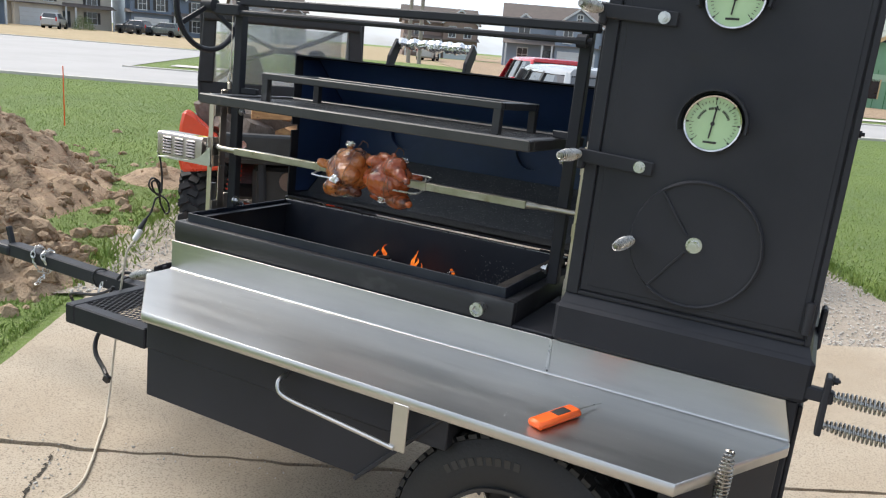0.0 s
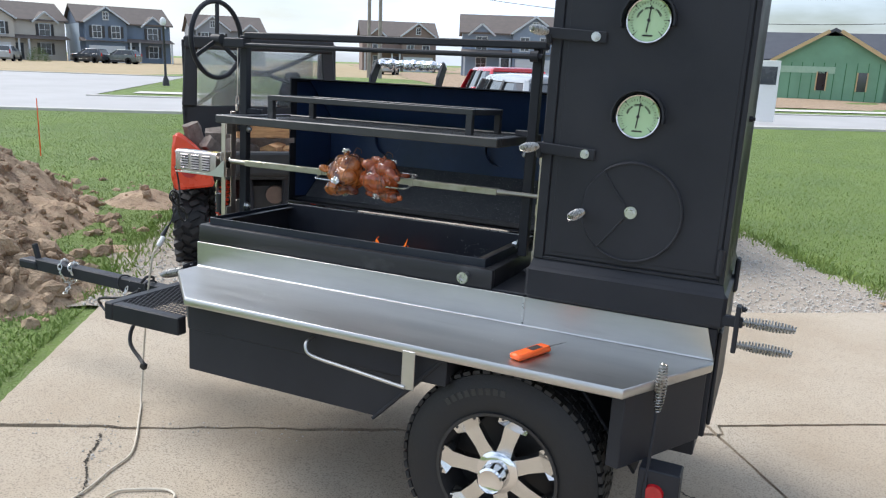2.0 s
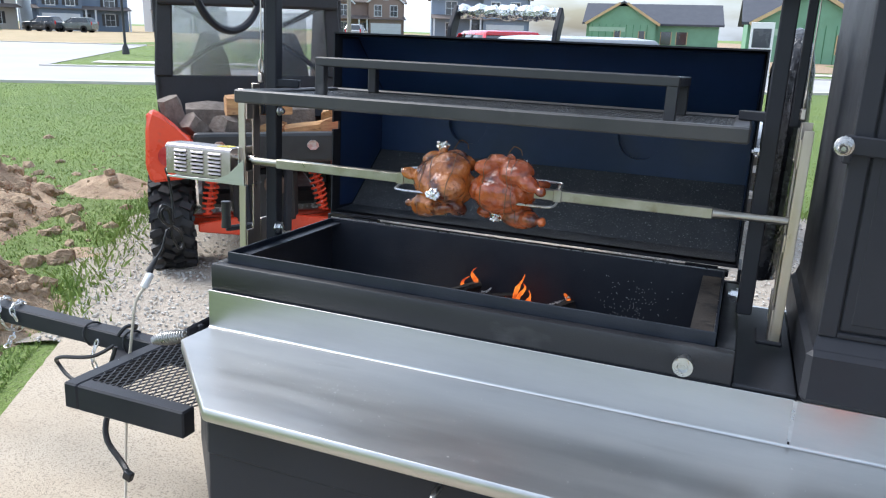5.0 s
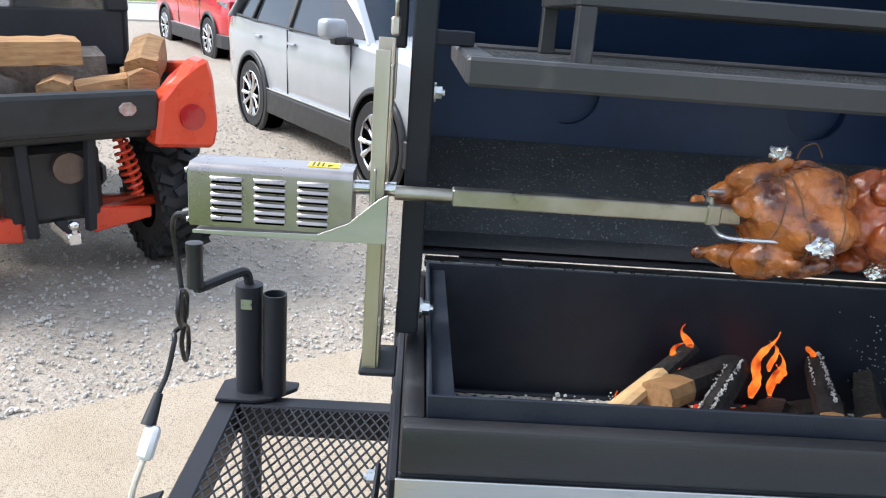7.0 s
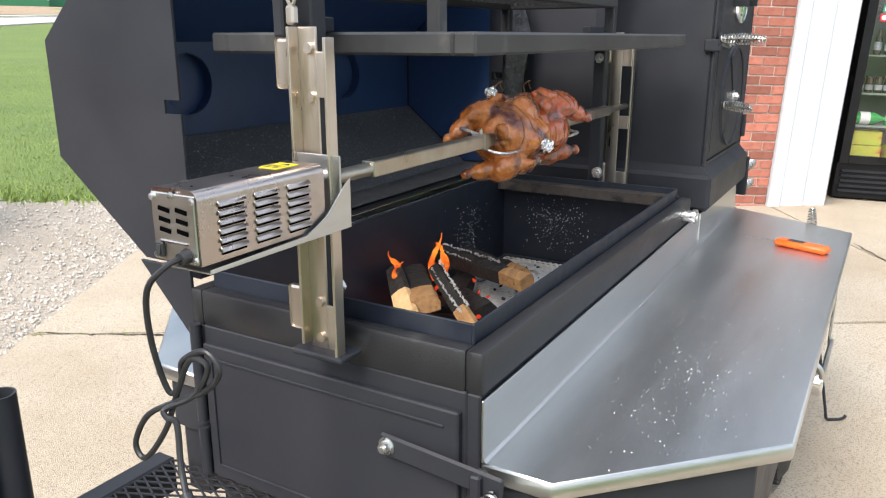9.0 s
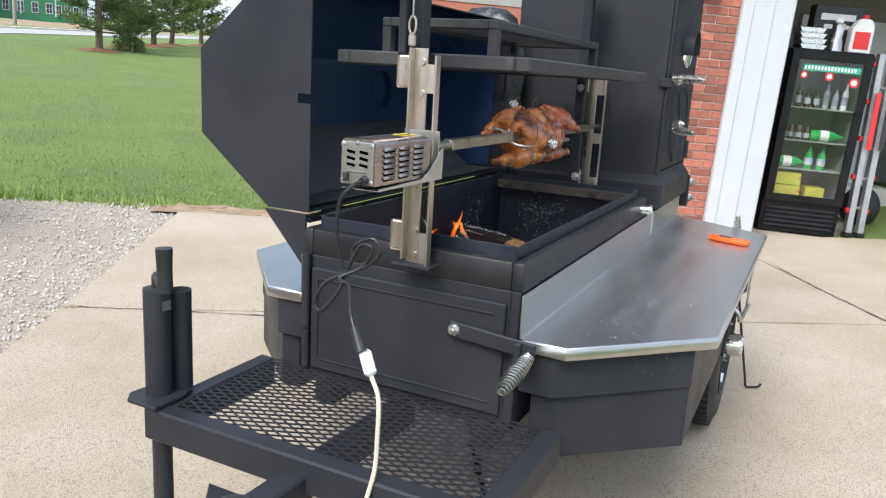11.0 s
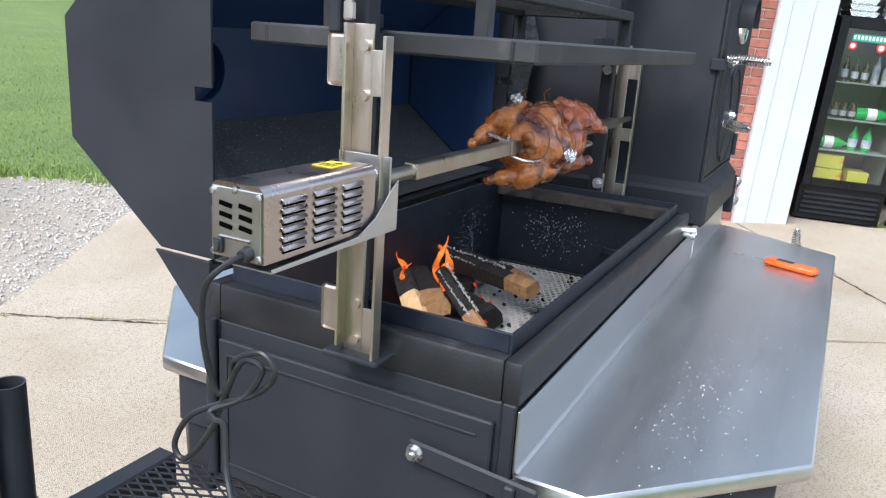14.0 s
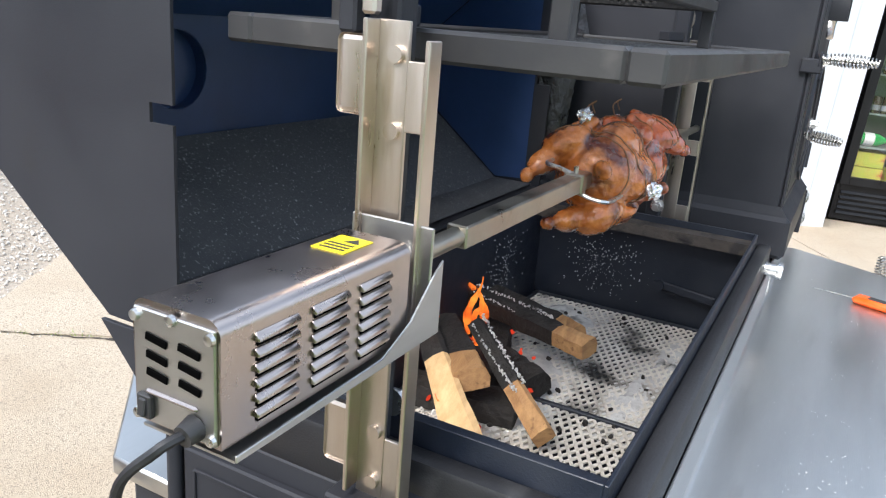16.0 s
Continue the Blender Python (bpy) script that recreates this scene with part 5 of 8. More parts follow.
# ---- fire ----
grate_ash = thing("fire_grate", (0.66, 0.31, 0.665), "ash-covered expanded-metal fire grate in the fire box", "fire grate")
bm = B()
expanded(bm, 0.06, 1.265, 0.06, 0.566, 0.668, 0.036, 0.0185, 0.0062, 0.003)
part("grate_mesh", bm, ASHGRATE, grate_ash, "ash-dusted diamond mesh")
bm = B()
for x0, x1, y0, y1 in ((0.05, 1.275, 0.050, 0.062), (0.05, 1.275, 0.564, 0.576), (0.05, 0.062, 0.062, 0.564), (1.263, 1.275, 0.062, 0.564), (0.66, 0.672, 0.062, 0.564)):
    bx(bm, x0, x1, y0, y1, 0.655, 0.676, 0.002)
part("grate_frame", bm, SOOT, grate_ash)


def ash_heap(cx, cy, rx, ry, h, seed):
    bm = B()
    n = 22
    vs = {}
    for i in range(n + 1):
        for j in range(n + 1):
            a, b = i / n * 2 - 1, j / n * 2 - 1
            k = max(0.0, 1 - a * a - b * b)
            q = noise.noise(Vector((a * 3 + seed, b * 3, 0)))
            vs[i, j] = bm.verts.new((cx + a * rx, cy + b * ry, 0.664 + h * (k ** 0.7) * (0.75 + 0.7 * q) + 0.004 * noise.noise(Vector((a * 14, b * 14, seed)))))
    for i in range(n):
        for j in range(n):
            bm.faces.new((vs[i, j], vs[i + 1, j], vs[i + 1, j + 1], vs[i, j + 1]))
    me = setting("ash_heap", bm, ASH, "pale powdery wood ash on the fire grate", "ash", smooth=True, kind="stuff", at=T)
    return me


ash_heap(0.68, 0.42, 0.26, 0.14, 0.016, 1), ash_heap(1.10, 0.45, 0.15, 0.11, 0.022, 5), ash_heap(0.33, 0.47, 0.17, 0.11, 0.020, 9), ash_heap(0.80, 0.17, 0.20, 0.06, 0.010, 13), ash_heap(1.05, 0.14, 0.16, 0.05, 0.010, 17)


def log(a, b, w, h, material, label, seed, roll=0.0, charred=None, taper=0.12):
    """A split log from a to b: a wedge with rough faces. charred: the share of its length that is burnt."""
    a, b = Vector(a), Vector(b)
    mid = (a + b) / 2
    ob = thing("firewood_log", tuple(mid), label, "firewood", "logs on the fire")
    rng = random.Random(seed)
    d = (b - a).normalized()
    q = (b - a).to_track_quat("X", "Z").to_matrix() @ Euler((radians(roll), 0, 0)).to_matrix()
    L = (b - a).length
    def shell(t0, t1, grow):
        bm = B()
        rings, n = [], 12
        for i in range(n + 1):
            t = t0 + (t1 - t0) * i / n
            ring = []
            for k, (sy, sz) in enumerate(((-0.5, -0.5), (0.0, -0.56), (0.5, -0.45), (0.55, 0.05), (0.42, 0.5), (-0.05, 0.55), (-0.48, 0.45), (-0.53, -0.05))):
                j = 0.06 * noise.noise(Vector((t * 6 + seed, k * 1.7, 0.3))) + 0.035 * noise.noise(Vector((t * 17 + seed, k * 2.9, 1.3)))
                sy *= 1 + taper * (t - 0.5) * 2
                ring.append(bm.verts.new(a + d * (t * L) + q @ Vector((0, (sy + j) * w * grow, (sz + j) * h * grow))))
            rings.append(ring)
        for p, r in zip(rings, rings[1:]):
            for k in range(8):
                bm.faces.new((p[k], p[(k + 1) % 8], r[(k + 1) % 8], r[k]))
        bm.faces.new(rings[0]), bm.faces.new(rings[-1])
        return bm
    if charred:
        part("burnt_end", shell(0.0, charred, 1.02), CHAR, ob, "charred and ashy end")
        part("fresh_end", shell(charred - 0.02, 1.0, 0.97), material, ob, "unburnt brown wood")
    else:
        part("split_wood", shell(0.0, 1.0, 1.0), material, ob)
    return ob


log((0.585, 0.555, 0.805), (0.200, 0.210, 0.690), 0.058, 0.022, WOOD_PALE, "pale split log with one burning end on the grate", 1, 35, 0.22, 0.35)
log((0.690, 0.560, 0.768), (0.470, 0.392, 0.776), 0.060, 0.042, WOOD, "short brown log with a charred back", 2, 8, 0.70)
log((0.650, 0.470, 0.800), (0.470, 0.245, 0.712), 0.036, 0.036, WOOD, "half-burnt log edged with white ash", 3, 40, 0.60)
log((0.870, 0.585, 0.772), (0.752, 0.262, 0.772), 0.042, 0.036, WOOD, "long charred log with white ash along its edge", 5, 10, 0.76)
log((0.985, 0.580, 0.745), (0.850, 0.320, 0.752), 0.046, 0.038, WOOD, "black charred log with a brown end", 4, 30, 0.80)
log((0.520, 0.540, 0.698), (0.560, 0.330, 0.696), 0.070, 0.046, CHAR, "charred log burnt down to black", 6, 0)
log((0.760, 0.500, 0.702), (0.660, 0.335, 0.700), 0.066, 0.052, CHAR, "blackened split log near the fire's front", 8, 20)
log((0.900, 0.520, 0.700), (0.620, 0.420, 0.700), 0.060, 0.045, CHAR, "burnt-down log lying across the grate", 9, 0)


def ash_edge(pts, width, seed):
    """A crust of white ash along the burnt edge of a log."""
    rr = random.Random(seed)
    bm = B()
    line = smoothed(pts, 44)
    for k, p in enumerate(line):
        if rr.random() < 0.86:
            stone(bm, p + Vector((rr.gauss(0, width * 0.3), rr.gauss(0, width * 0.3), rr.gauss(0, 0.0015))), rr.uniform(0.25, 0.62) * width, rr, 1)
    setting("ash_crust", bm, ASH, "crust of white ash along a burnt log's edge", "ash", kind="stuff", at=T)


ash_edge([(0.868, 0.575, 0.803), (0.815, 0.43, 0.804), (0.790, 0.36, 0.803)], 0.0060, 3)
ash_edge([(0.845, 0.572, 0.792), (0.800, 0.45, 0.790)], 0.0040, 4)
ash_edge([(0.652, 0.462, 0.826), (0.580, 0.375, 0.792), (0.535, 0.315, 0.768)], 0.0062, 5)
ash_edge([(0.626, 0.470, 0.812), (0.548, 0.370, 0.775), (0.512, 0.320, 0.758)], 0.0055, 6)
rng = random.Random(41)
bm = B()
for k in range(150):
    stone(bm, (rng.gauss(0.36, 0.07), rng.gauss(0.48, 0.035), 0.688 + rng.uniform(-0.006, 0.005)), rng.uniform(0.0015, 0.006), rng, 1)
setting("ash_lumps", bm, ASH, "crumbling white lumps of burnt-out log", "ash", kind="stuff", at=T)
rng = random.Random(12)
bm = B()
for k in range(70):
    stone(bm, (rng.gauss(0.68, 0.10), rng.gauss(0.46, 0.045), 0.690 + rng.uniform(0, 0.022)), rng.uniform(0.004, 0.011), rng, 1)
setting("embers", bm, EMBER, "glowing red embers under the logs", "embers", kind="stuff", at=T)
bm = B()
for k in range(90):
    stone(bm, (rng.uniform(0.2, 1.22), rng.uniform(0.09, 0.52), 0.674), rng.uniform(0.003, 0.009), rng, 1)
setting("charcoal_bits", bm, CHAR, "small bits of charcoal and ash on the grate", "charcoal", kind="stuff", at=T)


def flame(x, y, z, h, w, seed):
    ob = thing("flame", (x, y, z), "small orange flame licking up from a log", "flame", "flames of the fire")
    rng = random.Random(seed)
    bm = B()
    pts, rs = [], []
    for i in range(12):
        t = i / 11
        pts.append((x + 0.020 * math.sin(t * 5 + seed) * t, y + 0.016 * math.cos(t * 4 + seed * 2) * t, z + h * t))
        rs.append(max(0.0012, w * (math.sin(math.pi * (0.16 + 0.84 * t)) ** 1.3) * (1 - 0.35 * t) * rng.uniform(0.75, 1.15)))
    tube(bm, pts, rs, 8)
    f = part("tongue_of_flame", bm, FLAME, ob, smooth=True)
    f.visible_shadow = False


for x, y, z, h, w, s in ((0.575, 0.545, 0.800, 0.070, 0.011, 1), (0.550, 0.515, 0.770, 0.085, 0.010, 2), (0.535, 0.495, 0.745, 0.060, 0.010, 12), (0.720, 0.520, 0.745, 0.160, 0.013, 3), (0.745, 0.505, 0.735, 0.110, 0.014, 4), (0.700, 0.490, 0.735, 0.080, 0.012, 5), (0.770, 0.530, 0.750, 0.060, 0.010, 6), (0.420, 0.420, 0.715, 0.060, 0.008, 7), (0.730, 0.500, 0.790, 0.075, 0.008, 11), (0.860, 0.585, 0.785, 0.045, 0.008, 14)):
    flame(x, y, z, h * 0.8, w * 0.9, s)

# ---- loose things on and by the trailer ----
rng = random.Random(77)
bm = B()
for k in range(220):
    x, y = (rng.gauss(0.42, 0.18), rng.gauss(-0.20, 0.06)) if k < 130 else (rng.uniform(-0.05, 1.8), rng.uniform(-0.37, -0.08))
    stone(bm, (min(max(x, -0.05), 1.8), min(max(y, -0.37), -0.09), 0.7368), rng.uniform(0.0005, 0.0013), rng, 1)
setting("crumbs", bm, WHITEPL, "pale salt and crumbs scattered on the stainless shelf", "crumbs", kind="stuff", at=T)

th = thing("probe_thermometer", (1.56, -0.25, 0.736), "orange folding probe thermometer lying on the stainless shelf", "thermometer")
ax = Vector((1.556, -0.368, 0.748)); bxv = Vector((1.612, -0.216, 0.748))
bm = B()
bar(bm, ax, bxv, 0.046, 0.021, 0.007)
body = part("case", bm, ORANGE, th, smooth=True)
bm = B()
mid = ax.lerp(bxv, 0.62)
bar(bm, mid - (bxv - ax) * 0.16 + Vector((0, 0, 0.0105)), mid + (bxv - ax) * 0.16 + Vector((0, 0, 0.0105)), 0.026, 0.002, 0.0005)
part("display", bm, INK, body, "dark display")
bm = B()
cyl(bm, bxv, Vector((1.650, -0.112, 0.742)), 0.0022, 0.0012, 8)
part("probe", bm, ZINC, th, "thin steel probe")

poker = thing("ash_poker", (1.97, -0.42, 0.0), "black ash poker with a spring handle leaning on the shelf", "poker")
bm = B()
tube(bm, smoothed([(1.982, -0.292, 0.66), (1.979, -0.340, 0.40), (1.974, -0.410, 0.06), (1.974, -0.420, 0.012), (1.985, -0.440, 0.006), (2.005, -0.470, 0.008), (2.012, -0.482, 0.022)], 5), 0.0055, 8)
part("rod", bm, BLACK, poker, smooth=True)
bm = B()
spring(bm, (1.982, -0.294, 0.645), (1.985, -0.280, 0.790), 0.016, 0.0034, 16)
part("spring_grip", bm, SPRINGWIRE, poker, "coiled steel spring grip", smooth=True)

cordx = thing("extension_cord", (-0.39, 0.15, 0.0), "cream outdoor extension cord trailing over the concrete", "extension cord")
bm = B()
bar(bm, (-0.380, 0.190, 0.784), (-0.390, 0.165, 0.738), 0.026, 0.020, 0.006)
part("socket", bm, WHITEPL, cordx, "white moulded socket", smooth=True)
bm = B()
cp = [(-0.390, 0.166, 0.738), (-0.400, 0.141, 0.697), (-0.410, 0.134, 0.620), (-0.420, 0.132, 0.552), (-0.440, 0.140, 0.48), (-0.450, 0.145, 0.40), (-0.455, 0.13, 0.25), (-0.42, 0.08, 0.08), (-0.39, 0.04, 0.012), (-0.34, -0.01, 0.008), (-0.24, -0.12, 0.008), (-0.12, -0.25, 0.008), (-0.03, -0.37, 0.008), (0.00, -0.50, 0.008), (0.04, -0.64, 0.008), (0.05, -0.78, 0.008), (0.02, -0.95, 0.008), (0.06, -1.10, 0.008), (0.22, -1.02, 0.009), (0.20, -0.80, 0.016), (0.14, -0.62, 0.009), (0.20, -0.55, 0.008), (0.30, -0.50, 0.008), (0.36, -0.55, 0.008), (0.33, -0.72, 0.008), (0.30, -1.3, 0.008), (0.6, -2.4, 0.008), (1.6, -3.6, 0.008), (3.4, -3.2, 0.008), (4.9, -2.4, 0.008)]
tube(bm, smoothed(cp, 7), 0.0048, 8)
part("cable", bm, CORD_W, cordx, smooth=True)

# ---- driveway, gravel, lawn edge, dirt ----
I4 = Matrix.Identity(4)
rng = random.Random(21)
drive = setting("driveway", sheet(B(), steps(0.0, 6.10, 22), steps(-16, 0.0, 40), -0.030), CRACKDIRT, "concrete driveway in cracked slabs with soil in the joints", "driveway")


def slab(u0, u1, n0, n1, seed):
    """One concrete slab with slightly broken edges."""
    bm = B()
    ring = []
    def edge(a, b, k):
        for i in range(k):
            t = i / k
            ring.append((a[0] + (b[0] - a[0]) * t, a[1] + (b[1] - a[1]) * t))
    edge((u0, n0), (u1, n0), 110), edge((u1, n0), (u1, n1), 40), edge((u1, n1), (u0, n1), 110), edge((u0, n1), (u0, n0), 30)
    top, low = [], []
    cu, cn = (u0 + u1) / 2, (n0 + n1) / 2
    for u, n in ring:
        if abs(n + 2.0) < 0.02 and u < 3.4:
            n += 0.065 - 0.048 * u + 0.030 * noise.noise(Vector((u * 2.1, 4.0, 0))) + 0.012 * noise.noise(Vector((u * 9, 7.0, 0)))
        j = 0.003 + 0.016 * max(0.0, noise.noise(Vector((u * 2.3, n * 2.3, seed)))) + 0.007 * noise.noise(Vector((u * 11, n * 11, seed)))
        du, dn = math.copysign(abs(j), cu - u), math.copysign(abs(j), cn - n)
        p = plan(u + du, n + dn)
        top.append(bm.verts.new((p.x, p.y, ground_z(p.x, p.y))))
        low.append(bm.verts.new((p.x, p.y, ground_z(p.x, p.y) - 0.09)))
    bm.faces.new(top)
    for k in range(len(top)):
        bm.faces.new((top[k], top[(k + 1) % len(top)], low[(k + 1) % len(low)], low[k]))
    part("slab", bm, CONCRETE, drive)


for i, (u0, u1) in enumerate(((0.0, 3.345), (3.352, 6.05))):
    for j, (n0, n1) in enumerate(((-1.995, 0.0), (-4.845, -2.007), (-9.0, -4.853), (-16.0, -9.01))):
        slab(u0, u1, n0, n1, i * 7 + j)


def crack(pts, w, seed, name="crack"):
    bm = B()
    pts = smoothed(pts, 22)
    prev = None
    for i, p in enumerate(pts):
        d = (pts[min(i + 1, len(pts) - 1)] - pts[max(i - 1, 0)]).normalized()
        s = Vector((-d.y, d.x, 0))
        q = p + s * (0.014 * noise.noise(Vector((i * 0.31, seed, 0))) + 0.008 * noise.noise(Vector((i * 1.1, seed, 3))))
        ww = 0.75 * w * (0.25 + abs(noise.noise(Vector((i * 0.45, seed + 5, 0)))) * 2.6) * (0.15 + min(1, min(i, len(pts) - 1 - i) / 10))
        row = [bm.verts.new((c.x, c.y, ground_z(c.x, c.y) + 0.0035)) for c in (q - s * ww, q + s * ww)]
        if prev:
            bm.faces.new((prev[0], prev[1], row[1], row[0]))
        prev = row
    part(name, bm, CRACKDIRT, drive, "dark irregular crack")


crack([(-0.30, -0.27, 0), (-0.22, -0.36, 0), (-0.14, -0.48, 0), (0.0, -0.60, 0), (0.07, -0.70, 0), (0.2, -0.95, 0)], 0.007, 3)
crack([(1.93, 0.62, 0), (2.05, 0.53, 0), (2.28, 0.57, 0), (2.9, 0.75, 0), (3.6, 1.3, 0)], 0.008, 6)
crack([(4.95, -0.23, 0), (4.5, -0.48, 0), (4.07, -0.74, 0), (3.4, -1.2, 0)], 0.008, 8)
crack([(0.86, 3.12, 0), (1.1, 2.68, 0), (1.42, 2.1, 0), (1.7, 1.5, 0)], 0.008, 11)

bm = B()
for k in range(230):
    a, b = rng.choice((((-0.7, -0.45), (0.8, 0.42)), ((0.9, 3.1), (1.6, 1.8)), ((-0.3, -0.27), (0.1, -0.7))))
    t = rng.random()
    x, y = a[0] + (b[0] - a[0]) * t + rng.gauss(0, 0.05), a[1] + (b[1] - a[1]) * t + rng.gauss(0, 0.05)
    stone(bm, (x, y, ground_z(x, y) + 0.002), rng.uniform(0.002, 0.006), rng, 1)
setting("grit", bm, STONE, "loose grit and crumbs along the cracks", "grit", kind="stuff")

gu = steps(-0.25, 6.35, 44)
bm = sheet(B(), gu, steps(-0.02, 9, 60) + steps(9.5, 17.4, 16), -0.026, 0.007, rng)
for v in bm.verts:
    d = v.co - O
    u, n = d.dot(U), d.dot(N)
    if u < -0.1 or u > 6.2:
        v.co += U * (0.28 * noise.noise(Vector((n * 0.9, u > 3, 0))) + 0.10 * noise.noise(Vector((n * 4, u > 3, 2))))
        v.co.z -= 0.02
setting("gravel_lane", bm, GRAVEL, "pale limestone gravel parking lane beyond the concrete", "gravel")
proto = []
for k in range(10):
    tmp = B()
    stone(tmp, (0, 0, 0), 1.0, rng, 1)
    proto.append(([tuple(v.co) for v in tmp.verts], [tuple(v.index for v in f.verts) for f in tmp.faces]) if tmp.verts.index_update() is None else None)
    tmp.free()


def scatter(name, count, where, size, material, label, category, lift=0.0):
    """Many small stones as one mesh."""
    vs, fs = [], []
    for k in range(count):
        x, y, s = *where(), rng.uniform(*size)
        pv, pf = proto[k % 10]
        base, zz, a = len(vs), ground_z(x, y) + lift, rng.uniform(0, 6.28)
        ca, sa = math.cos(a) * s, math.sin(a) * s
        vs += [(x + ca * p[0] - sa * p[1], y + sa * p[0] + ca * p[1], zz + p[2] * s) for p in pv]
        fs += [tuple(base + i for i in f) for f in pf]
    me = bpy.data.meshes.new(name)
    me.from_pydata(vs, [], fs)
    me.materials.append(material)
    return tagged(new(name, me), label, category, kind="stuff")


def gravel_spot():
    u, n = rng.uniform(-0.15, 6.25), 6.5 * rng.random() ** 1.4
    p = plan(u, n + rng.gauss(0, 0.03))
    return p.x, p.y


scatter("gravel_stones", 14000, gravel_spot, (0.004, 0.014), STONE, "loose grey and white limestone gravel", "gravel", -0.019)

# spoil heap
HC, HA, HB = Vector((-6.6, 2.0, 0)), Vector((0.875, -0.485, 0)), Vector((0.485, 0.875, 0))


def heap_h(x, y):
    d = Vector((x, y, 0)) - HC
    a, b = d.dot(HA) / 2.95, d.dot(HB) / 2.35
    r = math.hypot(a, b)
    h = 1.32 * max(0.0, 1 - r) ** 0.95
    e = math.hypot((x + 4.9) / 0.60, (y - 4.4) / 0.45)
    g = math.hypot((x + 3.05) / 1.0, (y - 0.95) / 0.80)
    h = max(h, 0.22 * max(0, 1 - e), 0.42 * max(0, 1 - g) ** 0.8)
    k = min(1, h * 5)
    return h + k * (0.16 * noise.noise(Vector((x * 1.7, y * 1.7, 0))) + 0.09 * noise.noise(Vector((x * 5, y * 5, 3))) + 0.04 * noise.noise(Vector((x * 14, y * 14, 7))))


bm = B()
n = 120
vs = {}
for i in range(n + 1):
    for j in range(n + 1):
        x, y = -10.6 + 8.6 * i / n, -1.6 + 8 * j / n
        vs[i, j] = bm.verts.new((x, y, ground_z(x, y) - 0.062 + heap_h(x, y)))
for i in range(n):
    for j in range(n):
        bm.faces.new((vs[i, j], vs[i + 1, j], vs[i + 1, j + 1], vs[i, j + 1]))
setting("spoil_heap", bm, SOIL, "heap of brown clay soil dug out beside the driveway", "soil heap", smooth=True, kind="stuff")


def clod_spot():
    while True:
        a, b = rng.gauss(0, 0.5) * 2.95, rng.gauss(0, 0.5) * 2.35
        p = HC + HA * a + HB * b
        if rng.random() < 0.28:
            p = Vector((rng.gauss(-3.05, 0.5), rng.gauss(0.95, 0.38), 0))
        if (p - O).dot(U) < -0.25:
            return p.x, p.y


vs2, fs2 = [], []
for k in range(2600):
    x, y = clod_spot()
    s = rng.choice((0.02, 0.03, 0.03, 0.045, 0.06, 0.09)) * rng.uniform(0.6, 1.4) * (1.6 if k % 40 == 0 else 1)
    pv, pf = proto[k % 10]
    base = len(vs2)
    zz = ground_z(x, y) - 0.03 + max(0, heap_h(x, y)) - 0.02
    vs2 += [(x + p[0] * s, y + p[1] * s, zz + p[2] * s) for p in pv]
    fs2 += [tuple(base + i for i in f) for f in pf]
me = bpy.data.meshes.new("clods")
me.from_pydata(vs2, [], fs2)
me.materials.append(SOIL)
tagged(new("clods", me), "loose clods of clay on and round the heap", "soil clods", kind="stuff")

# worn soil between the slab and the lawn
bm = B()
prev = None
for i in range(61):
    nn = 0.25 - 4.5 * i / 60
    wide = 0.52 + 0.50 * noise.noise(Vector((nn * 1.6, 2.0, 0))) + 0.12 * noise.noise(Vector((nn * 6.0, 5.0, 0)))
    row = []
    for k in range(9):
        p = plan(6.03 + max(0.14, wide) * k / 8, nn)
        row.append(bm.verts.new((p.x, p.y, ground_z(p.x, p.y) - 0.004 - 0.035 * (k / 8) ** 3 + 0.008 * noise.noise(Vector((p.x * 9, p.y * 9, 0))))))
    if prev:
        for k in range(8):
            bm.faces.new((prev[k], row[k], row[k + 1], prev[k + 1]))
    prev = row
setting("lawn_edge_soil", bm, SOIL, "worn brown soil between the concrete and the lawn", "soil", smooth=True, kind="stuff")

# bare rutted strips in the grass
for a, b, w in (((-2.3, 2.9), (-3.9, 3.7), 0.22), ((-2.1, 2.1), (-3.4, 2.35), 0.3)):
    bm = B()
    a, b = Vector((*a, 0)), Vector((*b, 0))
    s = Vector((-(b - a).y, (b - a).x, 0)).normalized()
    rows = []
    for i in range(13):
        c = a.lerp(b, i / 12)
        ww = w * (0.4 + 0.9 * abs(noise.noise(Vector((i * 0.6, w, 1)))))
        rows.append([bm.verts.new(((c + s * k).x, (c + s * k).y, ground_z(c.x, c.y) - 0.047 + 0.02 * noise.noise(Vector((i, k * 9, 0))))) for k in (-ww, -ww / 3, ww / 3, ww)])
    for p, q in zip(rows, rows[1:]):
        for k in range(3):
            bm.faces.new((p[k], p[k + 1], q[k + 1], q[k]))
    setting("worn_soil", bm, SOIL, "bare rutted soil in the lawn edge", "soil", kind="stuff")


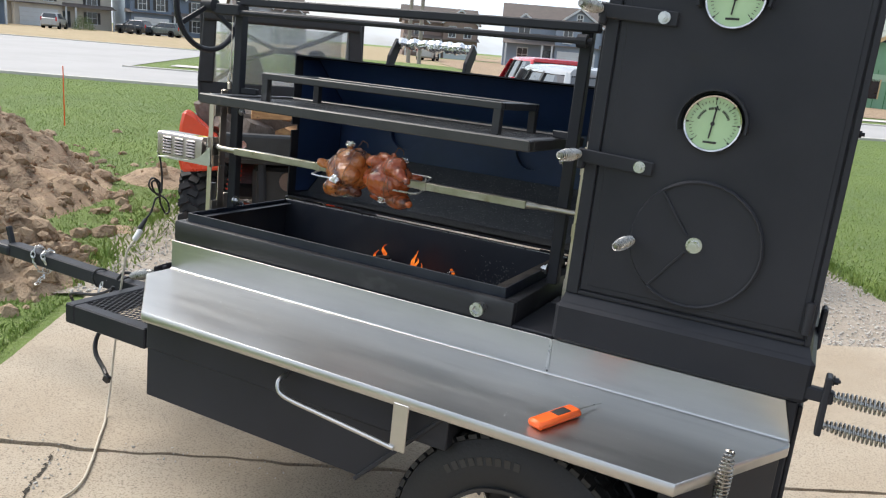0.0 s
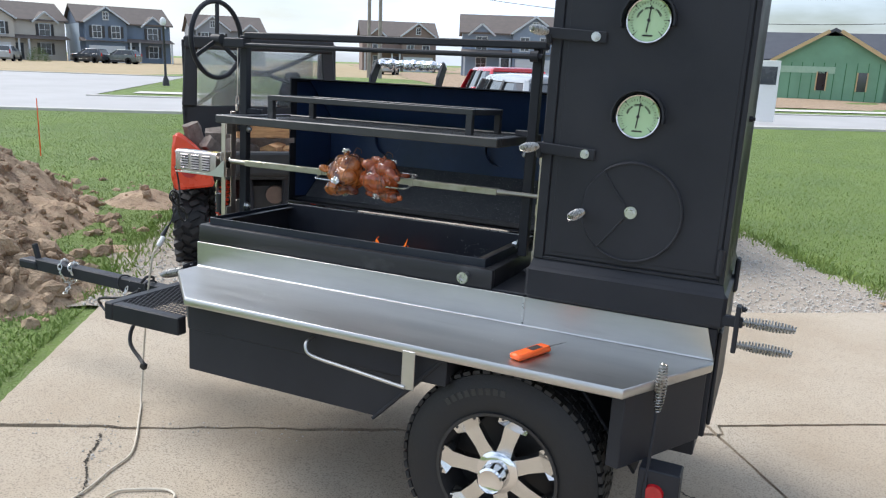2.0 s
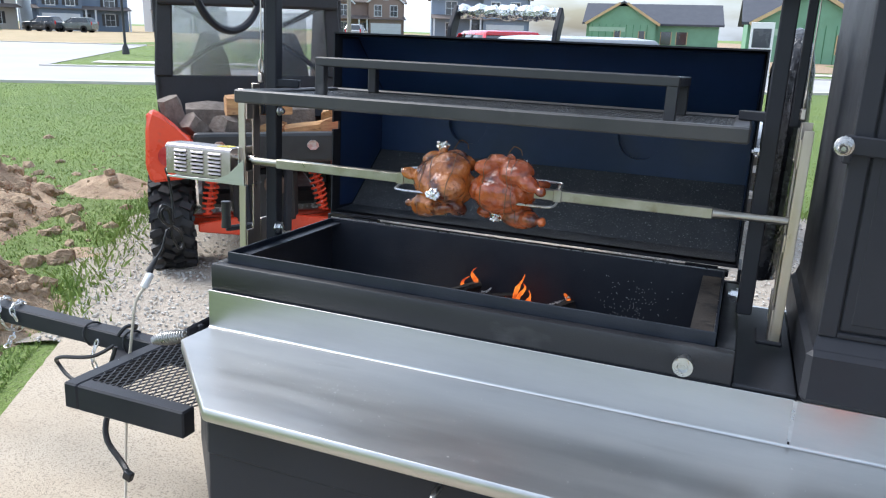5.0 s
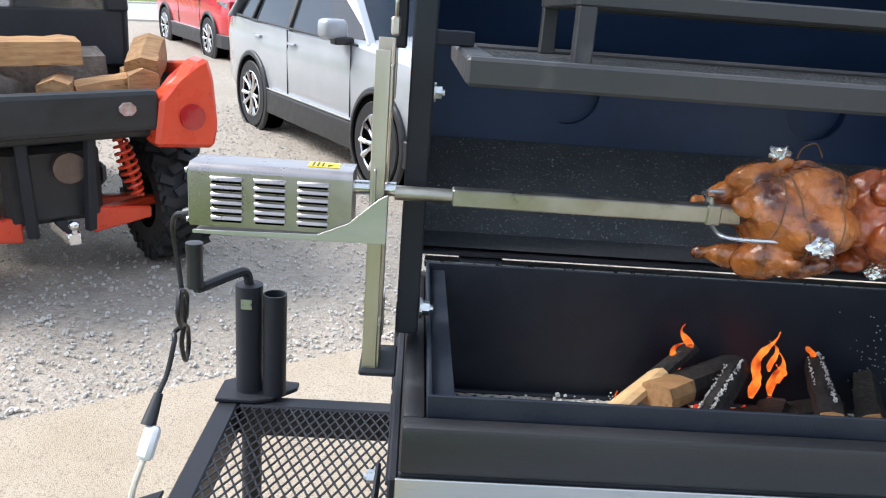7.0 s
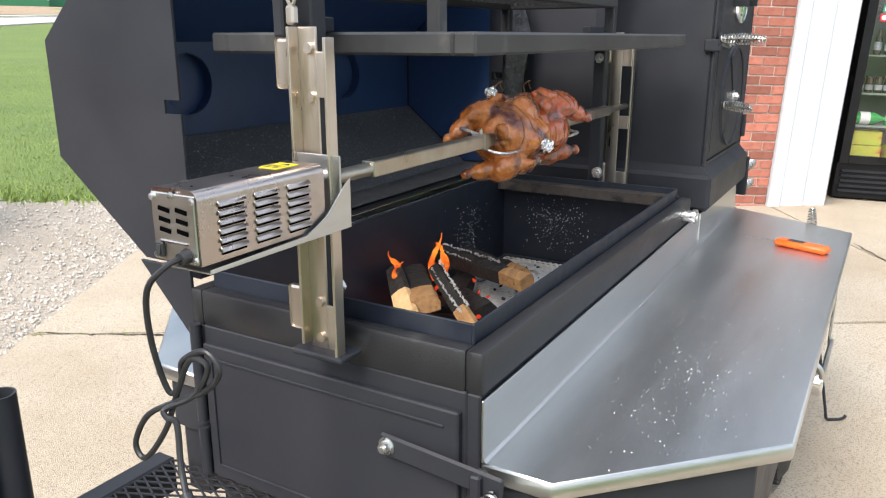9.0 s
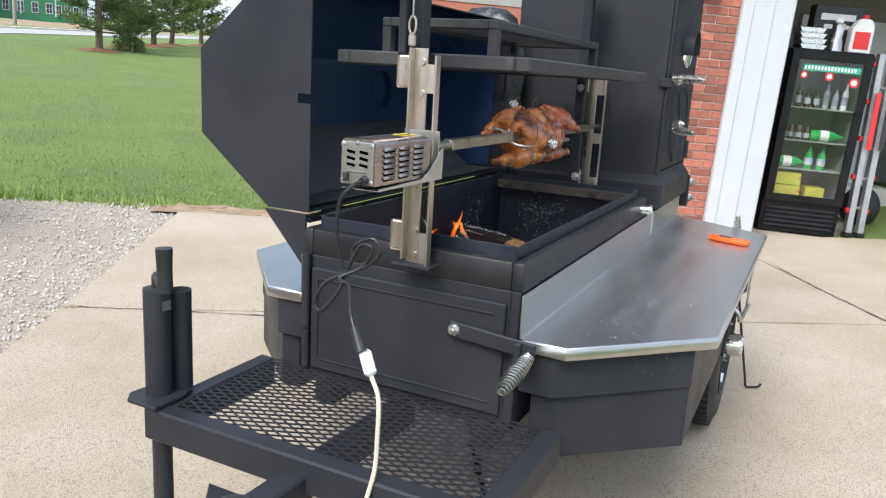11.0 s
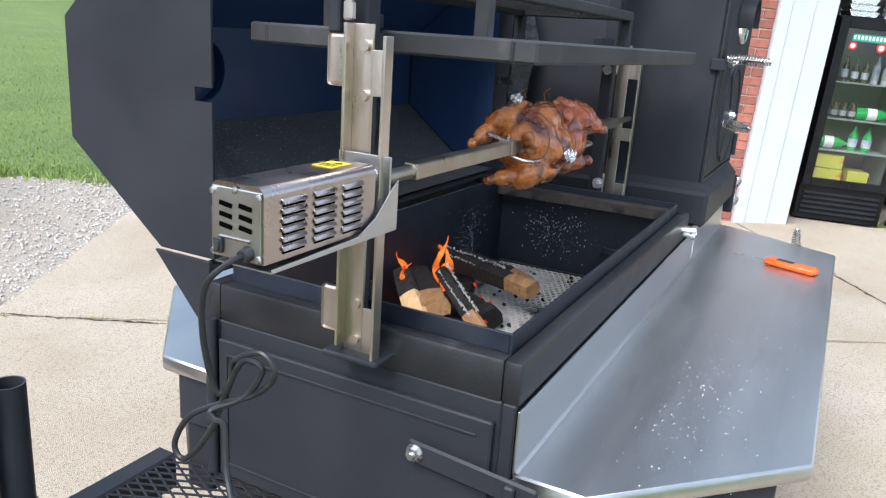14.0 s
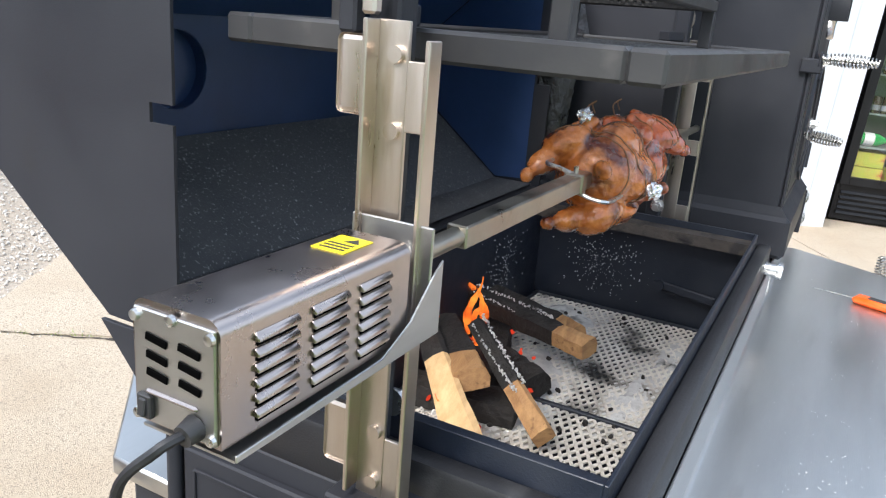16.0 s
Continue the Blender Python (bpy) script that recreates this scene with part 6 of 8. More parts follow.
def blades(name, count, where, h, label):
    vs, fs = [], []
    for k in range(count):
        x, y = where()
        z, a, hh = ground_z(x, y) - 0.05, rng.uniform(0, 6.28), rng.uniform(*h)
        w, lx, ly = 0.004 + hh * 0.05, rng.gauss(0, 0.4) * hh, rng.gauss(0, 0.4) * hh
        b = len(vs)
        vs += [(x - w * math.cos(a), y - w * math.sin(a), z), (x + w * math.cos(a), y + w * math.sin(a), z), (x + lx * 0.4 + w * 0.6 * math.cos(a), y + ly * 0.4 + w * 0.6 * math.sin(a), z + hh * 0.6), (x + lx, y + ly, z + hh)]
        fs += [(b, b + 1, b + 2), (b, b + 2, b + 3)]
    me = bpy.data.meshes.new(name)
    me.from_pydata(vs, [], fs)
    me.materials.append(BLADE)
    return tagged(new(name, me), label, "grass", kind="stuff")


def lawn_left():
    while True:
        p = plan(-0.12 - 9 * rng.random() ** 1.7, -2.5 + 19.5 * rng.random() ** 1.35)
        if heap_h(p.x, p.y) < 0.05:
            return p.x, p.y


def lawn_right():
    p = plan(6.3 + 13 * rng.random() ** 1.8, -1.0 + 18 * rng.random() ** 1.2)
    return p.x, p.y


def verge():
    p = plan(rng.choice((-0.15, 6.35)) + rng.gauss(0, 0.12), rng.uniform(0.1, 9))
    return p.x, p.y


blades("lawn_grass", 64000, lawn_left, (0.010, 0.036), "mown green grass beside the soil heap")
blades("lawn_grass", 64000, lawn_right, (0.010, 0.036), "mown green grass beyond the gravel")
blades("verge_grass", 5000, verge, (0.03, 0.10), "uneven grass tufts along the gravel edge")


def joint_weed():
    t = rng.random()
    p = plan(3.349 + rng.gauss(0, 0.006), -1.6 * t)
    return p.x, p.y


blades("joint_weeds", 260, joint_weed, (0.045, 0.065), "small weeds growing in the slab joint")

# marker stake in the lawn
stake = thing("marker_stake", (-9.2, 6.2, ground_z(-9.2, 6.2) - 0.05), "thin orange marker stake standing in the lawn", "stake", base=I4)
bm = B()
cyl(bm, (0, 0, 0), (0.02, 0.0, 0.95), 0.010, 0.008, 8)
part("rod", bm, ORANGE, stake, smooth=True)

# ---- street ----
bm = sheet(B(), steps(-260, 260, 60), steps(17.5, 23.6, 2), -0.030)
setting("road", bm, ASPHALT, "pale worn asphalt street across the lawn", "road")
bm = sheet(B(), steps(-46, -7, 12), steps(23.6, 43, 6), -0.030)
setting("side_road", bm, ASPHALT, "pale asphalt side street", "road")
for n0, u0, u1 in ((17.3, -260, 260), (23.6, -7, 260), (43.0, -260, -7), (23.6, -260, -46)):
    bm = B()
    us = steps(u0, u1, max(2, int((u1 - u0) / 5)))
    for nn, zz in ((n0, 0.02), (n0 + 0.22, 0.02)):
        for u in us:
            p = plan(u, nn)
            bm.verts.new((p.x, p.y, ground_z(p.x, p.y) + zz))
    bm.verts.ensure_lookup_table()
    m = len(us)
    for k in range(m - 1):
        bm.faces.new((bm.verts[k], bm.verts[k + 1], bm.verts[m + k + 1], bm.verts[m + k]))
    r = bmesh.ops.extrude_face_region(bm, geom=bm.faces[:])
    bmesh.ops.translate(bm, verts=[e for e in r["geom"] if isinstance(e, bmesh.types.BMVert)], vec=(0, 0, -0.12))
    setting("kerb", bm, KERB, "low concrete kerb along the street", "kerb")
for u0, u1, n0, n1 in ((-200, 8, 43.3, 420), (-200, -46, 24, 43.2)):
    setting("dormant_lawn", sheet(B(), steps(u0, u1, 40), steps(n0, n1, 14), -0.035), STRAW, "straw-brown dormant lawn before the houses", "lawn")
setting("sidewalk", sheet(B(), steps(-6, 260, 40), [26.0, 27.3], -0.02), KERB, "concrete sidewalk", "sidewalk")
setting("building_plot", sheet(B(), steps(8, 160, 30), steps(28.5, 108.5, 20) + steps(150, 420, 5), -0.034, 0.03, rng), SOIL, "bare soil building plots", "soil")

# ---- garage ----
def gpose(u, n):
    p = plan(u, n)
    return Matrix.Translation((p.x, p.y, ground_z(p.x, p.y))) @ pose(0, 0, 0, 0, 0, math.degrees(math.atan2(U.y, U.x)))


G = gpose(6.05, -4.83)      # x runs into the garage, y along N; the casing begins at y = 0 and goes to -y


def gset(name, bm, material, label, category):
    return setting(name, bm, material, label, category, at=G)


bm = B()
bx(bm, 0.012, 0.14, 0.0, 0.535, -0.1, 2.75)
brickwall = gset("wall_garage", bm, MORTAR, "red brick garage wall with pale mortar joints", "wall")
bm = B()
bx(bm, 0, 0.105, 0, 0.20, 0, 0.064, 0.004)
me_full = bpy.data.meshes.new("brick")
bm.to_mesh(me_full), bm.free(), me_full.materials.append(BRICK)
bm = B()
bx(bm, 0, 0.105, 0, 0.095, 0, 0.064, 0.004)
me_half = bpy.data.meshes.new("brick")
bm.to_mesh(me_half), bm.free(), me_half.materials.append(BRICK)
for c in range(36):
    y = 0.004
    first = c % 2
    while y < 0.50:
        half = (first and y < 0.01) or y > 0.40
        ob = new("brick", me_half if half else me_full)
        ob.parent = brickwall
        ob.location = (rng.uniform(-0.003, 0.002), y, -0.06 + c * 0.0757)
        y += 0.105 if half else 0.2105
bm = B()
bx(bm, -0.03, 0.14, -0.30, -0.002, -0.02, 2.75, 0.004)
bx(bm, -0.045, -0.03, -0.10, -0.002, -0.02, 2.75, 0.004)
bx(bm, -0.012, 0.14, -0.50, -0.30, -0.02, 2.75, 0.004)
gset("trim_garage_door", bm, TRIMW, "white painted garage door casing", "door casing")
bm = B()
bx(bm, 0.15, 0.20, -0.60, -0.52, 0, 2.6, 0.004)
bx(bm, 0.20, 0.215, -0.60, -0.50, 0, 2.6)
for k in range(16):
    bx(bm, 0.145, 0.15, -0.575, -0.545, 0.15 + k * 0.15, 0.20 + k * 0.15)
gset("trim_door_track", bm, GALV, "galvanised overhead door track", "door track")
bm = B()
bx(bm, 0.0, 4.6, -6.5, 0.0, -0.16, -0.012)
gset("floor_garage", bm, CONCRETE, "bare concrete garage floor", "floor")
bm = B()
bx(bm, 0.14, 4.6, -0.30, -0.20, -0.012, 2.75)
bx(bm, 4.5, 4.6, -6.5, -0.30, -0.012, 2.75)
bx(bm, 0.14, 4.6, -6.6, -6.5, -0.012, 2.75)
gset("wall_garage_inside", bm, DRYWALL_DIMMED, "plastered garage walls coloured dark for the dim interior", "wall")
bm = B()
bx(bm, -0.02, 0.14, -6.6, 0.535, 2.752, 3.4)
gset("wall_over_door", bm, TRIMW, "white siding over the garage door", "wall")
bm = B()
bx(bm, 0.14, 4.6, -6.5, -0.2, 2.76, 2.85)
gset("ceiling", bm, DRYWALL_DIMMED, "garage ceiling coloured dark for the dim interior", "ceiling")
bm = B()
bx(bm, -0.02, 4.7, -9.0, -6.6, -0.1, 2.75)
gset("wall_garage_far", bm, BRICK, "brick garage wall past the opening", "wall")
bm = B()
prism(bm, [(-0.5, 3.3), (2.4, 4.6), (5.2, 3.3), (5.2, 3.2), (-0.5, 3.2)], "y", -9.3, 0.75)
gset("roof_garage", bm, ROOFBR, "brown shingled house roof", "roof")
bm = B()
bx(bm, 4.7, 4.85, -9.0, 0.535, -0.1, 3.2)
bx(bm, 0.16, 4.7, 0.40, 0.535, -0.1, 3.2)
gset("wall_house", bm, BRICK, "brick house behind the garage", "wall")
# wall lamp
lampb = thing("wall_lamp", (-0.08, 0.33, 2.12), "grey metal lantern on the brick wall", "wall lamp", base=G)
bm = B()
prism(bm, [(-0.06, 0.0), (0.06, 0.0), (0.075, 0.16), (-0.075, 0.16)], "x", -0.06, 0.06, 0.004)
part("lantern", bm, GALV, lampb)
bm = B()
bx(bm, 0.06, 0.08, -0.05, 0.05, 0.02, 0.22, 0.004)
part("backplate", bm, GALV, lampb)

# glass-door fridge just inside
FR = G @ pose(0.38, -0.775, -0.012, 0, 0, -15)
fridge = thing("display_fridge", (0, 0, 0), "black glass-door drinks fridge stocked with bottles", "fridge", base=FR)
W2, H2, D2 = -0.74, 1.80, 0.68
bm = B()
bx(bm, 0, D2, W2, W2 + 0.03, 0.02, H2, 0.003)
bx(bm, 0, D2, -0.03, 0, 0.02, H2, 0.003)
bx(bm, D2 - 0.03, D2, W2 + 0.03, -0.03, 0.02, H2)
bx(bm, 0, D2, W2 + 0.03, -0.03, H2 - 0.05, H2)
bx(bm, 0, D2, W2 + 0.03, -0.03, 0.02, 0.34)
part("cabinet", bm, FRIDGEBLACK, fridge, "black fridge body")
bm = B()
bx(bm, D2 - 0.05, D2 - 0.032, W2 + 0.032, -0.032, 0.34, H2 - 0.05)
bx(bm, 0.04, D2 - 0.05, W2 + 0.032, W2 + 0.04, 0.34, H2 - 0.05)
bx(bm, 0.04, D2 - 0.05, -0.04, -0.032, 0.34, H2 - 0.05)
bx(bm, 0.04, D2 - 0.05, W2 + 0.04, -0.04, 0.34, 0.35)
part("lining", bm, FRIDGE_IN_DIMMED, fridge, "white lining with the dim inside put into its grey-green colour")
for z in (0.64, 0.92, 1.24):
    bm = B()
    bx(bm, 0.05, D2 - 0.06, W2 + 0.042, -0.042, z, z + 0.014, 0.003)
    part("shelf", bm, FRIDGE_IN_DIMMED, fridge)
for k in range(5):
    bm = B()
    obx(bm, (-0.006, W2 / 2, 0.08 + k * 0.045), (0.012, 0.66, 0.03), (0, 20, 0), 0.004)
    part("grille_slat", bm, FRIDGEBLACK, fridge)
bm = B()
for y0, y1, z0, z1 in ((W2, W2 + 0.075, 0.33, 1.78), (-0.075, 0, 0.33, 1.78), (W2 + 0.075, -0.075, 0.33, 0.40), (W2 + 0.075, -0.075, 1.70, 1.78)):
    bx(bm, -0.045, -0.003, y0, y1, z0, z1, 0.003)
fdoor = part("door", bm, FRIDGEBLACK, fridge, "black-framed glass door")
bm = B()
bx(bm, -0.030, -0.024, W2 + 0.07, -0.07, 0.395, 1.705)
g = part("pane", bm, GLASS, fdoor)
g.visible_shadow = False
bm = B()
bx(bm, -0.034, -0.0305, W2 + 0.10, -0.12, 1.60, 1.66)
part("sign_band", bm, mat("green_sign", (0.03, 0.30, 0.20), (0.04, 0.34, 0.24), rough=0.5), fdoor, "green lettered band")
bm = B()
for k in range(16):
    bx(bm, -0.036, -0.034, -0.15 - k * 0.030, -0.133 - k * 0.030, 1.615, 1.648)
part("sign_print", bm, WHITEPL, fdoor)
for y, z, r in ((-0.14, 1.56, 0.035), (-0.37, 1.56, 0.04), (-0.60, 1.52, 0.045)):
    bm = B()
    lathe(bm, [(r, 0.0), (r, 0.002), (0.0, 0.002)], FR.inverted() @ FR @ pose(-0.031, y, z, 0, -90), 14)
    st = part("sticker", bm, REDPL, fdoor, "round red and white sticker")
    bm = B()
    lathe(bm, [(r * 0.6, 0.0), (r * 0.6, 0.0012), (0.0, 0.0012)], pose(-0.0335, y, z, 0, -90), 12)
    part("sticker_print", bm, WHITEPL, fdoor)


def bottle(m_base, y, x, z, h, r, material, label, neck=True):
    ob = thing("bottle", (x, y, z), label, "bottle", "drinks in the fridge", base=m_base)
    bm = B()
    prof = [(0, 0), (r, 0), (r, h * 0.62), (r * 0.4, h * 0.82), (r * 0.36, h), (0, h)] if neck else [(0, 0), (r * 0.95, 0), (r, h * 0.03), (r, h * 0.97), (r * 0.9, h), (0, h)]
    lathe(bm, prof, pose(0, 0, 0), 12)
    part("body", bm, material, ob, smooth=True)
    bm = B()
    lathe(bm, [(r * 1.01, h * 0.18), (r * 1.012, h * 0.5)], pose(0, 0, 0), 12)
    part("paper_label", bm, LABELMIX, ob, smooth=True)


for k in range(7):
    bottle(FR, -0.10 - k * 0.085, 0.14, 1.254, rng.uniform(0.17, 0.26), 0.030, rng.choice((BOTTLE_DK, LABELMIX, WHITEPL)), "sauce bottle on the top fridge shelf")
for k in range(4):
    bottle(FR, -0.10 - k * 0.075, 0.14, 0.934, 0.14, 0.033, BOTTLE_DK, "dark drinks can on the fridge shelf", False)
for z, y0 in ((0.934, -0.50), (0.654, -0.20)):
    ob = thing("soda_bottle", (0.16, y0, z), "green soda bottle lying on the fridge shelf", "bottle", "drinks in the fridge", base=FR)
    bm = B()
    lathe(bm, [(0, -0.14), (0.05, -0.14), (0.055, -0.10), (0.055, 0.07), (0.016, 0.14), (0.016, 0.17), (0, 0.17)], pose(0, 0, 0.056, 90), 14)
    part("body", bm, BOTTLE, ob, smooth=True)
    bm = B()
    lathe(bm, [(0.0555, -0.05), (0.0555, 0.03)], pose(0, 0, 0.056, 90), 14)
    part("paper_label", bm, WHITEPL, ob, smooth=True)
for y0 in (-0.40, -0.52):
    bottle(FR, y0, 0.16, 0.654, 0.22, 0.04, BOTTLE, "green bottle on the fridge shelf")
CARTON = mat("yellow_green_carton", (0.35, 0.45, 0.04), (0.5, 0.42, 0.06), rough=0.6, scale=14, col3=(0.4, 0.06, 0.03), scale3=11, amount3=0.4)
for y0, z0, w in ((-0.22, 0.351, 0.28), (-0.22, 0.481, 0.26), (-0.50, 0.351, 0.18)):
    ob = thing("drinks_carton", (0.2, y0, z0), "yellow-green drinks carton at the bottom of the fridge", "carton", "drinks in the fridge", base=FR)
    bm = B()
    bx(bm, -0.11, 0.11, -w / 2, w / 2, 0, 0.125, 0.004)
    part("box", bm, CARTON, ob)
# things on the fridge
jug = thing("detergent_jug", (0.2, -0.64, 1.80), "white and red plastic jug on top of the fridge", "jug", base=FR)
bm = B()
prism(bm, [(-0.10, 0), (0.10, 0), (0.10, 0.22), (0.04, 0.32), (-0.06, 0.32), (-0.10, 0.26)], "x", -0.07, 0.07, 0.012)
part("jug_body", bm, WHITEPL, jug)
bm = B()
bx(bm, -0.075, -0.0705, -0.07, 0.07, 0.04, 0.20)
part("jug_label", bm, REDPL, jug)
bm = B()
cyl(bm, (0, -0.02, 0.32), (0, -0.02, 0.36), 0.03, seg=12)
part("cap", bm, REDPL, jug, smooth=True)
tin = thing("foil_trays", (0.2, -0.20, 1.80), "stack of shiny foil trays on top of the fridge", "foil trays", base=FR)
for k in range(4):
    bm = B()
    prism(bm, [(-0.10, 0), (0.10, 0), (0.13, 0.05), (-0.13, 0.05)], "x", -0.13, 0.13, 0.006)
    bmesh.ops.translate(bm, verts=bm.verts, vec=(0, 0.01 * k, 0.052 * k))
    part("tray", bm, FOIL, tin)
blend = thing("blender_jar", (0.16, -0.42, 1.80), "small appliance with a clear jar on top of the fridge", "appliance", base=FR)
bm = B()
lathe(bm, [(0, 0), (0.07, 0), (0.06, 0.10), (0.05, 0.12), (0.06, 0.26), (0.0, 0.27)], pose(0, 0, 0), 16)
part("jar", bm, SHINY, blend, smooth=True)
bm = B()
cyl(bm, (0, 0, 0.27), (0, 0, 0.31), 0.035, seg=12)
part("lid", bm, WHITEPL, blend, smooth=True)
crate = thing("black_box", (0.42, -0.45, 1.80), "black printed box standing at the back of the fridge top", "box", base=FR)
bm = B()
bx(bm, -0.1, 0.1, -0.22, 0.22, 0, 0.44, 0.006)
part("carton", bm, PLASTIC, crate)
bm = B()
bx(bm, -0.103, -0.1005, -0.16, 0.16, 0.30, 0.36), bx(bm, -0.103, -0.1005, -0.12, 0.12, 0.22, 0.26)
part("print", bm, WHITEPL, crate)
# folded multi-position ladder
lad = thing("folding_ladder", (0.30, -1.70, -0.012), "folded aluminium multi-position ladder with red locks", "ladder", base=G)
for k, y in enumerate((0.0, -0.13)):
    bm = B()
    bar(bm, (0.0, y, 0.0), (0.12, y - 0.02, 1.82), 0.06, 0.075, 0.004)
    rail = part("rail", bm, GALV, lad, "aluminium side rail")
    bm = B()
    bar(bm, (-0.034, y, 0.9), (0.008, y - 0.01, 1.45), 0.045, 0.012)
    part("decal", bm, PLASTIC if k else REDPL, rail, "printed decal")
    bm = B()
    bx(bm, -0.045, 0.045, y - 0.04, y + 0.04, 0.0, 0.06, 0.008)
    part("foot", bm, RUBBER, rail)
    for z in (0.28, 0.62, 1.0, 1.36, 1.72):
        bm = B()
        obx(bm, (0.066 * z, y + (0.045 if k == 0 else -0.045), z), (0.05, 0.03, 0.05), (0, 0, 0), 0.008)
        part("lock_knob", bm, REDPL, rail)
for z in (0.3, 0.6, 0.9, 1.2, 1.5):
    bm = B()
    cyl(bm, (0.07 * z + 0.04, 0.0, z), (0.07 * z + 0.04, -0.14, z), 0.016, seg=10)
    part("rung", bm, GALV, lad)
bm = B()
bx(bm, 2.6, 2.66, -3.4, -2.1, 0.25, 2.3, 0.004)
for y0, y1, z0, z1 in ((-3.25, -2.8, 1.3, 2.15), (-2.7, -2.25, 1.3, 2.15), (-3.25, -2.8, 0.4, 1.15), (-2.7, -2.25, 0.4, 1.15)):
    bx(bm, 2.585, 2.6, y0, y1, z0, z1, 0.006)
gset("door_1", bm, TRIMW, "closed white panelled house door", "door")
bm = B()
bx(bm, 2.3, 2.9, -3.6, -1.7, -0.012, 0.25, 0.006)
gset("step", bm, KERB, "grey concrete step below the house door", "step")
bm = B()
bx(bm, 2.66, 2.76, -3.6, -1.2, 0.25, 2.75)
gset("wall_garage_partition", bm, DRYWALL_DIMMED, "wall round the house door coloured dark for the dim interior", "wall")
bagm = thing("dark_bag", (1.1, -2.35, -0.012), "dark blue bag standing on the garage floor", "bag", base=G)
bm = B()
blob(bm, (0, 0, 0.20), (0.17, 0.22, 0.23))
part("bag_body", bm, FABRIC, bagm, smooth=True)

# ---- vehicles ----
def ring_loft(bm, stations, close=True):
    """Skins rings of equal length; the first and last are capped."""
    rings = [[bm.verts.new(p) for p in s] for s in stations]
    n = len(rings[0])
    for a, b in zip(rings, rings[1:]):
        for k in range(n):
            bm.faces.new((a[k], a[(k + 1) % n], b[(k + 1) % n], b[k]))
    bm.faces.new(rings[0]), bm.faces.new(rings[-1])
    return bm


def car_ring(y, w, zb, zm, zt, cr):
    half = [(w * 0.90, zb), (w * 0.985, zb + 0.10), (w, zm), (w * 0.975, zt - 0.05), (w * 0.90, zt), (w * 0.55, zt + cr * 0.8)]
    return [(x, y, z) for x, z in half] + [(0, y, zt + cr)] + [(-x, y, z) for x, z in reversed(half)] + [(0, y, zb - 0.01)]


def car_wheel(ob, x, y, r, fancy):
    s = 1 if x > 0 else -1
    m = pose(x, y, r, 0, 90 * s, 0)
    bm = B()
    lathe(bm, [(r * 0.64, -0.10), (r * 0.94, -0.105), (r, -0.08), (r, 0.08), (r * 0.94, 0.105), (r * 0.66, 0.10)], m, 36)
    w = part("wheel", bm, RUBBER, ob, "tyre on an alloy wheel", smooth=True)
    bm = B()
    lathe(bm, [(r * 0.66, 0.10), (r * 0.60, 0.06), (0, 0.04)], m, 28)
    part("rim", bm, PLASTIC, w, smooth=True)
    if fancy:
        for k in range(5):
            for off in (-9, 9):
                bm = B()
                a = pose(0, 0, 0, 0, 0, 72 * k + off)
                P = [m @ a @ Vector(q) for q in ((0.05, 0, 0.085), (r * 0.40, 0.012 * off / 9, 0.088), (r * 0.65, 0.030 * off / 9, 0.098))]
                tube(bm, P, [0.026, 0.020, 0.030], 6)
                part("spoke", bm, ALLOY, w)
        bm = B()
        lathe(bm, [(r * 0.655, 0.092), (r * 0.68, 0.104), (r * 0.655, 0.110), (r * 0.635, 0.10)], m, 36)
        lathe(bm, [(0.05, 0.07), (0.045, 0.10), (0, 0.105)], m, 16)
        part("rim_edge", bm, ALLOY, w, smooth=True)


def body_patch(skin, s, th0, th1, low, high, out):
    """Rows of points over the car's skin between two bearings round its nose, with a turned-in rim."""
    rows = []
    for k in range(13):
        a = k / 12
        th = radians(th0 + (th1 - th0) * a)
        d = Vector((s * math.cos(th), math.sin(th), 0))
        row = []
        for q in range(4):
            c = Vector((0, 1.55, low(a) + (high(a) - low(a)) * q / 3))
            hit = skin.ray_cast(c + d * 3, -d)[0] or c + d * 0.85
            row.append(hit + d * out)
        rows.append([row[0] - d * 0.03] + row + [row[3] - d * 0.03])
    return rows


def patch_mesh(bm, rows):
    grid = [[bm.verts.new(p) for p in row] for row in rows]
    for p, q in zip(grid, grid[1:]):
        for k in range(5):
            bm.faces.new((p[k], p[k + 1], q[k + 1], q[k]))
    bm.faces.new(grid[0]), bm.faces.new(grid[-1])
    return bm


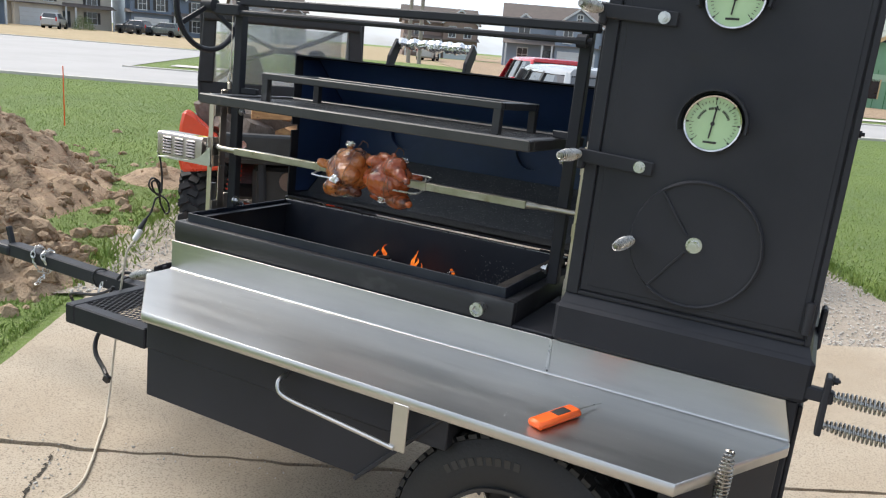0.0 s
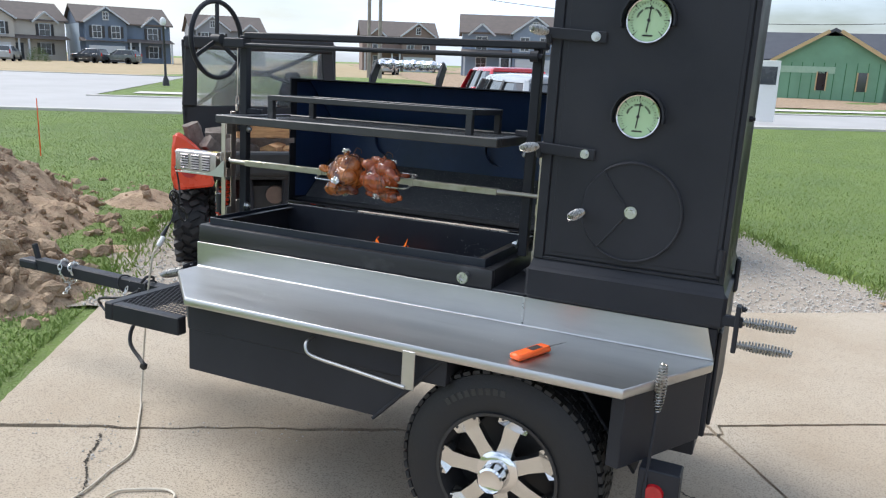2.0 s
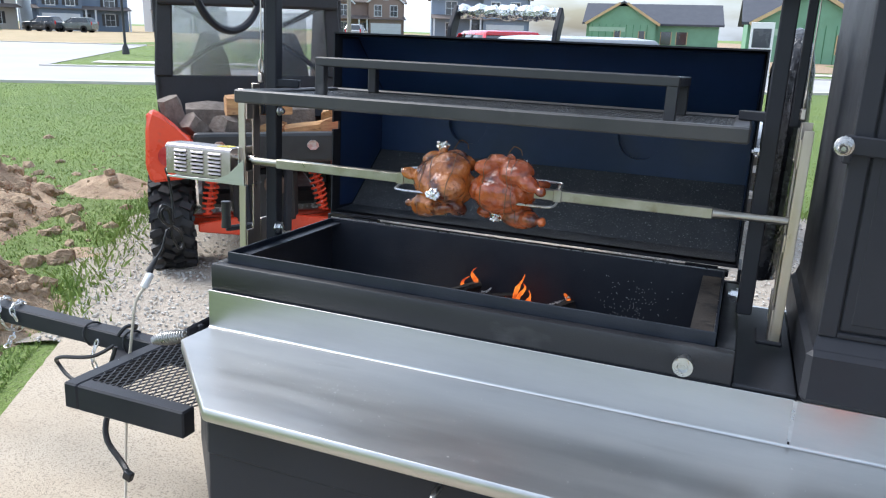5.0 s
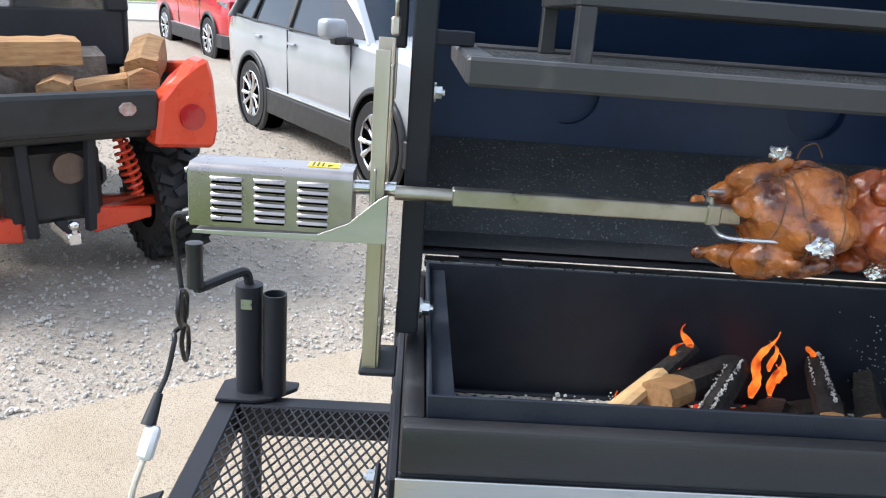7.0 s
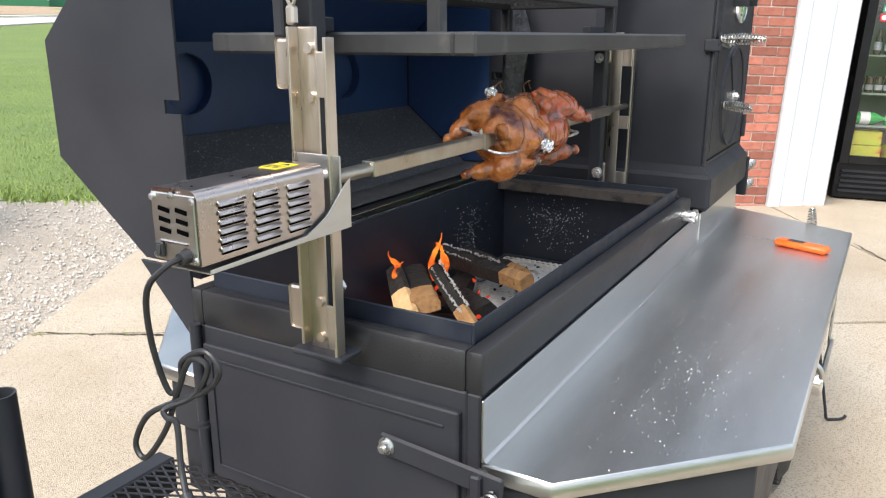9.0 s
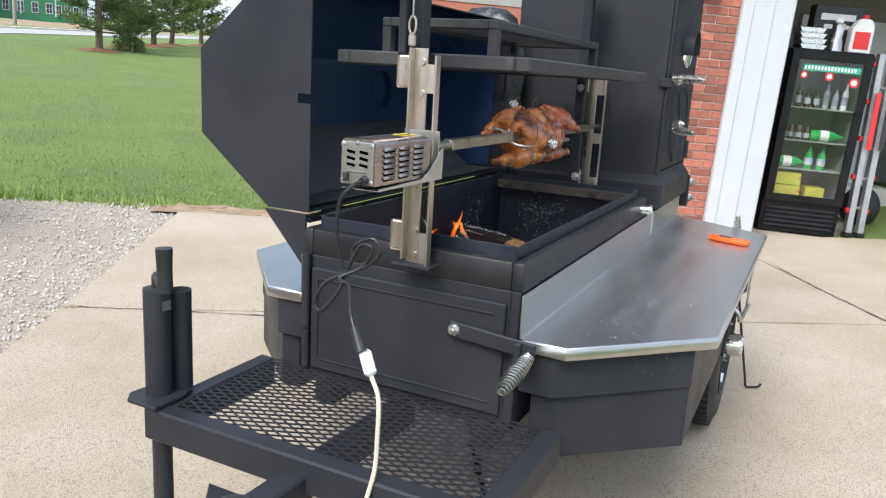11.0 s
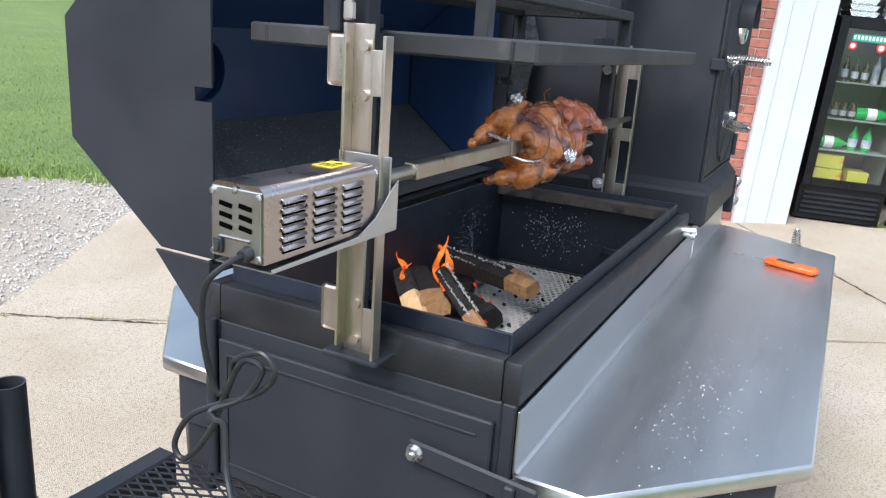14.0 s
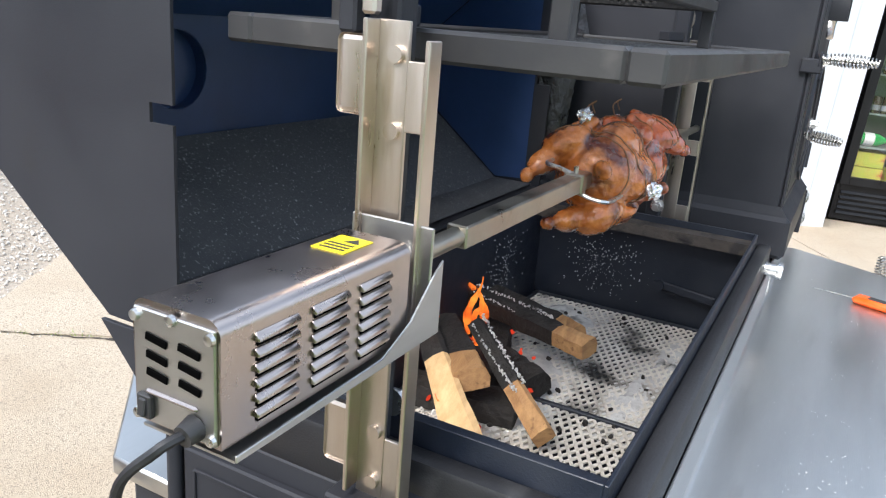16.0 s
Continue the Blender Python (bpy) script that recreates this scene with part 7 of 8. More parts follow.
def car(name, label, category, paint, at, yaw, fancy=True, size=1.0, group=""):
    ob = thing(name, at, label, category, group, base=I4, yaw=yaw)
    ob.scale = (size, size, size)
    st = [(2.32, 0.62, 0.42, 0.70, 0.86, 0.03), (2.28, 0.76, 0.32, 0.74, 0.94, 0.04), (2.20, 0.83, 0.28, 0.77, 0.985, 0.05), (2.05, 0.885, 0.26, 0.80, 1.02, 0.06), (1.85, 0.912, 0.25, 0.82, 1.05, 0.07), (1.40, 0.925, 0.24, 0.85, 1.09, 0.07), (0.95, 0.925, 0.24, 0.86, 1.12, 0.05), (0.0, 0.925, 0.24, 0.87, 1.12, 0.0), (-1.2, 0.925, 0.24, 0.90, 1.14, 0.0), (-1.9, 0.905, 0.26, 0.92, 1.16, 0.0), (-2.18, 0.86, 0.34, 0.92, 1.13, 0.0), (-2.28, 0.78, 0.44, 0.86, 1.05, 0.0)]
    bm = ring_loft(B(), [car_ring(*s) for s in st])
    skin = BVHTree.FromBMesh(bm)
    part("body", bm, paint, ob, smooth=True)
    base = [(0.80, 1.02), (0.885, 0.45), (0.885, -1.75), (0.80, -2.16)]
    top = [(0.56, 0.22), (0.66, -0.05), (0.66, -1.62), (0.58, -1.80)]
    ring = lambda pl, z: [(x, y, z) for x, y in pl] + [(-x, y, z) for x, y in reversed(pl)]
    bm = ring_loft(B(), [ring(base, 1.09), ring(top, 1.64)])
    part("glazing", bm, DARKGLASS, ob, "dark tinted glazing")
    tp = [(x * 1.05, y + (0.05 if y > 0 else -0.02)) for x, y in top]
    bm = ring_loft(B(), [ring(tp, 1.61), ring([(x * 0.98, y) for x, y in tp], 1.645), ring([(x * 0.90, y * 0.97 - 0.02) for x, y in tp], 1.685), ring([(x * 0.55, y * 0.85 - 0.08) for x, y in tp], 1.71)])
    part("roof", bm, paint, ob, smooth=True)
    for s in (1, -1):
        for a, b, w, m in (((s * 0.83, 1.05, 1.09), (s * 0.585, 0.22, 1.635), 0.075, paint), ((s * 0.897, -0.45, 1.10), (s * 0.675, -0.50, 1.63), 0.07, PLASTIC), ((s * 0.894, -1.38, 1.11), (s * 0.671, -1.30, 1.63), 0.06, PLASTIC), ((s * 0.84, -2.02, 1.11), (s * 0.63, -1.72, 1.63), 0.26, paint)):
            bm = B()
            bar(bm, a, b, w, 0.030, 0.010)
            part("pillar", bm, m, ob)
        bm = B()
        tube(bm, [(s * 0.900, 0.93, 1.085), (s * 0.905, 0.0, 1.100), (s * 0.905, -1.2, 1.115), (s * 0.880, -1.85, 1.135)], 0.011, 6)
        part("window_strip", bm, PLASTIC, ob, "black strip under the side windows", smooth=True)
        for y in (1.33, -1.33):
            bm = B()
            cyl(bm, (s * 0.70, y, 0.37), (s * 0.929, y, 0.37), 0.400, seg=32)
            part("wheel_well", bm, SHADE_BLACK, ob, "black disc for the shade in the wheel well")
            bm = B()
            lathe(bm, [(0.385, 0.0), (0.385, 0.030), (0.392, 0.036), (0.424, 0.030), (0.436, 0.020), (0.440, 0.0)], pose(s * 0.915, y, 0.37, 0, s * 90), 40)
            part("wheel_arch", bm, PLASTIC, ob, "black wheel arch")
            car_wheel(ob, s * 0.835, y, 0.355, fancy)
        bm = B()
        bx(bm, s * 0.86, s * 0.936, -0.95, 0.95, 0.22, 0.46, 0.02, 2)
        part("sill", bm, PLASTIC, ob, "black sill cladding")
        bm = B()
        prism(bm, [(s * 0.80, 1.74), (s * 0.938, 1.74), (s * 0.925, 2.00), (s * 0.872, 2.19), (s * 0.80, 2.25)], "z", 0.25, 0.47, 0.012)
        part("bumper_cladding", bm, PLASTIC, ob, "black bumper corner cladding")
        bm = B()
        bx(bm, s * 0.90, s * 0.940, -0.93, 0.93, 0.465, 0.482, 0.003)
        part("sill_strip", bm, CHROME, ob)
        bm = B()
        obx(bm, (s * 1.03, 0.74, 1.20), (0.23, 0.16, 0.16), (0, 0, s * 12), 0.045, 3)
        part("mirror", bm, paint, ob, smooth=True)
        bm = B()
        obx(bm, (s * 0.95, 0.76, 1.105), (0.18, 0.10, 0.06), (0, 0, 0), 0.01)
        part("mirror_foot", bm, PLASTIC, ob)
        for y in (-0.30, -1.15):
            bm = B()
            obx(bm, (s * 0.935, y, 0.97), (0.03, 0.18, 0.03), (0, 0, 0), 0.01, 2)
            part("door_handle", bm, paint, ob, smooth=True)
        for y in (0.86, -0.42):
            bm = B()
            bx(bm, s * 0.915, s * 0.9265, y - 0.0025, y + 0.0025, 0.49, 1.09)
            part("door_gap", bm, PLASTIC, ob)
        bm = B()
        rows = body_patch(skin, s, 14, 66, lambda a: 0.972 - 0.175 * a ** 0.8, lambda a: 0.995 - 0.05 * a - 0.02 * a * a, 0.010)
        patch_mesh(bm, rows)
        lower = [row[1] + Vector((0, 0, -0.008)) for row in rows]
        part("headlight", bm, mat("headlight_lens", (0.06, 0.064, 0.07), (0.20, 0.21, 0.22), rough=0.12, scale=9, coat=0.8), ob, "clear headlight", smooth=True)
        bm = B()
        obx(bm, (s * 0.896, 1.80, 0.985), (0.03, 0.07, 0.03), (0, 0, s * 20), 0.008)
        part("turn_signal", bm, mat("amber_lens", (0.75, 0.25, 0.02), (0.8, 0.3, 0.03), rough=0.2), ob, "amber turn signal")
        bm = B()
        fog = body_patch(skin, s, 43, 66, lambda a: 0.49 + 0.09 * max(0, a - 0.6), lambda a: 0.665, 0.012)
        patch_mesh(bm, fog)
        part("fog_light_panel", bm, PLASTIC, ob, "black fog light surround", smooth=True)
        for z in (0.54, 0.575, 0.61):
            bm = B()
            tube(bm, [row[1] for row in body_patch(skin, s, 46, 63, lambda a: z, lambda a: z + 0.02, 0.018)], 0.006, 6)
            part("fog_slat", bm, INK, ob, smooth=True)
        bm = B()
        edge = body_patch(skin, s, 41.5, 66, lambda a: 0.478 + 0.20 * max(0, a - 0.62), lambda a: 0.68, 0.016)
        tube(bm, [edge[0][4]] + [row[1] for row in edge], 0.022, 6)
        part("bumper_trim", bm, GALV, ob, "silver bumper trim")
        bm = B()
        tube(bm, [(s * 0.0, 2.345, 0.862), (s * 0.30, 2.335, 0.858), *reversed(lower[5:])], 0.013, 6)
        part("chrome_wing", bm, CHROME, ob)
        bm = B()
        bx(bm, s * 0.70, s * 0.84, -2.29, -2.20, 0.85, 1.25, 0.02, 2)
        part("tail_light", bm, REDLENS, ob)
    bm = B()
    for s in (1, -1):
        patch_mesh(bm, body_patch(skin, s, 57, 89.6, lambda a: 0.73 - 0.07 * a, lambda a: 0.855, 0.014))
    grille = part("grille", bm, PLASTIC, ob, "black grille")
    for z in (0.70, 0.75, 0.80):
        bm = B()
        bx(bm, -0.44, 0.44, 2.333, 2.347, z - 0.008, z + 0.008, 0.003)
        part("grille_bar", bm, INK, grille)
    bm = B()
    obx(bm, (0, 2.350, 0.79), (0.13, 0.014, 0.10), (0, 0, 0), 0.005, 2)
    part("badge", bm, CHROME, grille, "plain chrome badge shape")
    bm = B()
    obx(bm, (0, 2.26, 0.365), (1.55, 0.14, 0.19), (0, 0, 0), 0.04, 2)
    part("lower_bumper", bm, PLASTIC, ob, "black lower bumper")
    return ob


car("parked_suv", "white compact suv parked on the gravel", "car", WHITEPAINT, (-0.404, 6.84, ground_z(-0.404, 6.84) - 0.02), -145.6)
cpos = plan(5.75, 12.3)
car("parked_red_car", "red car parked on the gravel behind the white suv", "car", CARRED, (cpos.x, cpos.y, ground_z(cpos.x, cpos.y) - 0.10), -146.2, size=1.02)

# ---- utility vehicle ----
utv = thing("utility_vehicle", (-1.935, 2.94, ground_z(-1.935, 2.94) - 0.024), "red and black side-by-side utility vehicle with a bed of firewood", "utility vehicle", base=I4, yaw=40.6)


def utv_wheel(x, y):
    s = 1 if x > 0 else -1
    m = pose(x, y, 0.335, 0, 90 * s)
    bm = B()
    lathe(bm, [(0.165, -0.12), (0.29, -0.135), (0.315, -0.11), (0.318, 0.11), (0.29, 0.135), (0.165, 0.12)], m, 36)
    w = part("wheel", bm, RUBBER, utv, "lugged off-road tyre", smooth=True)
    bm = B()
    rows = 18
    for k in range(rows):
        for j, h in enumerate((-0.095, -0.03, 0.035, 0.10)):
            a = 2 * math.pi * (k + 0.5 * (j % 2)) / rows
            c = m @ Vector((0.322 * math.cos(a), 0.322 * math.sin(a), h))
            bmesh.ops.create_cube(bm, size=1, matrix=Matrix.Translation(c) @ m.to_3x3().to_4x4() @ pose(0, 0, 0, 0, 0, math.degrees(a)) @ pose(0, 0, 0, 25 if j % 2 else -25) @ Matrix.Diagonal((0.045, 0.045, 0.075, 1)))
        for sgn in (-1, 1):
            a = 2 * math.pi * (k + 0.25) / rows
            c = m @ Vector((0.285, 0, 0)) * 0 + m @ Vector((0.285 * math.cos(a), 0.285 * math.sin(a), sgn * 0.135))
            bmesh.ops.create_cube(bm, size=1, matrix=Matrix.Translation(c) @ m.to_3x3().to_4x4() @ pose(0, 0, 0, 0, 0, math.degrees(a)) @ Matrix.Diagonal((0.06, 0.035, 0.02, 1)))
    part("tread", bm, RUBBER, w, kind="stuff")
    bm = B()
    lathe(bm, [(0.17, 0.12), (0.15, 0.05), (0.0, 0.04)], m, 24)
    part("rim", bm, PLASTIC, w, smooth=True)


for x in (-0.625, 0.625):
    for y in (0.0, 1.95):
        utv_wheel(x, y)
bm = B()
bx(bm, -0.46, 0.46, -0.44, -0.37, 0.80, 1.00, 0.025, 2)
part("tailgate", bm, PLASTIC, utv, "black bed tailgate")
bm = B()
bx(bm, -0.70, 0.70, -0.37, 0.75, 0.76, 0.82, 0.01)
bx(bm, -0.74, -0.68, -0.37, 0.75, 0.82, 1.02, 0.01)
bx(bm, 0.68, 0.74, -0.37, 0.75, 0.82, 1.02, 0.01)
bx(bm, -0.68, 0.68, 0.70, 0.76, 0.82, 1.10, 0.01)
part("cargo_bed", bm, PLASTIC, utv, "black plastic cargo bed")
for s in (-1, 1):
    bm = B()
    prism(bm, [(s * 0.42, 0.72), (s * 0.725, 0.69), (s * 0.752, 0.80), (s * 0.735, 1.05), (s * 0.705, 1.15), (s * 0.64, 1.12), (s * 0.58, 1.03), (s * 0.46, 0.96)], "y", -0.46, -0.30, 0.02)
    prism(bm, [(-0.32, 0.78), (0.55, 0.82), (0.50, 1.02), (-0.32, 1.12)], "x", s * 0.685, s * 0.735, 0.012)
    fender = part("rear_fender", bm, REDPAINT, utv, "red-orange plastic rear fender")
    bm = B()
    lathe(bm, [(0.066, 0.0), (0.064, 0.014), (0.0, 0.020)], pose(s * 0.61, -0.46, 0.86, 90), 20)
    part("tail_light", bm, REDLENS, fender, "round red tail light", smooth=True)
    bm = B()
    spring(bm, (s * 0.40, -0.22, 0.42), (s * 0.33, -0.20, 0.74), 0.045, 0.012, 9)
    part("shock_absorber", bm, REDPAINT, utv, "red coil-over shock absorber", smooth=True)
    for y, z in ((-0.18, 0.32), (0.15, 0.30)):
        bm = B()
        bar(bm, (s * 0.14, y, z + 0.02), (s * 0.54, y * 0.4, z + 0.03), 0.06, 0.05, 0.01)
        part("control_arm", bm, REDPAINT, utv, "red suspension arm")
    bm = B()
    prism(bm, [(s * 0.16, 0.26), (s * 0.46, 0.30), (s * 0.46, 0.36), (s * 0.16, 0.40)], "y", -0.24, -0.20, 0.008)
    part("arm_guard", bm, REDPAINT, utv)
    bm = B()
    bar(bm, (s * 0.13, -0.30, 0.30), (s * 0.15, -0.34, 0.78), 0.05, 0.04, 0.006)
    part("frame_upright", bm, BLACK, utv)
    bm = B()
    stp = (s * 0.30, -0.4415, 0.915)
    obx(bm, stp, (0.075, 0.002, 0.06), (0, 0, 0), 0.02)
    part("sticker", bm, mat("faded_sticker", (0.6, 0.55, 0.5), (0.45, 0.12, 0.08), rough=0.6, scale=22), utv, "small faded stickers")
bm = B()
bx(bm, -0.22, 0.22, -0.25, 0.6, 0.34, 0.72, 0.03)
bx(bm, -0.45, 0.45, 0.4, 2.4, 0.32, 0.46, 0.03)
part("drivetrain", bm, PLASTIC, utv, "dark engine and frame")
bm = B()
cyl(bm, (0.06, -0.30, 0.62), (0.06, 0.2, 0.62), 0.075, seg=16)
part("muffler", bm, mat("rusty_muffler", (0.16, 0.11, 0.09), (0.24, 0.17, 0.13), rough=0.7, metal=0.6, scale=20), utv, "rusty exhaust muffler", smooth=True)
bm = B()
bx(bm, -0.03, 0.03, -0.50, -0.2, 0.30, 0.36, 0.006)
blob(bm, (0, -0.50, 0.40), (0.026, 0.026, 0.026), sub=2)
cyl(bm, (0, -0.50, 0.36), (0, -0.50, 0.39), 0.014, seg=10)
part("tow_ball", bm, CHROME, utv, "chrome tow ball", smooth=True)
# soft cab
bm = B()
back = [(-0.70, 0.78), (0.70, 0.78), (0.70, 1.02), (-0.70, 1.02)]
prism(bm, [(-0.70, 0.98), (0.70, 0.98), (0.71, 1.30), (-0.71, 1.30)], "y", 0.62, 0.66, 0.012)
prism(bm, [(-0.71, 1.29), (-0.58, 1.29), (-0.55, 1.88), (-0.66, 1.88)], "y", 0.60, 0.66, 0.012)
prism(bm, [(0.71, 1.29), (0.58, 1.29), (0.55, 1.88), (0.66, 1.88)], "y", 0.60, 0.66, 0.012)
bx(bm, -0.66, 0.66, 0.56, 0.66, 1.80, 1.90, 0.02, 2)
cab = part("soft_cab", bm, FABRIC, utv, "black vinyl cab cover")
bm = B()
bx(bm, -0.67, 0.67, 0.56, 2.05, 1.86, 1.915, 0.025, 2)
part("cab_roof", bm, FABRIC, cab, smooth=True)
for s in (-1, 1):
    bm = B()
    prism(bm, [(0.62, 0.60), (0.62, 1.88), (1.9, 1.88), (2.2, 1.2), (2.3, 0.60)], "x", s * 0.66, s * 0.69, 0.006)
    part("cab_side", bm, FABRIC, cab)
bm = B()
bx(bm, -0.60, 0.60, 0.628, 0.632, 1.29, 1.82)
p_ = part("rear_window", bm, CLEARVINYL, cab, "hazy clear vinyl rear window")
p_.visible_shadow = False
bm = B()
bx(bm, -0.62, 0.62, 2.10, 2.104, 1.15, 1.80)
p_ = part("windscreen", bm, CLEARVINYL, cab, "clear windscreen")
p_.visible_shadow = False
for s in (-1, 1):
    bm = B()
    prism(bm, [(s * 0.50, 1.0), (s * 0.10, 1.0), (s * 0.17, 1.42), (s * 0.24, 1.62), (s * 0.36, 1.62), (s * 0.44, 1.42)], "y", 0.80, 0.92, 0.02)
    part("seat_back", bm, mat("grey_seat_vinyl", (0.10, 0.10, 0.10), (0.14, 0.14, 0.14), rough=0.6, scale=8), utv, "grey bucket seat back")
    bm = B()
    tube(bm, smoothed([(s * 0.58, 0.70, 1.30), (s * 0.30, 0.70, 1.50), (s * 0.10, 0.70, 1.58), (s * 0.10, 0.70, 1.62), (s * 0.30, 0.70, 1.70), (s * 0.58, 0.70, 1.84)], 5), 0.020, 8)
    part("roll_cage_brace", bm, BLACK, utv, "curved black roll cage brace", smooth=True)
bm = B()
bx(bm, -0.11, 0.11, 0.69, 0.71, 1.57, 1.63, 0.01)
part("cage_gusset", bm, BLACK, utv)
bm = B()
bx(bm, -0.72, 0.72, 1.35, 2.55, 0.50, 1.05, 0.10, 3)
part("front_body", bm, REDPAINT, utv, "red front bodywork", smooth=True)
bm = B()
bx(bm, -0.05, 0.05, 0.6175, 0.6195, 1.10, 1.125)
part("maker_tag", bm, WHITEPL, cab)


def bed_log(c, size, rot, label, bark=False):
    ob = thing("firewood_log", tuple(c), label, "firewood", "logs in the cargo bed", base=utv.matrix_world)
    rr = random.Random(int(abs(c[0] * 1000)))
    bm = B()
    L, w, h = size
    pts = [(-0.5, -0.4), (0.1, -0.5), (0.5, -0.3), (0.45, 0.3), (0.0, 0.52), (-0.45, 0.35)]
    M = pose(0, 0, 0, *rot)
    rings = []
    for i in range(7):
        t = i / 6 - 0.5
        rings.append([M @ Vector((t * L, p[0] * w * rr.uniform(0.92, 1.08), p[1] * h * rr.uniform(0.92, 1.08))) for p in pts])
    ring_loft(bm, rings)
    part("split_wood", bm, BARK if bark else WOOD, ob)


bed_log((-0.02, -0.10, 1.145), (0.44, 0.16, 0.14), (0, 0, 4), "pale split log lying across the firewood load")
bed_log((-0.56, -0.08, 1.05), (0.30, 0.14, 0.14), (0, 70, 20), "bark-covered log standing in the cargo bed", True)
bed_log((-0.40, -0.20, 0.98), (0.26, 0.13, 0.12), (0, 40, 30), "grey bark log in the cargo bed", True)
bed_log((-0.20, -0.18, 1.00), (0.30, 0.14, 0.13), (10, 15, 50), "weathered split log in the cargo bed", True)
bed_log((0.06, -0.22, 0.98), (0.28, 0.15, 0.13), (0, 0, 70), "brown split log in the cargo bed")
bed_log((0.30, -0.15, 0.98), (0.34, 0.13, 0.10), (0, -6, 10), "pale split log in the cargo bed")
bed_log((0.55, -0.05, 1.10), (0.30, 0.17, 0.15), (0, -18, 60), "brown split log on the bed side")
bed_log((0.48, -0.12, 1.00), (0.30, 0.15, 0.14), (0, 0, 80), "brown split log on the bed side")
bed_log((-0.05, 0.25, 1.00), (0.9, 0.3, 0.26), (0, 0, 0), "thick log at the back of the bed", True)
bm = B()
# wrinkled vinyl-wrapped flue between hood and cabinet
rr = random.Random(5)
prof = [(0.0, 0.93), (0.09, 0.93), (0.105, 1.0), (0.112, 1.1), (0.118, 1.25), (0.120, 1.38), (0.112, 1.50), (0.088, 1.57), (0.05, 1.605), (0.0, 1.615)]
lathe(bm, prof, pose(1.39, 0.74, 0.0), 28)
for v in bm.verts:
    d = Vector((v.co.x - 1.39, v.co.y - 0.74, 0))
    d = d * (1 + 0.22 * noise.noise(Vector((math.atan2(d.y, d.x) * 2.5, v.co.z * 9, 0))))
    v.co.x, v.co.y = 1.39 + d.x * 0.48, 0.74 + d.y * 1.38
part("wrapped_flue", bm, mat("wrinkled_black_wrap", (0.015, 0.015, 0.018), (0.028, 0.028, 0.032), rough=0.28, scale=20, bump=0.8, bscale=38, bdist=0.01), trailer, "black wrinkled wrap round the flue", smooth=True)

# ---- houses, trees and poles in the distance ----
def bearing(az, dist, eye=(2.2, -2.3)):
    x, y = eye[0] + dist * math.sin(radians(az)), eye[1] + dist * math.cos(radians(az))
    return x, y, ground_z(x, y) - 0.04


def window(ob, x, z, w, h, y, shutters=None):
    bm = B()
    for x0, x1, z0, z1 in ((x - w / 2 - 0.10, x - w / 2, z - h / 2, z + h / 2), (x + w / 2, x + w / 2 + 0.10, z - h / 2, z + h / 2), (x - w / 2 - 0.10, x + w / 2 + 0.10, z + h / 2, z + h / 2 + 0.12), (x - w / 2 - 0.12, x + w / 2 + 0.12, z - h / 2 - 0.12, z - h / 2), (x - w / 2, x + w / 2, z - 0.03, z + 0.03), (x - 0.025, x + 0.025, z - h / 2, z + h / 2)):
        bx(bm, x0, x1, y - 0.09, y - 0.005, z0, z1)
    f = part("window", bm, TRIMW, ob, "white framed window")
    bm = B()
    bx(bm, x - w / 2, x + w / 2, y - 0.05, y - 0.02, z - h / 2, z + h / 2)
    part("pane", bm, DARKGLASS, f)
    if shutters:
        for s in (-1, 1):
            bm = B()
            bx(bm, x + s * (w / 2 + 0.30) - 0.18, x + s * (w / 2 + 0.30) + 0.18, y - 0.07, y - 0.005, z - h / 2, z + h / 2)
            part("shutter", bm, PLASTIC, f)


def gable(bm, x0, x1, y0, y1, z0, h, over=0.35):
    """A roof with its ridge along y between x0 and x1."""
    xm = (x0 + x1) / 2
    prism(bm, [(x0 - over, z0 - 0.12), (xm, z0 + h), (x1 + over, z0 - 0.12), (x1 + over, z0 + 0.06), (xm, z0 + h + 0.20), (x0 - over, z0 + 0.06)], "y", y0 - over, y1 + over)


def ridge_roof(bm, x0, x1, y0, y1, z0, h, over=0.4):
    ym = (y0 + y1) / 2
    prism(bm, [(y0 - over, z0 - 0.12), (ym, z0 + h), (y1 + over, z0 - 0.12), (y1 + over, z0 + 0.06), (ym, z0 + h + 0.20), (y0 - over, z0 + 0.06)], "x", x0 - over, x1 + over)


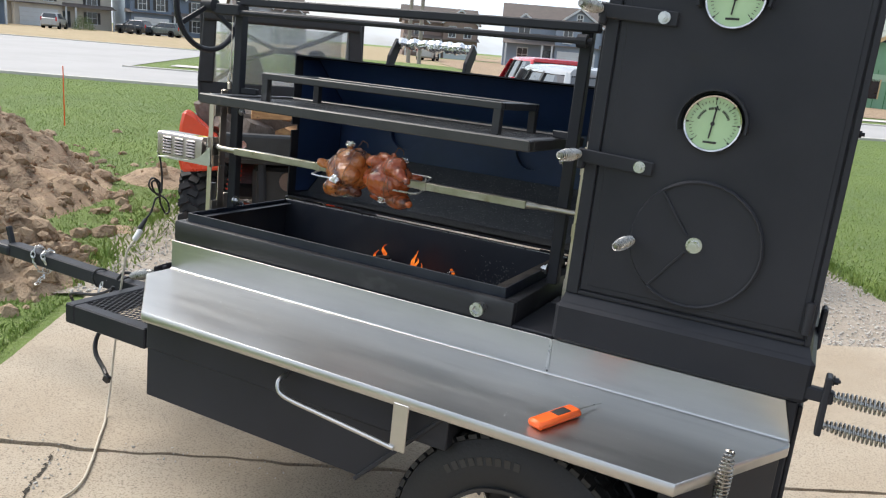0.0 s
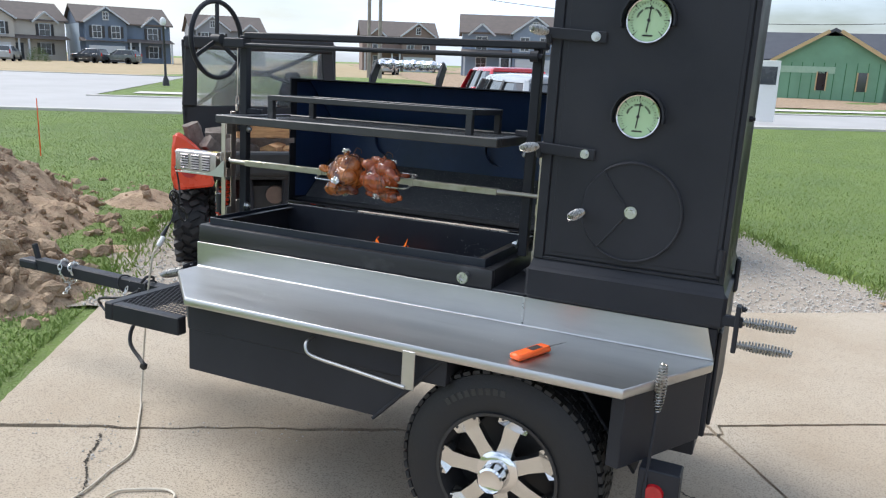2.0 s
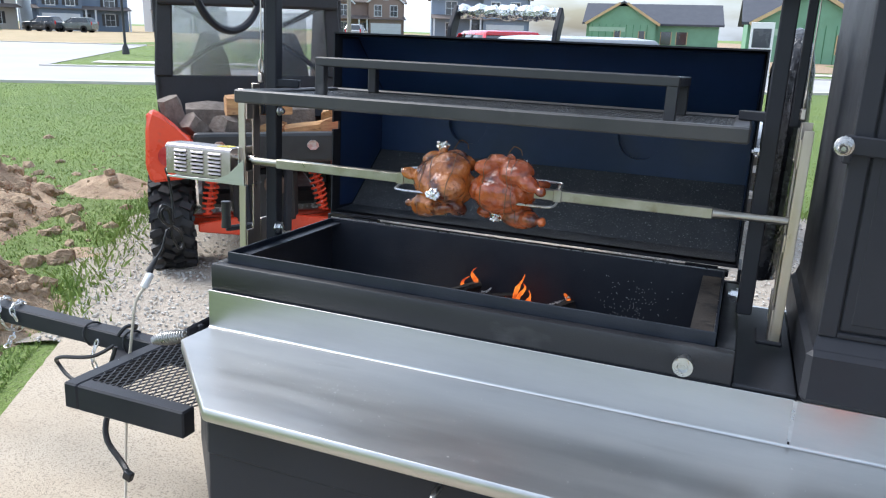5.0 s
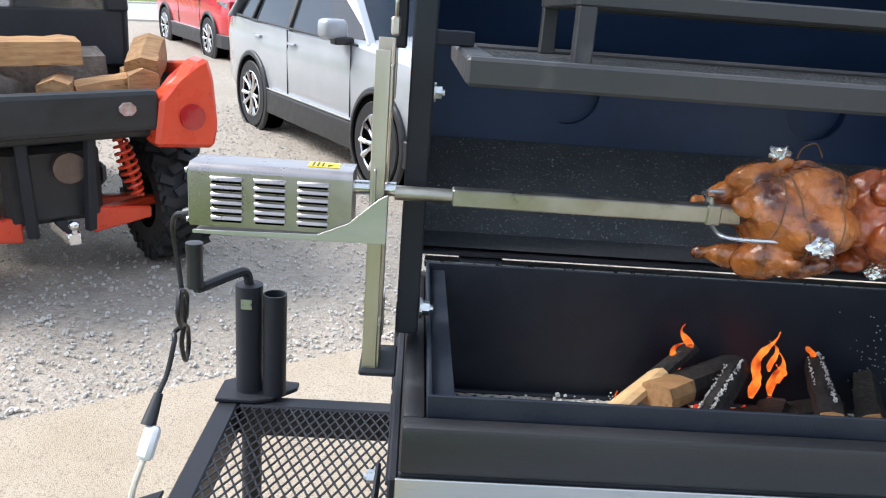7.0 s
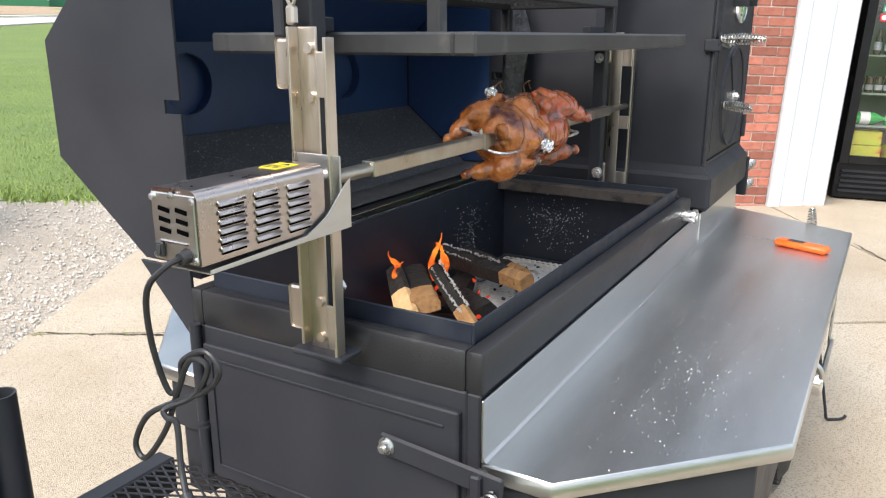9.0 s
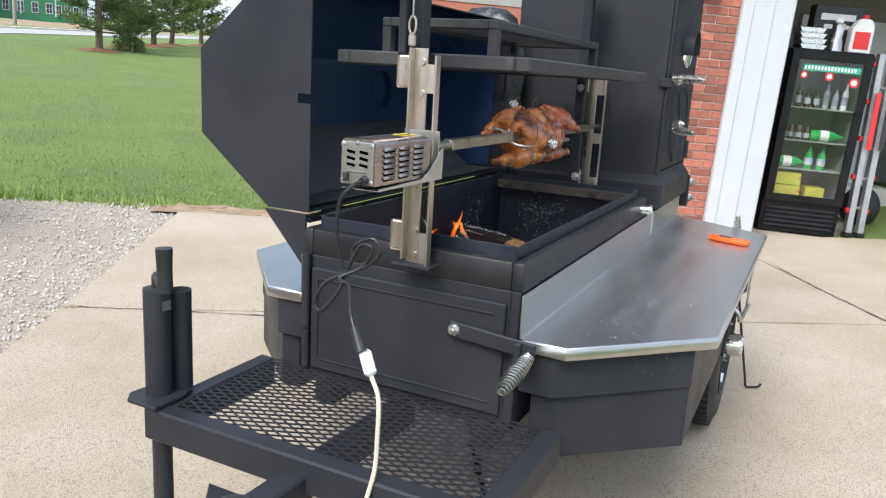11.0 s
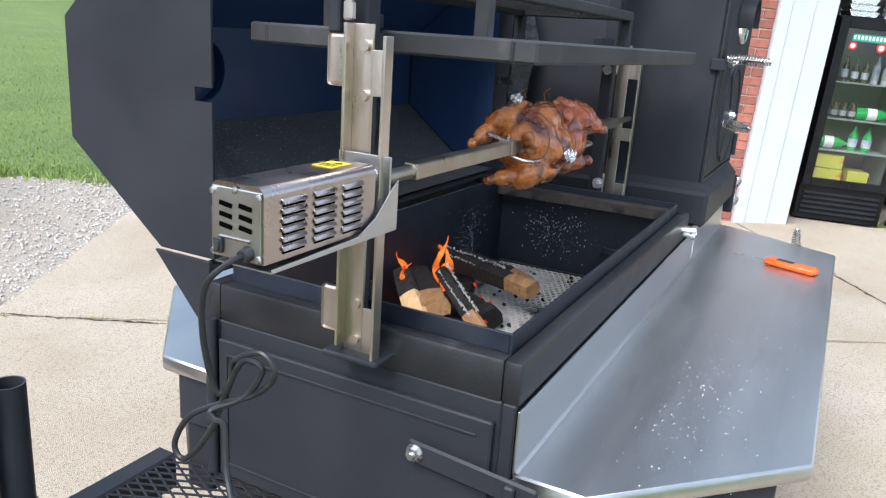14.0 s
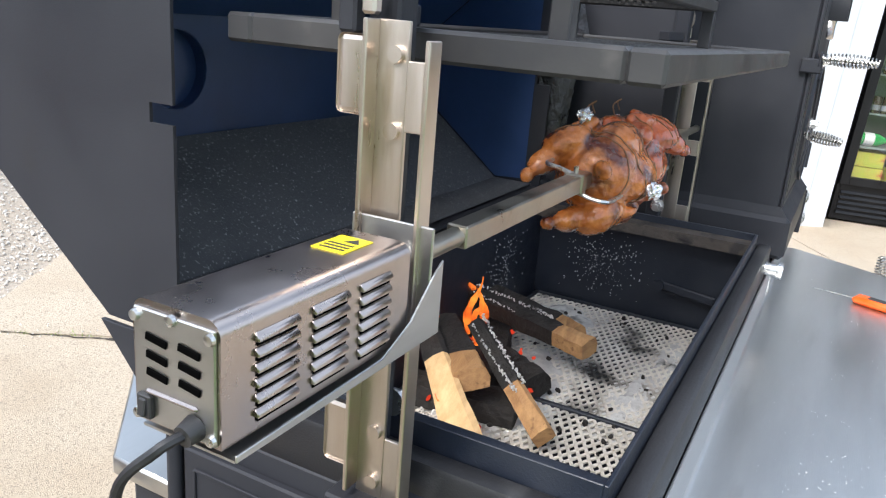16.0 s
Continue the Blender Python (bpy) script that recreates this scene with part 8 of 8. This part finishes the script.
def two_storey(az, dist, w, siding, roofm, label, side=None, turn=0.0, flip=1, shutters=True, d=9.0, eave=5.2):
    x, y, z = bearing(az, dist)
    ob = thing("house", (x, y, z), label, "house", "houses across the street", base=I4, yaw=-az + turn)
    bm = B()
    bx(bm, -w / 2, w / 2, 0, d, 0, eave)
    prism(bm, [(0, eave), (d, eave), (d / 2, eave + 2.2)], "x", -w / 2, w / 2)
    part("wall", bm, siding, ob)
    bm = B()
    ridge_roof(bm, -w / 2, w / 2, 0, d, eave, 2.3)
    part("roof", bm, roofm, ob)
    if side:
        for s in (-1, 1):
            bm = B()
            bx(bm, s * w / 2, s * (w / 2 + 0.02), 0.02, d - 0.02, 0, eave - 0.15)
            part("side_wall", bm, side, ob)
    gx = -flip * w * 0.24
    bm = B()
    bx(bm, gx - w * 0.22, gx + w * 0.22, -1.4, 0, 0, eave)
    prism(bm, [(gx - w * 0.22, eave), (gx + w * 0.22, eave), (gx, eave + 1.9)], "y", -1.4, 0.1)
    part("front_bay", bm, siding, ob)
    bm = B()
    gable(bm, gx - w * 0.22, gx + w * 0.22, -1.4, 2.5, eave, 1.95)
    part("bay_roof", bm, roofm, ob)
    bm = B()
    g2 = flip * w * 0.30
    prism(bm, [(g2 - 1.5, eave - 0.2), (g2 + 1.5, eave - 0.2), (g2, eave + 1.1)], "y", -0.25, 0.3)
    part("small_gable", bm, siding, ob)
    bm = B()
    gable(bm, g2 - 1.5, g2 + 1.5, -0.3, 2.5, eave - 0.2, 1.2, 0.2)
    part("small_gable_roof", bm, roofm, ob)
    for s, (a, b) in enumerate((((gx - w * 0.22 - 0.3, -1.8, eave - 0.05), (gx, -1.8, eave + 2.05)), ((gx + w * 0.22 + 0.3, -1.8, eave - 0.05), (gx, -1.8, eave + 2.05)), ((g2 - 1.7, -0.55, eave - 0.3), (g2, -0.55, eave + 1.1)), ((g2 + 1.7, -0.55, eave - 0.3), (g2, -0.55, eave + 1.1)))):
        bm = B()
        bar(bm, a, b, 0.06, 0.22)
        part("barge_board", bm, TRIMW, ob, "white barge board")
    bm = B()
    prism(bm, [(-1.9, 2.75), (0.0, 3.25), (0.0, 2.75)], "x", -w / 2 - 0.1, w / 2 + 0.1)
    part("porch_roof", bm, roofm, ob)
    bm = B()
    bx(bm, gx - 2.3, gx + 2.3, -1.48, -1.41, 0, 2.2)
    gd = part("garage_door", bm, TRIMW, ob, "white garage door")
    for z0 in (0.55, 1.1, 1.65):
        bm = B()
        bx(bm, gx - 2.28, gx + 2.28, -1.495, -1.482, z0 - 0.015, z0 + 0.015)
        part("panel_line", bm, GALV, gd)
    bm = B()
    bx(bm, 0.6 * flip - 0.5, 0.6 * flip + 0.5, -0.08, -0.004, 0.1, 2.2)
    part("front_door", bm, CARDARK, ob)
    for px in (0.1, 1.3, w / 2 - 0.3):
        bm = B()
        bx(bm, flip * px - 0.1, flip * px + 0.1, -1.8, -1.6, 0, 2.75)
        part("porch_post", bm, TRIMW, ob)
    window(ob, gx - 1.2, 4.0, 1.0, 1.5, -1.4, shutters), window(ob, gx + 1.2, 4.0, 1.0, 1.5, -1.4, shutters)
    window(ob, g2, 4.0, 1.3, 1.5, 0, shutters), window(ob, g2, 1.5, 1.2, 1.5, 0, shutters)
    window(ob, gx, eave + 0.9, 0.6, 0.9, -1.4)
    return ob


two_storey(-60.6, 104, 12, SIDE_BLUE, ROOFBR, "dark blue two-storey house with grey side wall", SIDE_GREY, 12)
two_storey(-54.2, 118, 13, SIDE_CREAM, ROOFBR, "cream two-storey house with a white garage door", SIDE_GREY, 16)
two_storey(-47.5, 118, 12, SIDE_BLUE, ROOFBR, "blue two-storey house with dark shutters and porch", mat("pale_blue_siding", (0.35, 0.43, 0.50), (0.40, 0.48, 0.55), rough=0.7), 14)
two_storey(-40.8, 128, 11, SIDE_GREY, ROOFBR, "grey two-storey house further down the street", None, 10)
two_storey(-28.7, 122, 11.5, SIDE_BROWN, ROOFBR, "brown two-storey house with white windows", None, 6, -1, False)
two_storey(-20.6, 98, 12, mat("steel_blue_siding", (0.20, 0.25, 0.32), (0.23, 0.28, 0.36), rough=0.7), ROOFBR, "steel-blue two-storey house with a brown roof", None, 4, -1, False)


def green_house(x, y, w, d, yaw, label, eave=2.4, ridge=1.75, gable_at=None):
    ob = thing("unfinished_house", (x, y, ground_z(x, y) - 0.04), label, "house", "houses under construction", base=I4, yaw=yaw)
    bm = B()
    bx(bm, -w / 2, w / 2, 0, d, 0, eave)
    part("wall", bm, GREENWRAP, ob, "green sheathing boards")
    bm = B()
    ridge_roof(bm, -w / 2, w / 2, 0, d, eave, ridge)
    part("roof", bm, ROOFING, ob, "dark new shingles")
    gx, gw = gable_at or (-w * 0.22, w * 0.5)
    bm = B()
    bx(bm, gx - gw / 2, gx + gw / 2, -1.6, 0, 0, eave)
    prism(bm, [(gx - gw / 2, eave), (gx + gw / 2, eave), (gx + gw * 0.12, eave + ridge * 0.86), (gx - gw * 0.12, eave + ridge * 0.86)], "y", -1.6, 0.2)
    part("front_gable", bm, GREENWRAP, ob)
    bm = B()
    gable(bm, gx - gw / 2, gx + gw / 2, -1.5, d / 2, eave, ridge * 1.02)
    part("gable_roof", bm, ROOFING, ob)
    bm = B()
    for s in (-1, 1):
        bar(bm, (gx + s * (gw / 2 + 0.35), -1.95, eave - 0.1), (gx + s * gw * 0.05, -1.95, eave + ridge * 1.02), 0.05, 0.22)
    part("fascia", bm, PLY, ob, "bare timber fascia")
    for k in range(int(gw / 0.62)):
        bm = B()
        xx = gx - gw / 2 + 0.3 + k * 0.62
        bx(bm, xx - 0.02, xx + 0.02, -1.615, -1.601, 0, eave - 0.1)
        part("board_joint", bm, mat("sheathing_tape", (0.02, 0.12, 0.04), (0.03, 0.15, 0.05), rough=0.6) if k == 0 else bpy.data.materials["sheathing_tape"], ob)
    bm = B()
    bx(bm, gx - gw / 2, gx + gw * 0.05, -1.62, -1.603, eave - 0.75, eave - 0.35)
    part("tape_band", bm, mat("pale_green_tape", (0.30, 0.45, 0.33), (0.36, 0.5, 0.38), rough=0.6), ob)
    for xx, ww in ((gx - 0.4, 0.5), (gx + gw * 0.30, 0.5), (gx + gw / 2 + 1.0, 0.9), (gx + gw / 2 + 2.4, 0.9)):
        if xx + ww < w / 2:
            bm = B()
            yy = -1.6 if xx < gx + gw / 2 else 0
            bx(bm, xx - ww / 2, xx + ww / 2, yy - 0.02, yy - 0.004, 0.6, 1.75)
            f = part("window", bm, DARKGLASS, ob, "dark window opening")
            bm = B()
            for a, b in ((xx - ww / 2 - 0.07, xx - ww / 2), (xx + ww / 2, xx + ww / 2 + 0.07)):
                bx(bm, a, b, yy - 0.04, yy - 0.004, 0.6, 1.75)
            part("frame", bm, PLY, f)
    return ob


green_house(5.8, 53.5, 12.5, 8, 4, "unfinished single-storey house in green sheathing with a dark roof")
green_house(-9.5, 74, 12, 8, 8, "unfinished house in green sheathing with bare timber fascia")
green_house(16.5, 82, 11, 8, -6, "unfinished green-sheathed house further along the street")
for k, (az, dist) in enumerate(((30.2, 150), (33.9, 156), (36.6, 175))):
    x, y, z = bearing(az, dist, (-1.4, -0.6))
    ob = thing("row_house", (x, y, z + 1.0), "green two-storey row house with white windows", "house", "green row houses", base=I4, yaw=-az + 14)
    w = 11.5 if k < 2 else 8
    bm = B()
    bx(bm, -w / 2, w / 2, 0, 9, -1.2, 5.2)
    prism(bm, [(0, 5.2), (9, 5.2), (4.5, 7.4)], "x", -w / 2, w / 2)
    part("wall", bm, mat("dark_green_siding", (0.04, 0.19, 0.09), (0.05, 0.23, 0.11), rough=0.7) if k == 0 else bpy.data.materials["dark_green_siding"], ob)
    bm = B()
    ridge_roof(bm, -w / 2, w / 2, 0, 9, 5.2, 2.3)
    part("roof", bm, ROOFBR, ob)
    for i in range(5):
        xx = -w / 2 + w * (i + 0.5) / 5
        window(ob, xx, 4.0, 0.9, 1.5, 0), window(ob, xx, 1.3, 0.9, 1.6, 0)
    for xx in (-w / 2 + 0.1, 0, w / 2 - 0.1):
        bm = B()
        bx(bm, xx - 0.12, xx + 0.12, -0.06, -0.003, 0, 5.2)
        part("corner_board", bm, TRIMW, ob)


def pine(x, y, h, seed):
    z = ground_z(x, y) - 0.05
    ob = thing("pine_tree", (x, y, z), "loose-limbed green pine tree in a mulch bed", "tree", "pines by the street", base=I4)
    r = random.Random(seed)
    bm = B()
    tp = [(0.05 * math.sin(i + seed), 0.05 * math.cos(i * 1.3), h * i / 8) for i in range(9)]
    tube(bm, tp, [0.15 * (1 - i / 8.6) + 0.012 for i in range(9)], 8)
    trunk = part("trunk", bm, PINEBARK, ob, smooth=True)
    vs, fs = [], []
    limbs = B()
    for lv in range(15):
        zz = h * (0.13 + 0.84 * (lv / 14) ** 0.95)
        reach = (0.16 + 0.84 * (1 - lv / 14) ** 0.8) * h * 0.36
        for k in range(5 if lv < 12 else 3):
            a = r.uniform(0, 6.283)
            L = reach * r.uniform(0.65, 1.15)
            rise = r.uniform(0.05, 0.35) * L
            tip = Vector((L * math.cos(a), L * math.sin(a), zz + rise))
            base = Vector((0, 0, zz - 0.05))
            tube(limbs, [base, base.lerp(tip, 0.5) + Vector((0, 0, -0.05 * L)), tip], [0.030 * (1 - lv / 20), 0.02 * (1 - lv / 20), 0.006], 5)
            for q in range(44):
                t = 0.30 + 0.72 * r.random()
                c = base.lerp(tip, t) + Vector((r.gauss(0, 0.16), r.gauss(0, 0.16), r.gauss(0.04, 0.11))) * (0.5 + 0.25 * L)
                for e in range(7):
                    d = Vector((r.gauss(0, 1), r.gauss(0, 1), r.gauss(0.35, 0.7))).normalized() * r.uniform(0.12, 0.24)
                    s = d.cross(Vector((r.gauss(0, 1), r.gauss(0, 1), r.gauss(0, 1)))).normalized() * 0.027
                    b = len(vs)
                    vs += [tuple(c - s), tuple(c + s), tuple(c + d)]
                    fs.append((b, b + 1, b + 2))
    part("branchwork", limbs, PINEBARK, ob, kind="stuff")
    me = bpy.data.meshes.new("needles")
    me.from_pydata(vs, [], fs)
    me.materials.append(PINE)
    o = new("needles", me)
    o.parent = ob
    o["kind"] = "stuff"
    bm = B()
    lathe(bm, [(0.0, 0.12), (0.5, 0.09), (0.85, 0.03), (1.0, -0.02)], pose(0, 0, 0.02), 24)
    part("mulch_bed", bm, MULCH, ob, "red mulch ring", smooth=True)


for x, y, h, s in ((21.6, 28.6, 6.6, 2), (25.5, 31.5, 6.3, 5), (30.0, 34.6, 6.6, 9), (34.5, 38.0, 6.5, 12), (40.0, 41.0, 6.4, 15)):
    pine(x, y, h, s)


def shrub(x, y, r0, seed, label, material=PINE):
    ob = thing("shrub", (x, y, ground_z(x, y) - 0.05), label, "shrub", base=I4)
    r = random.Random(seed)
    vs, fs = [], []
    for k in range(1500):
        d = Vector((r.gauss(0, 1), r.gauss(0, 1), abs(r.gauss(0, 1)))).normalized()
        c = Vector((d.x * r0, d.y * r0, d.z * r0 * 1.3)) * r.uniform(0.55, 1.05)
        e = Vector((r.gauss(0, 1), r.gauss(0, 1), r.gauss(0.5, 1))).normalized() * r.uniform(0.08, 0.16)
        s = e.cross(Vector((r.gauss(0, 1), r.gauss(0, 1), r.gauss(0, 1)))).normalized() * 0.03
        b = len(vs)
        vs += [tuple(c - s), tuple(c + s), tuple(c + e)]
        fs.append((b, b + 1, b + 2))
    me = bpy.data.meshes.new("leaves")
    me.from_pydata(vs, [], fs)
    me.materials.append(material)
    o = new("leaves", me)
    o.parent = ob
    bm = B()
    cyl(bm, (0, 0, 0), (0, 0, r0), 0.04, 0.02, 6)
    part("stem", bm, PINEBARK, ob)


shrub(24.0, 29.6, 0.75, 3, "small blue-green spruce shrub beside the pines")
x, y, z = bearing(-52.9, 104)
shrub(x, y, 1.3, 7, "dark clipped shrub before the cream house")


def pole(az, dist, h, eye=(2.2, -2.3)):
    x, y, z = bearing(az, dist, eye)
    ob = thing("utility_pole", (x, y, z), "tall wooden utility pole with overhead wires", "utility pole", base=I4)
    bm = B()
    cyl(bm, (0, 0, 0), (0, 0, h), 0.17, 0.12, 12)
    part("pole", bm, POLEWOOD, ob, smooth=True)
    bm = B()
    bx(bm, -1.1, 1.1, -0.06, 0.06, h - 0.6, h - 0.45, 0.01)
    part("cross_arm", bm, POLEWOOD, ob)
    return Vector((x, y, z + h))


P1 = pole(-30.1, 62, 10.0)
pole(-30.9, 64, 9.5)
P2 = pole(33.5, 86, 11.5, (-1.4, -0.6))
P0 = Vector((-78, 12, 9.0))
P3 = Vector((10, 66, 8.5))
for a, b, dz in ((P0, P1, -0.8), (P1, P3, -0.8), (P3, P2, -0.8), (P0, P1, -2.6), (P1, P3, -2.6)):
    bm = B()
    pts = [a.lerp(b, t / 24) + Vector((0, 0, dz - 5.0 * (t / 24) * (1 - t / 24))) for t in range(25)]
    tube(bm, pts, 0.022, 5)
    setting("overhead_wire", bm, CORD_B, "dark overhead wire sagging between poles", "wire")
sl = thing("street_lamp", (-25.0, 24.8, ground_z(-25, 24.8) - 0.03), "black street lamp post with a white globe", "street lamp", base=I4)
bm = B()
lathe(bm, [(0, 0), (0.16, 0), (0.14, 0.25), (0.06, 0.45), (0.05, 2.65), (0.08, 2.7), (0, 2.72)], pose(0, 0, 0), 14)
part("post", bm, PLASTIC, sl, smooth=True)
bm = B()
blob(bm, (0, 0, 2.88), (0.14, 0.14, 0.20))
part("globe", bm, WHITEPL, sl, smooth=True)
sg = thing("plot_sign", (0.9, 26.2, ground_z(0.9, 26.2) - 0.03), "white sales sign panel standing by the street", "sign", base=I4)
bm = B()
bx(bm, -0.36, 0.36, -0.03, 0.03, 0.05, 2.1, 0.01)
part("panel", bm, WHITEPL, sg)
bm = B()
bx(bm, -0.28, 0.28, -0.04, -0.031, 1.3, 1.9)
part("emblem", bm, CARDARK, sg, "dark blue square emblem")
for k, (az, dist, m, tr) in enumerate(((-54.6, 100, WHITEPAINT, 40), (-49.8, 104, CARDARK, 100), (-47.9, 103, mat("grey_green_paint", (0.10, 0.13, 0.13), (0.12, 0.15, 0.15), rough=0.3, coat=0.6), 110), (-29.5, 84, WHITEPAINT, 20))):
    x, y, z = bearing(az, dist)
    car("distant_car", "car parked on a driveway across the street", "car", m, (x, y, z), tr, fancy=False, group="cars across the street")

x, y, z = bearing(62.5, 42, (-1.4, -0.6))
nb = thing("brick_house", (x, y, z), "neighbouring red brick house with a grey gable", "house", base=I4, yaw=-62.5)
bm = B()
bx(bm, -5.6, 7.0, 0, 9, 0, 3.9)
part("wall", bm, BRICK, nb)
bm = B()
prism(bm, [(-5.6, 3.9), (7.0, 3.9), (7.0, 4.3), (0.7, 6.6), (-5.6, 4.3)], "y", -0.05, 9)
part("gable_wall", bm, mat("weathered_siding", (0.27, 0.26, 0.25), (0.33, 0.32, 0.31), rough=0.8, scale=2, bump=0.1), nb, "grey sided gable")
bm = B()
gable(bm, -5.6, 7.0, 0, 9, 4.25, 2.6)
part("roof", bm, ROOFBR, nb)
for xx in (-3.4, 0.2, 3.8):
    window(nb, xx, 1.5, 1.4, 1.4, 0)
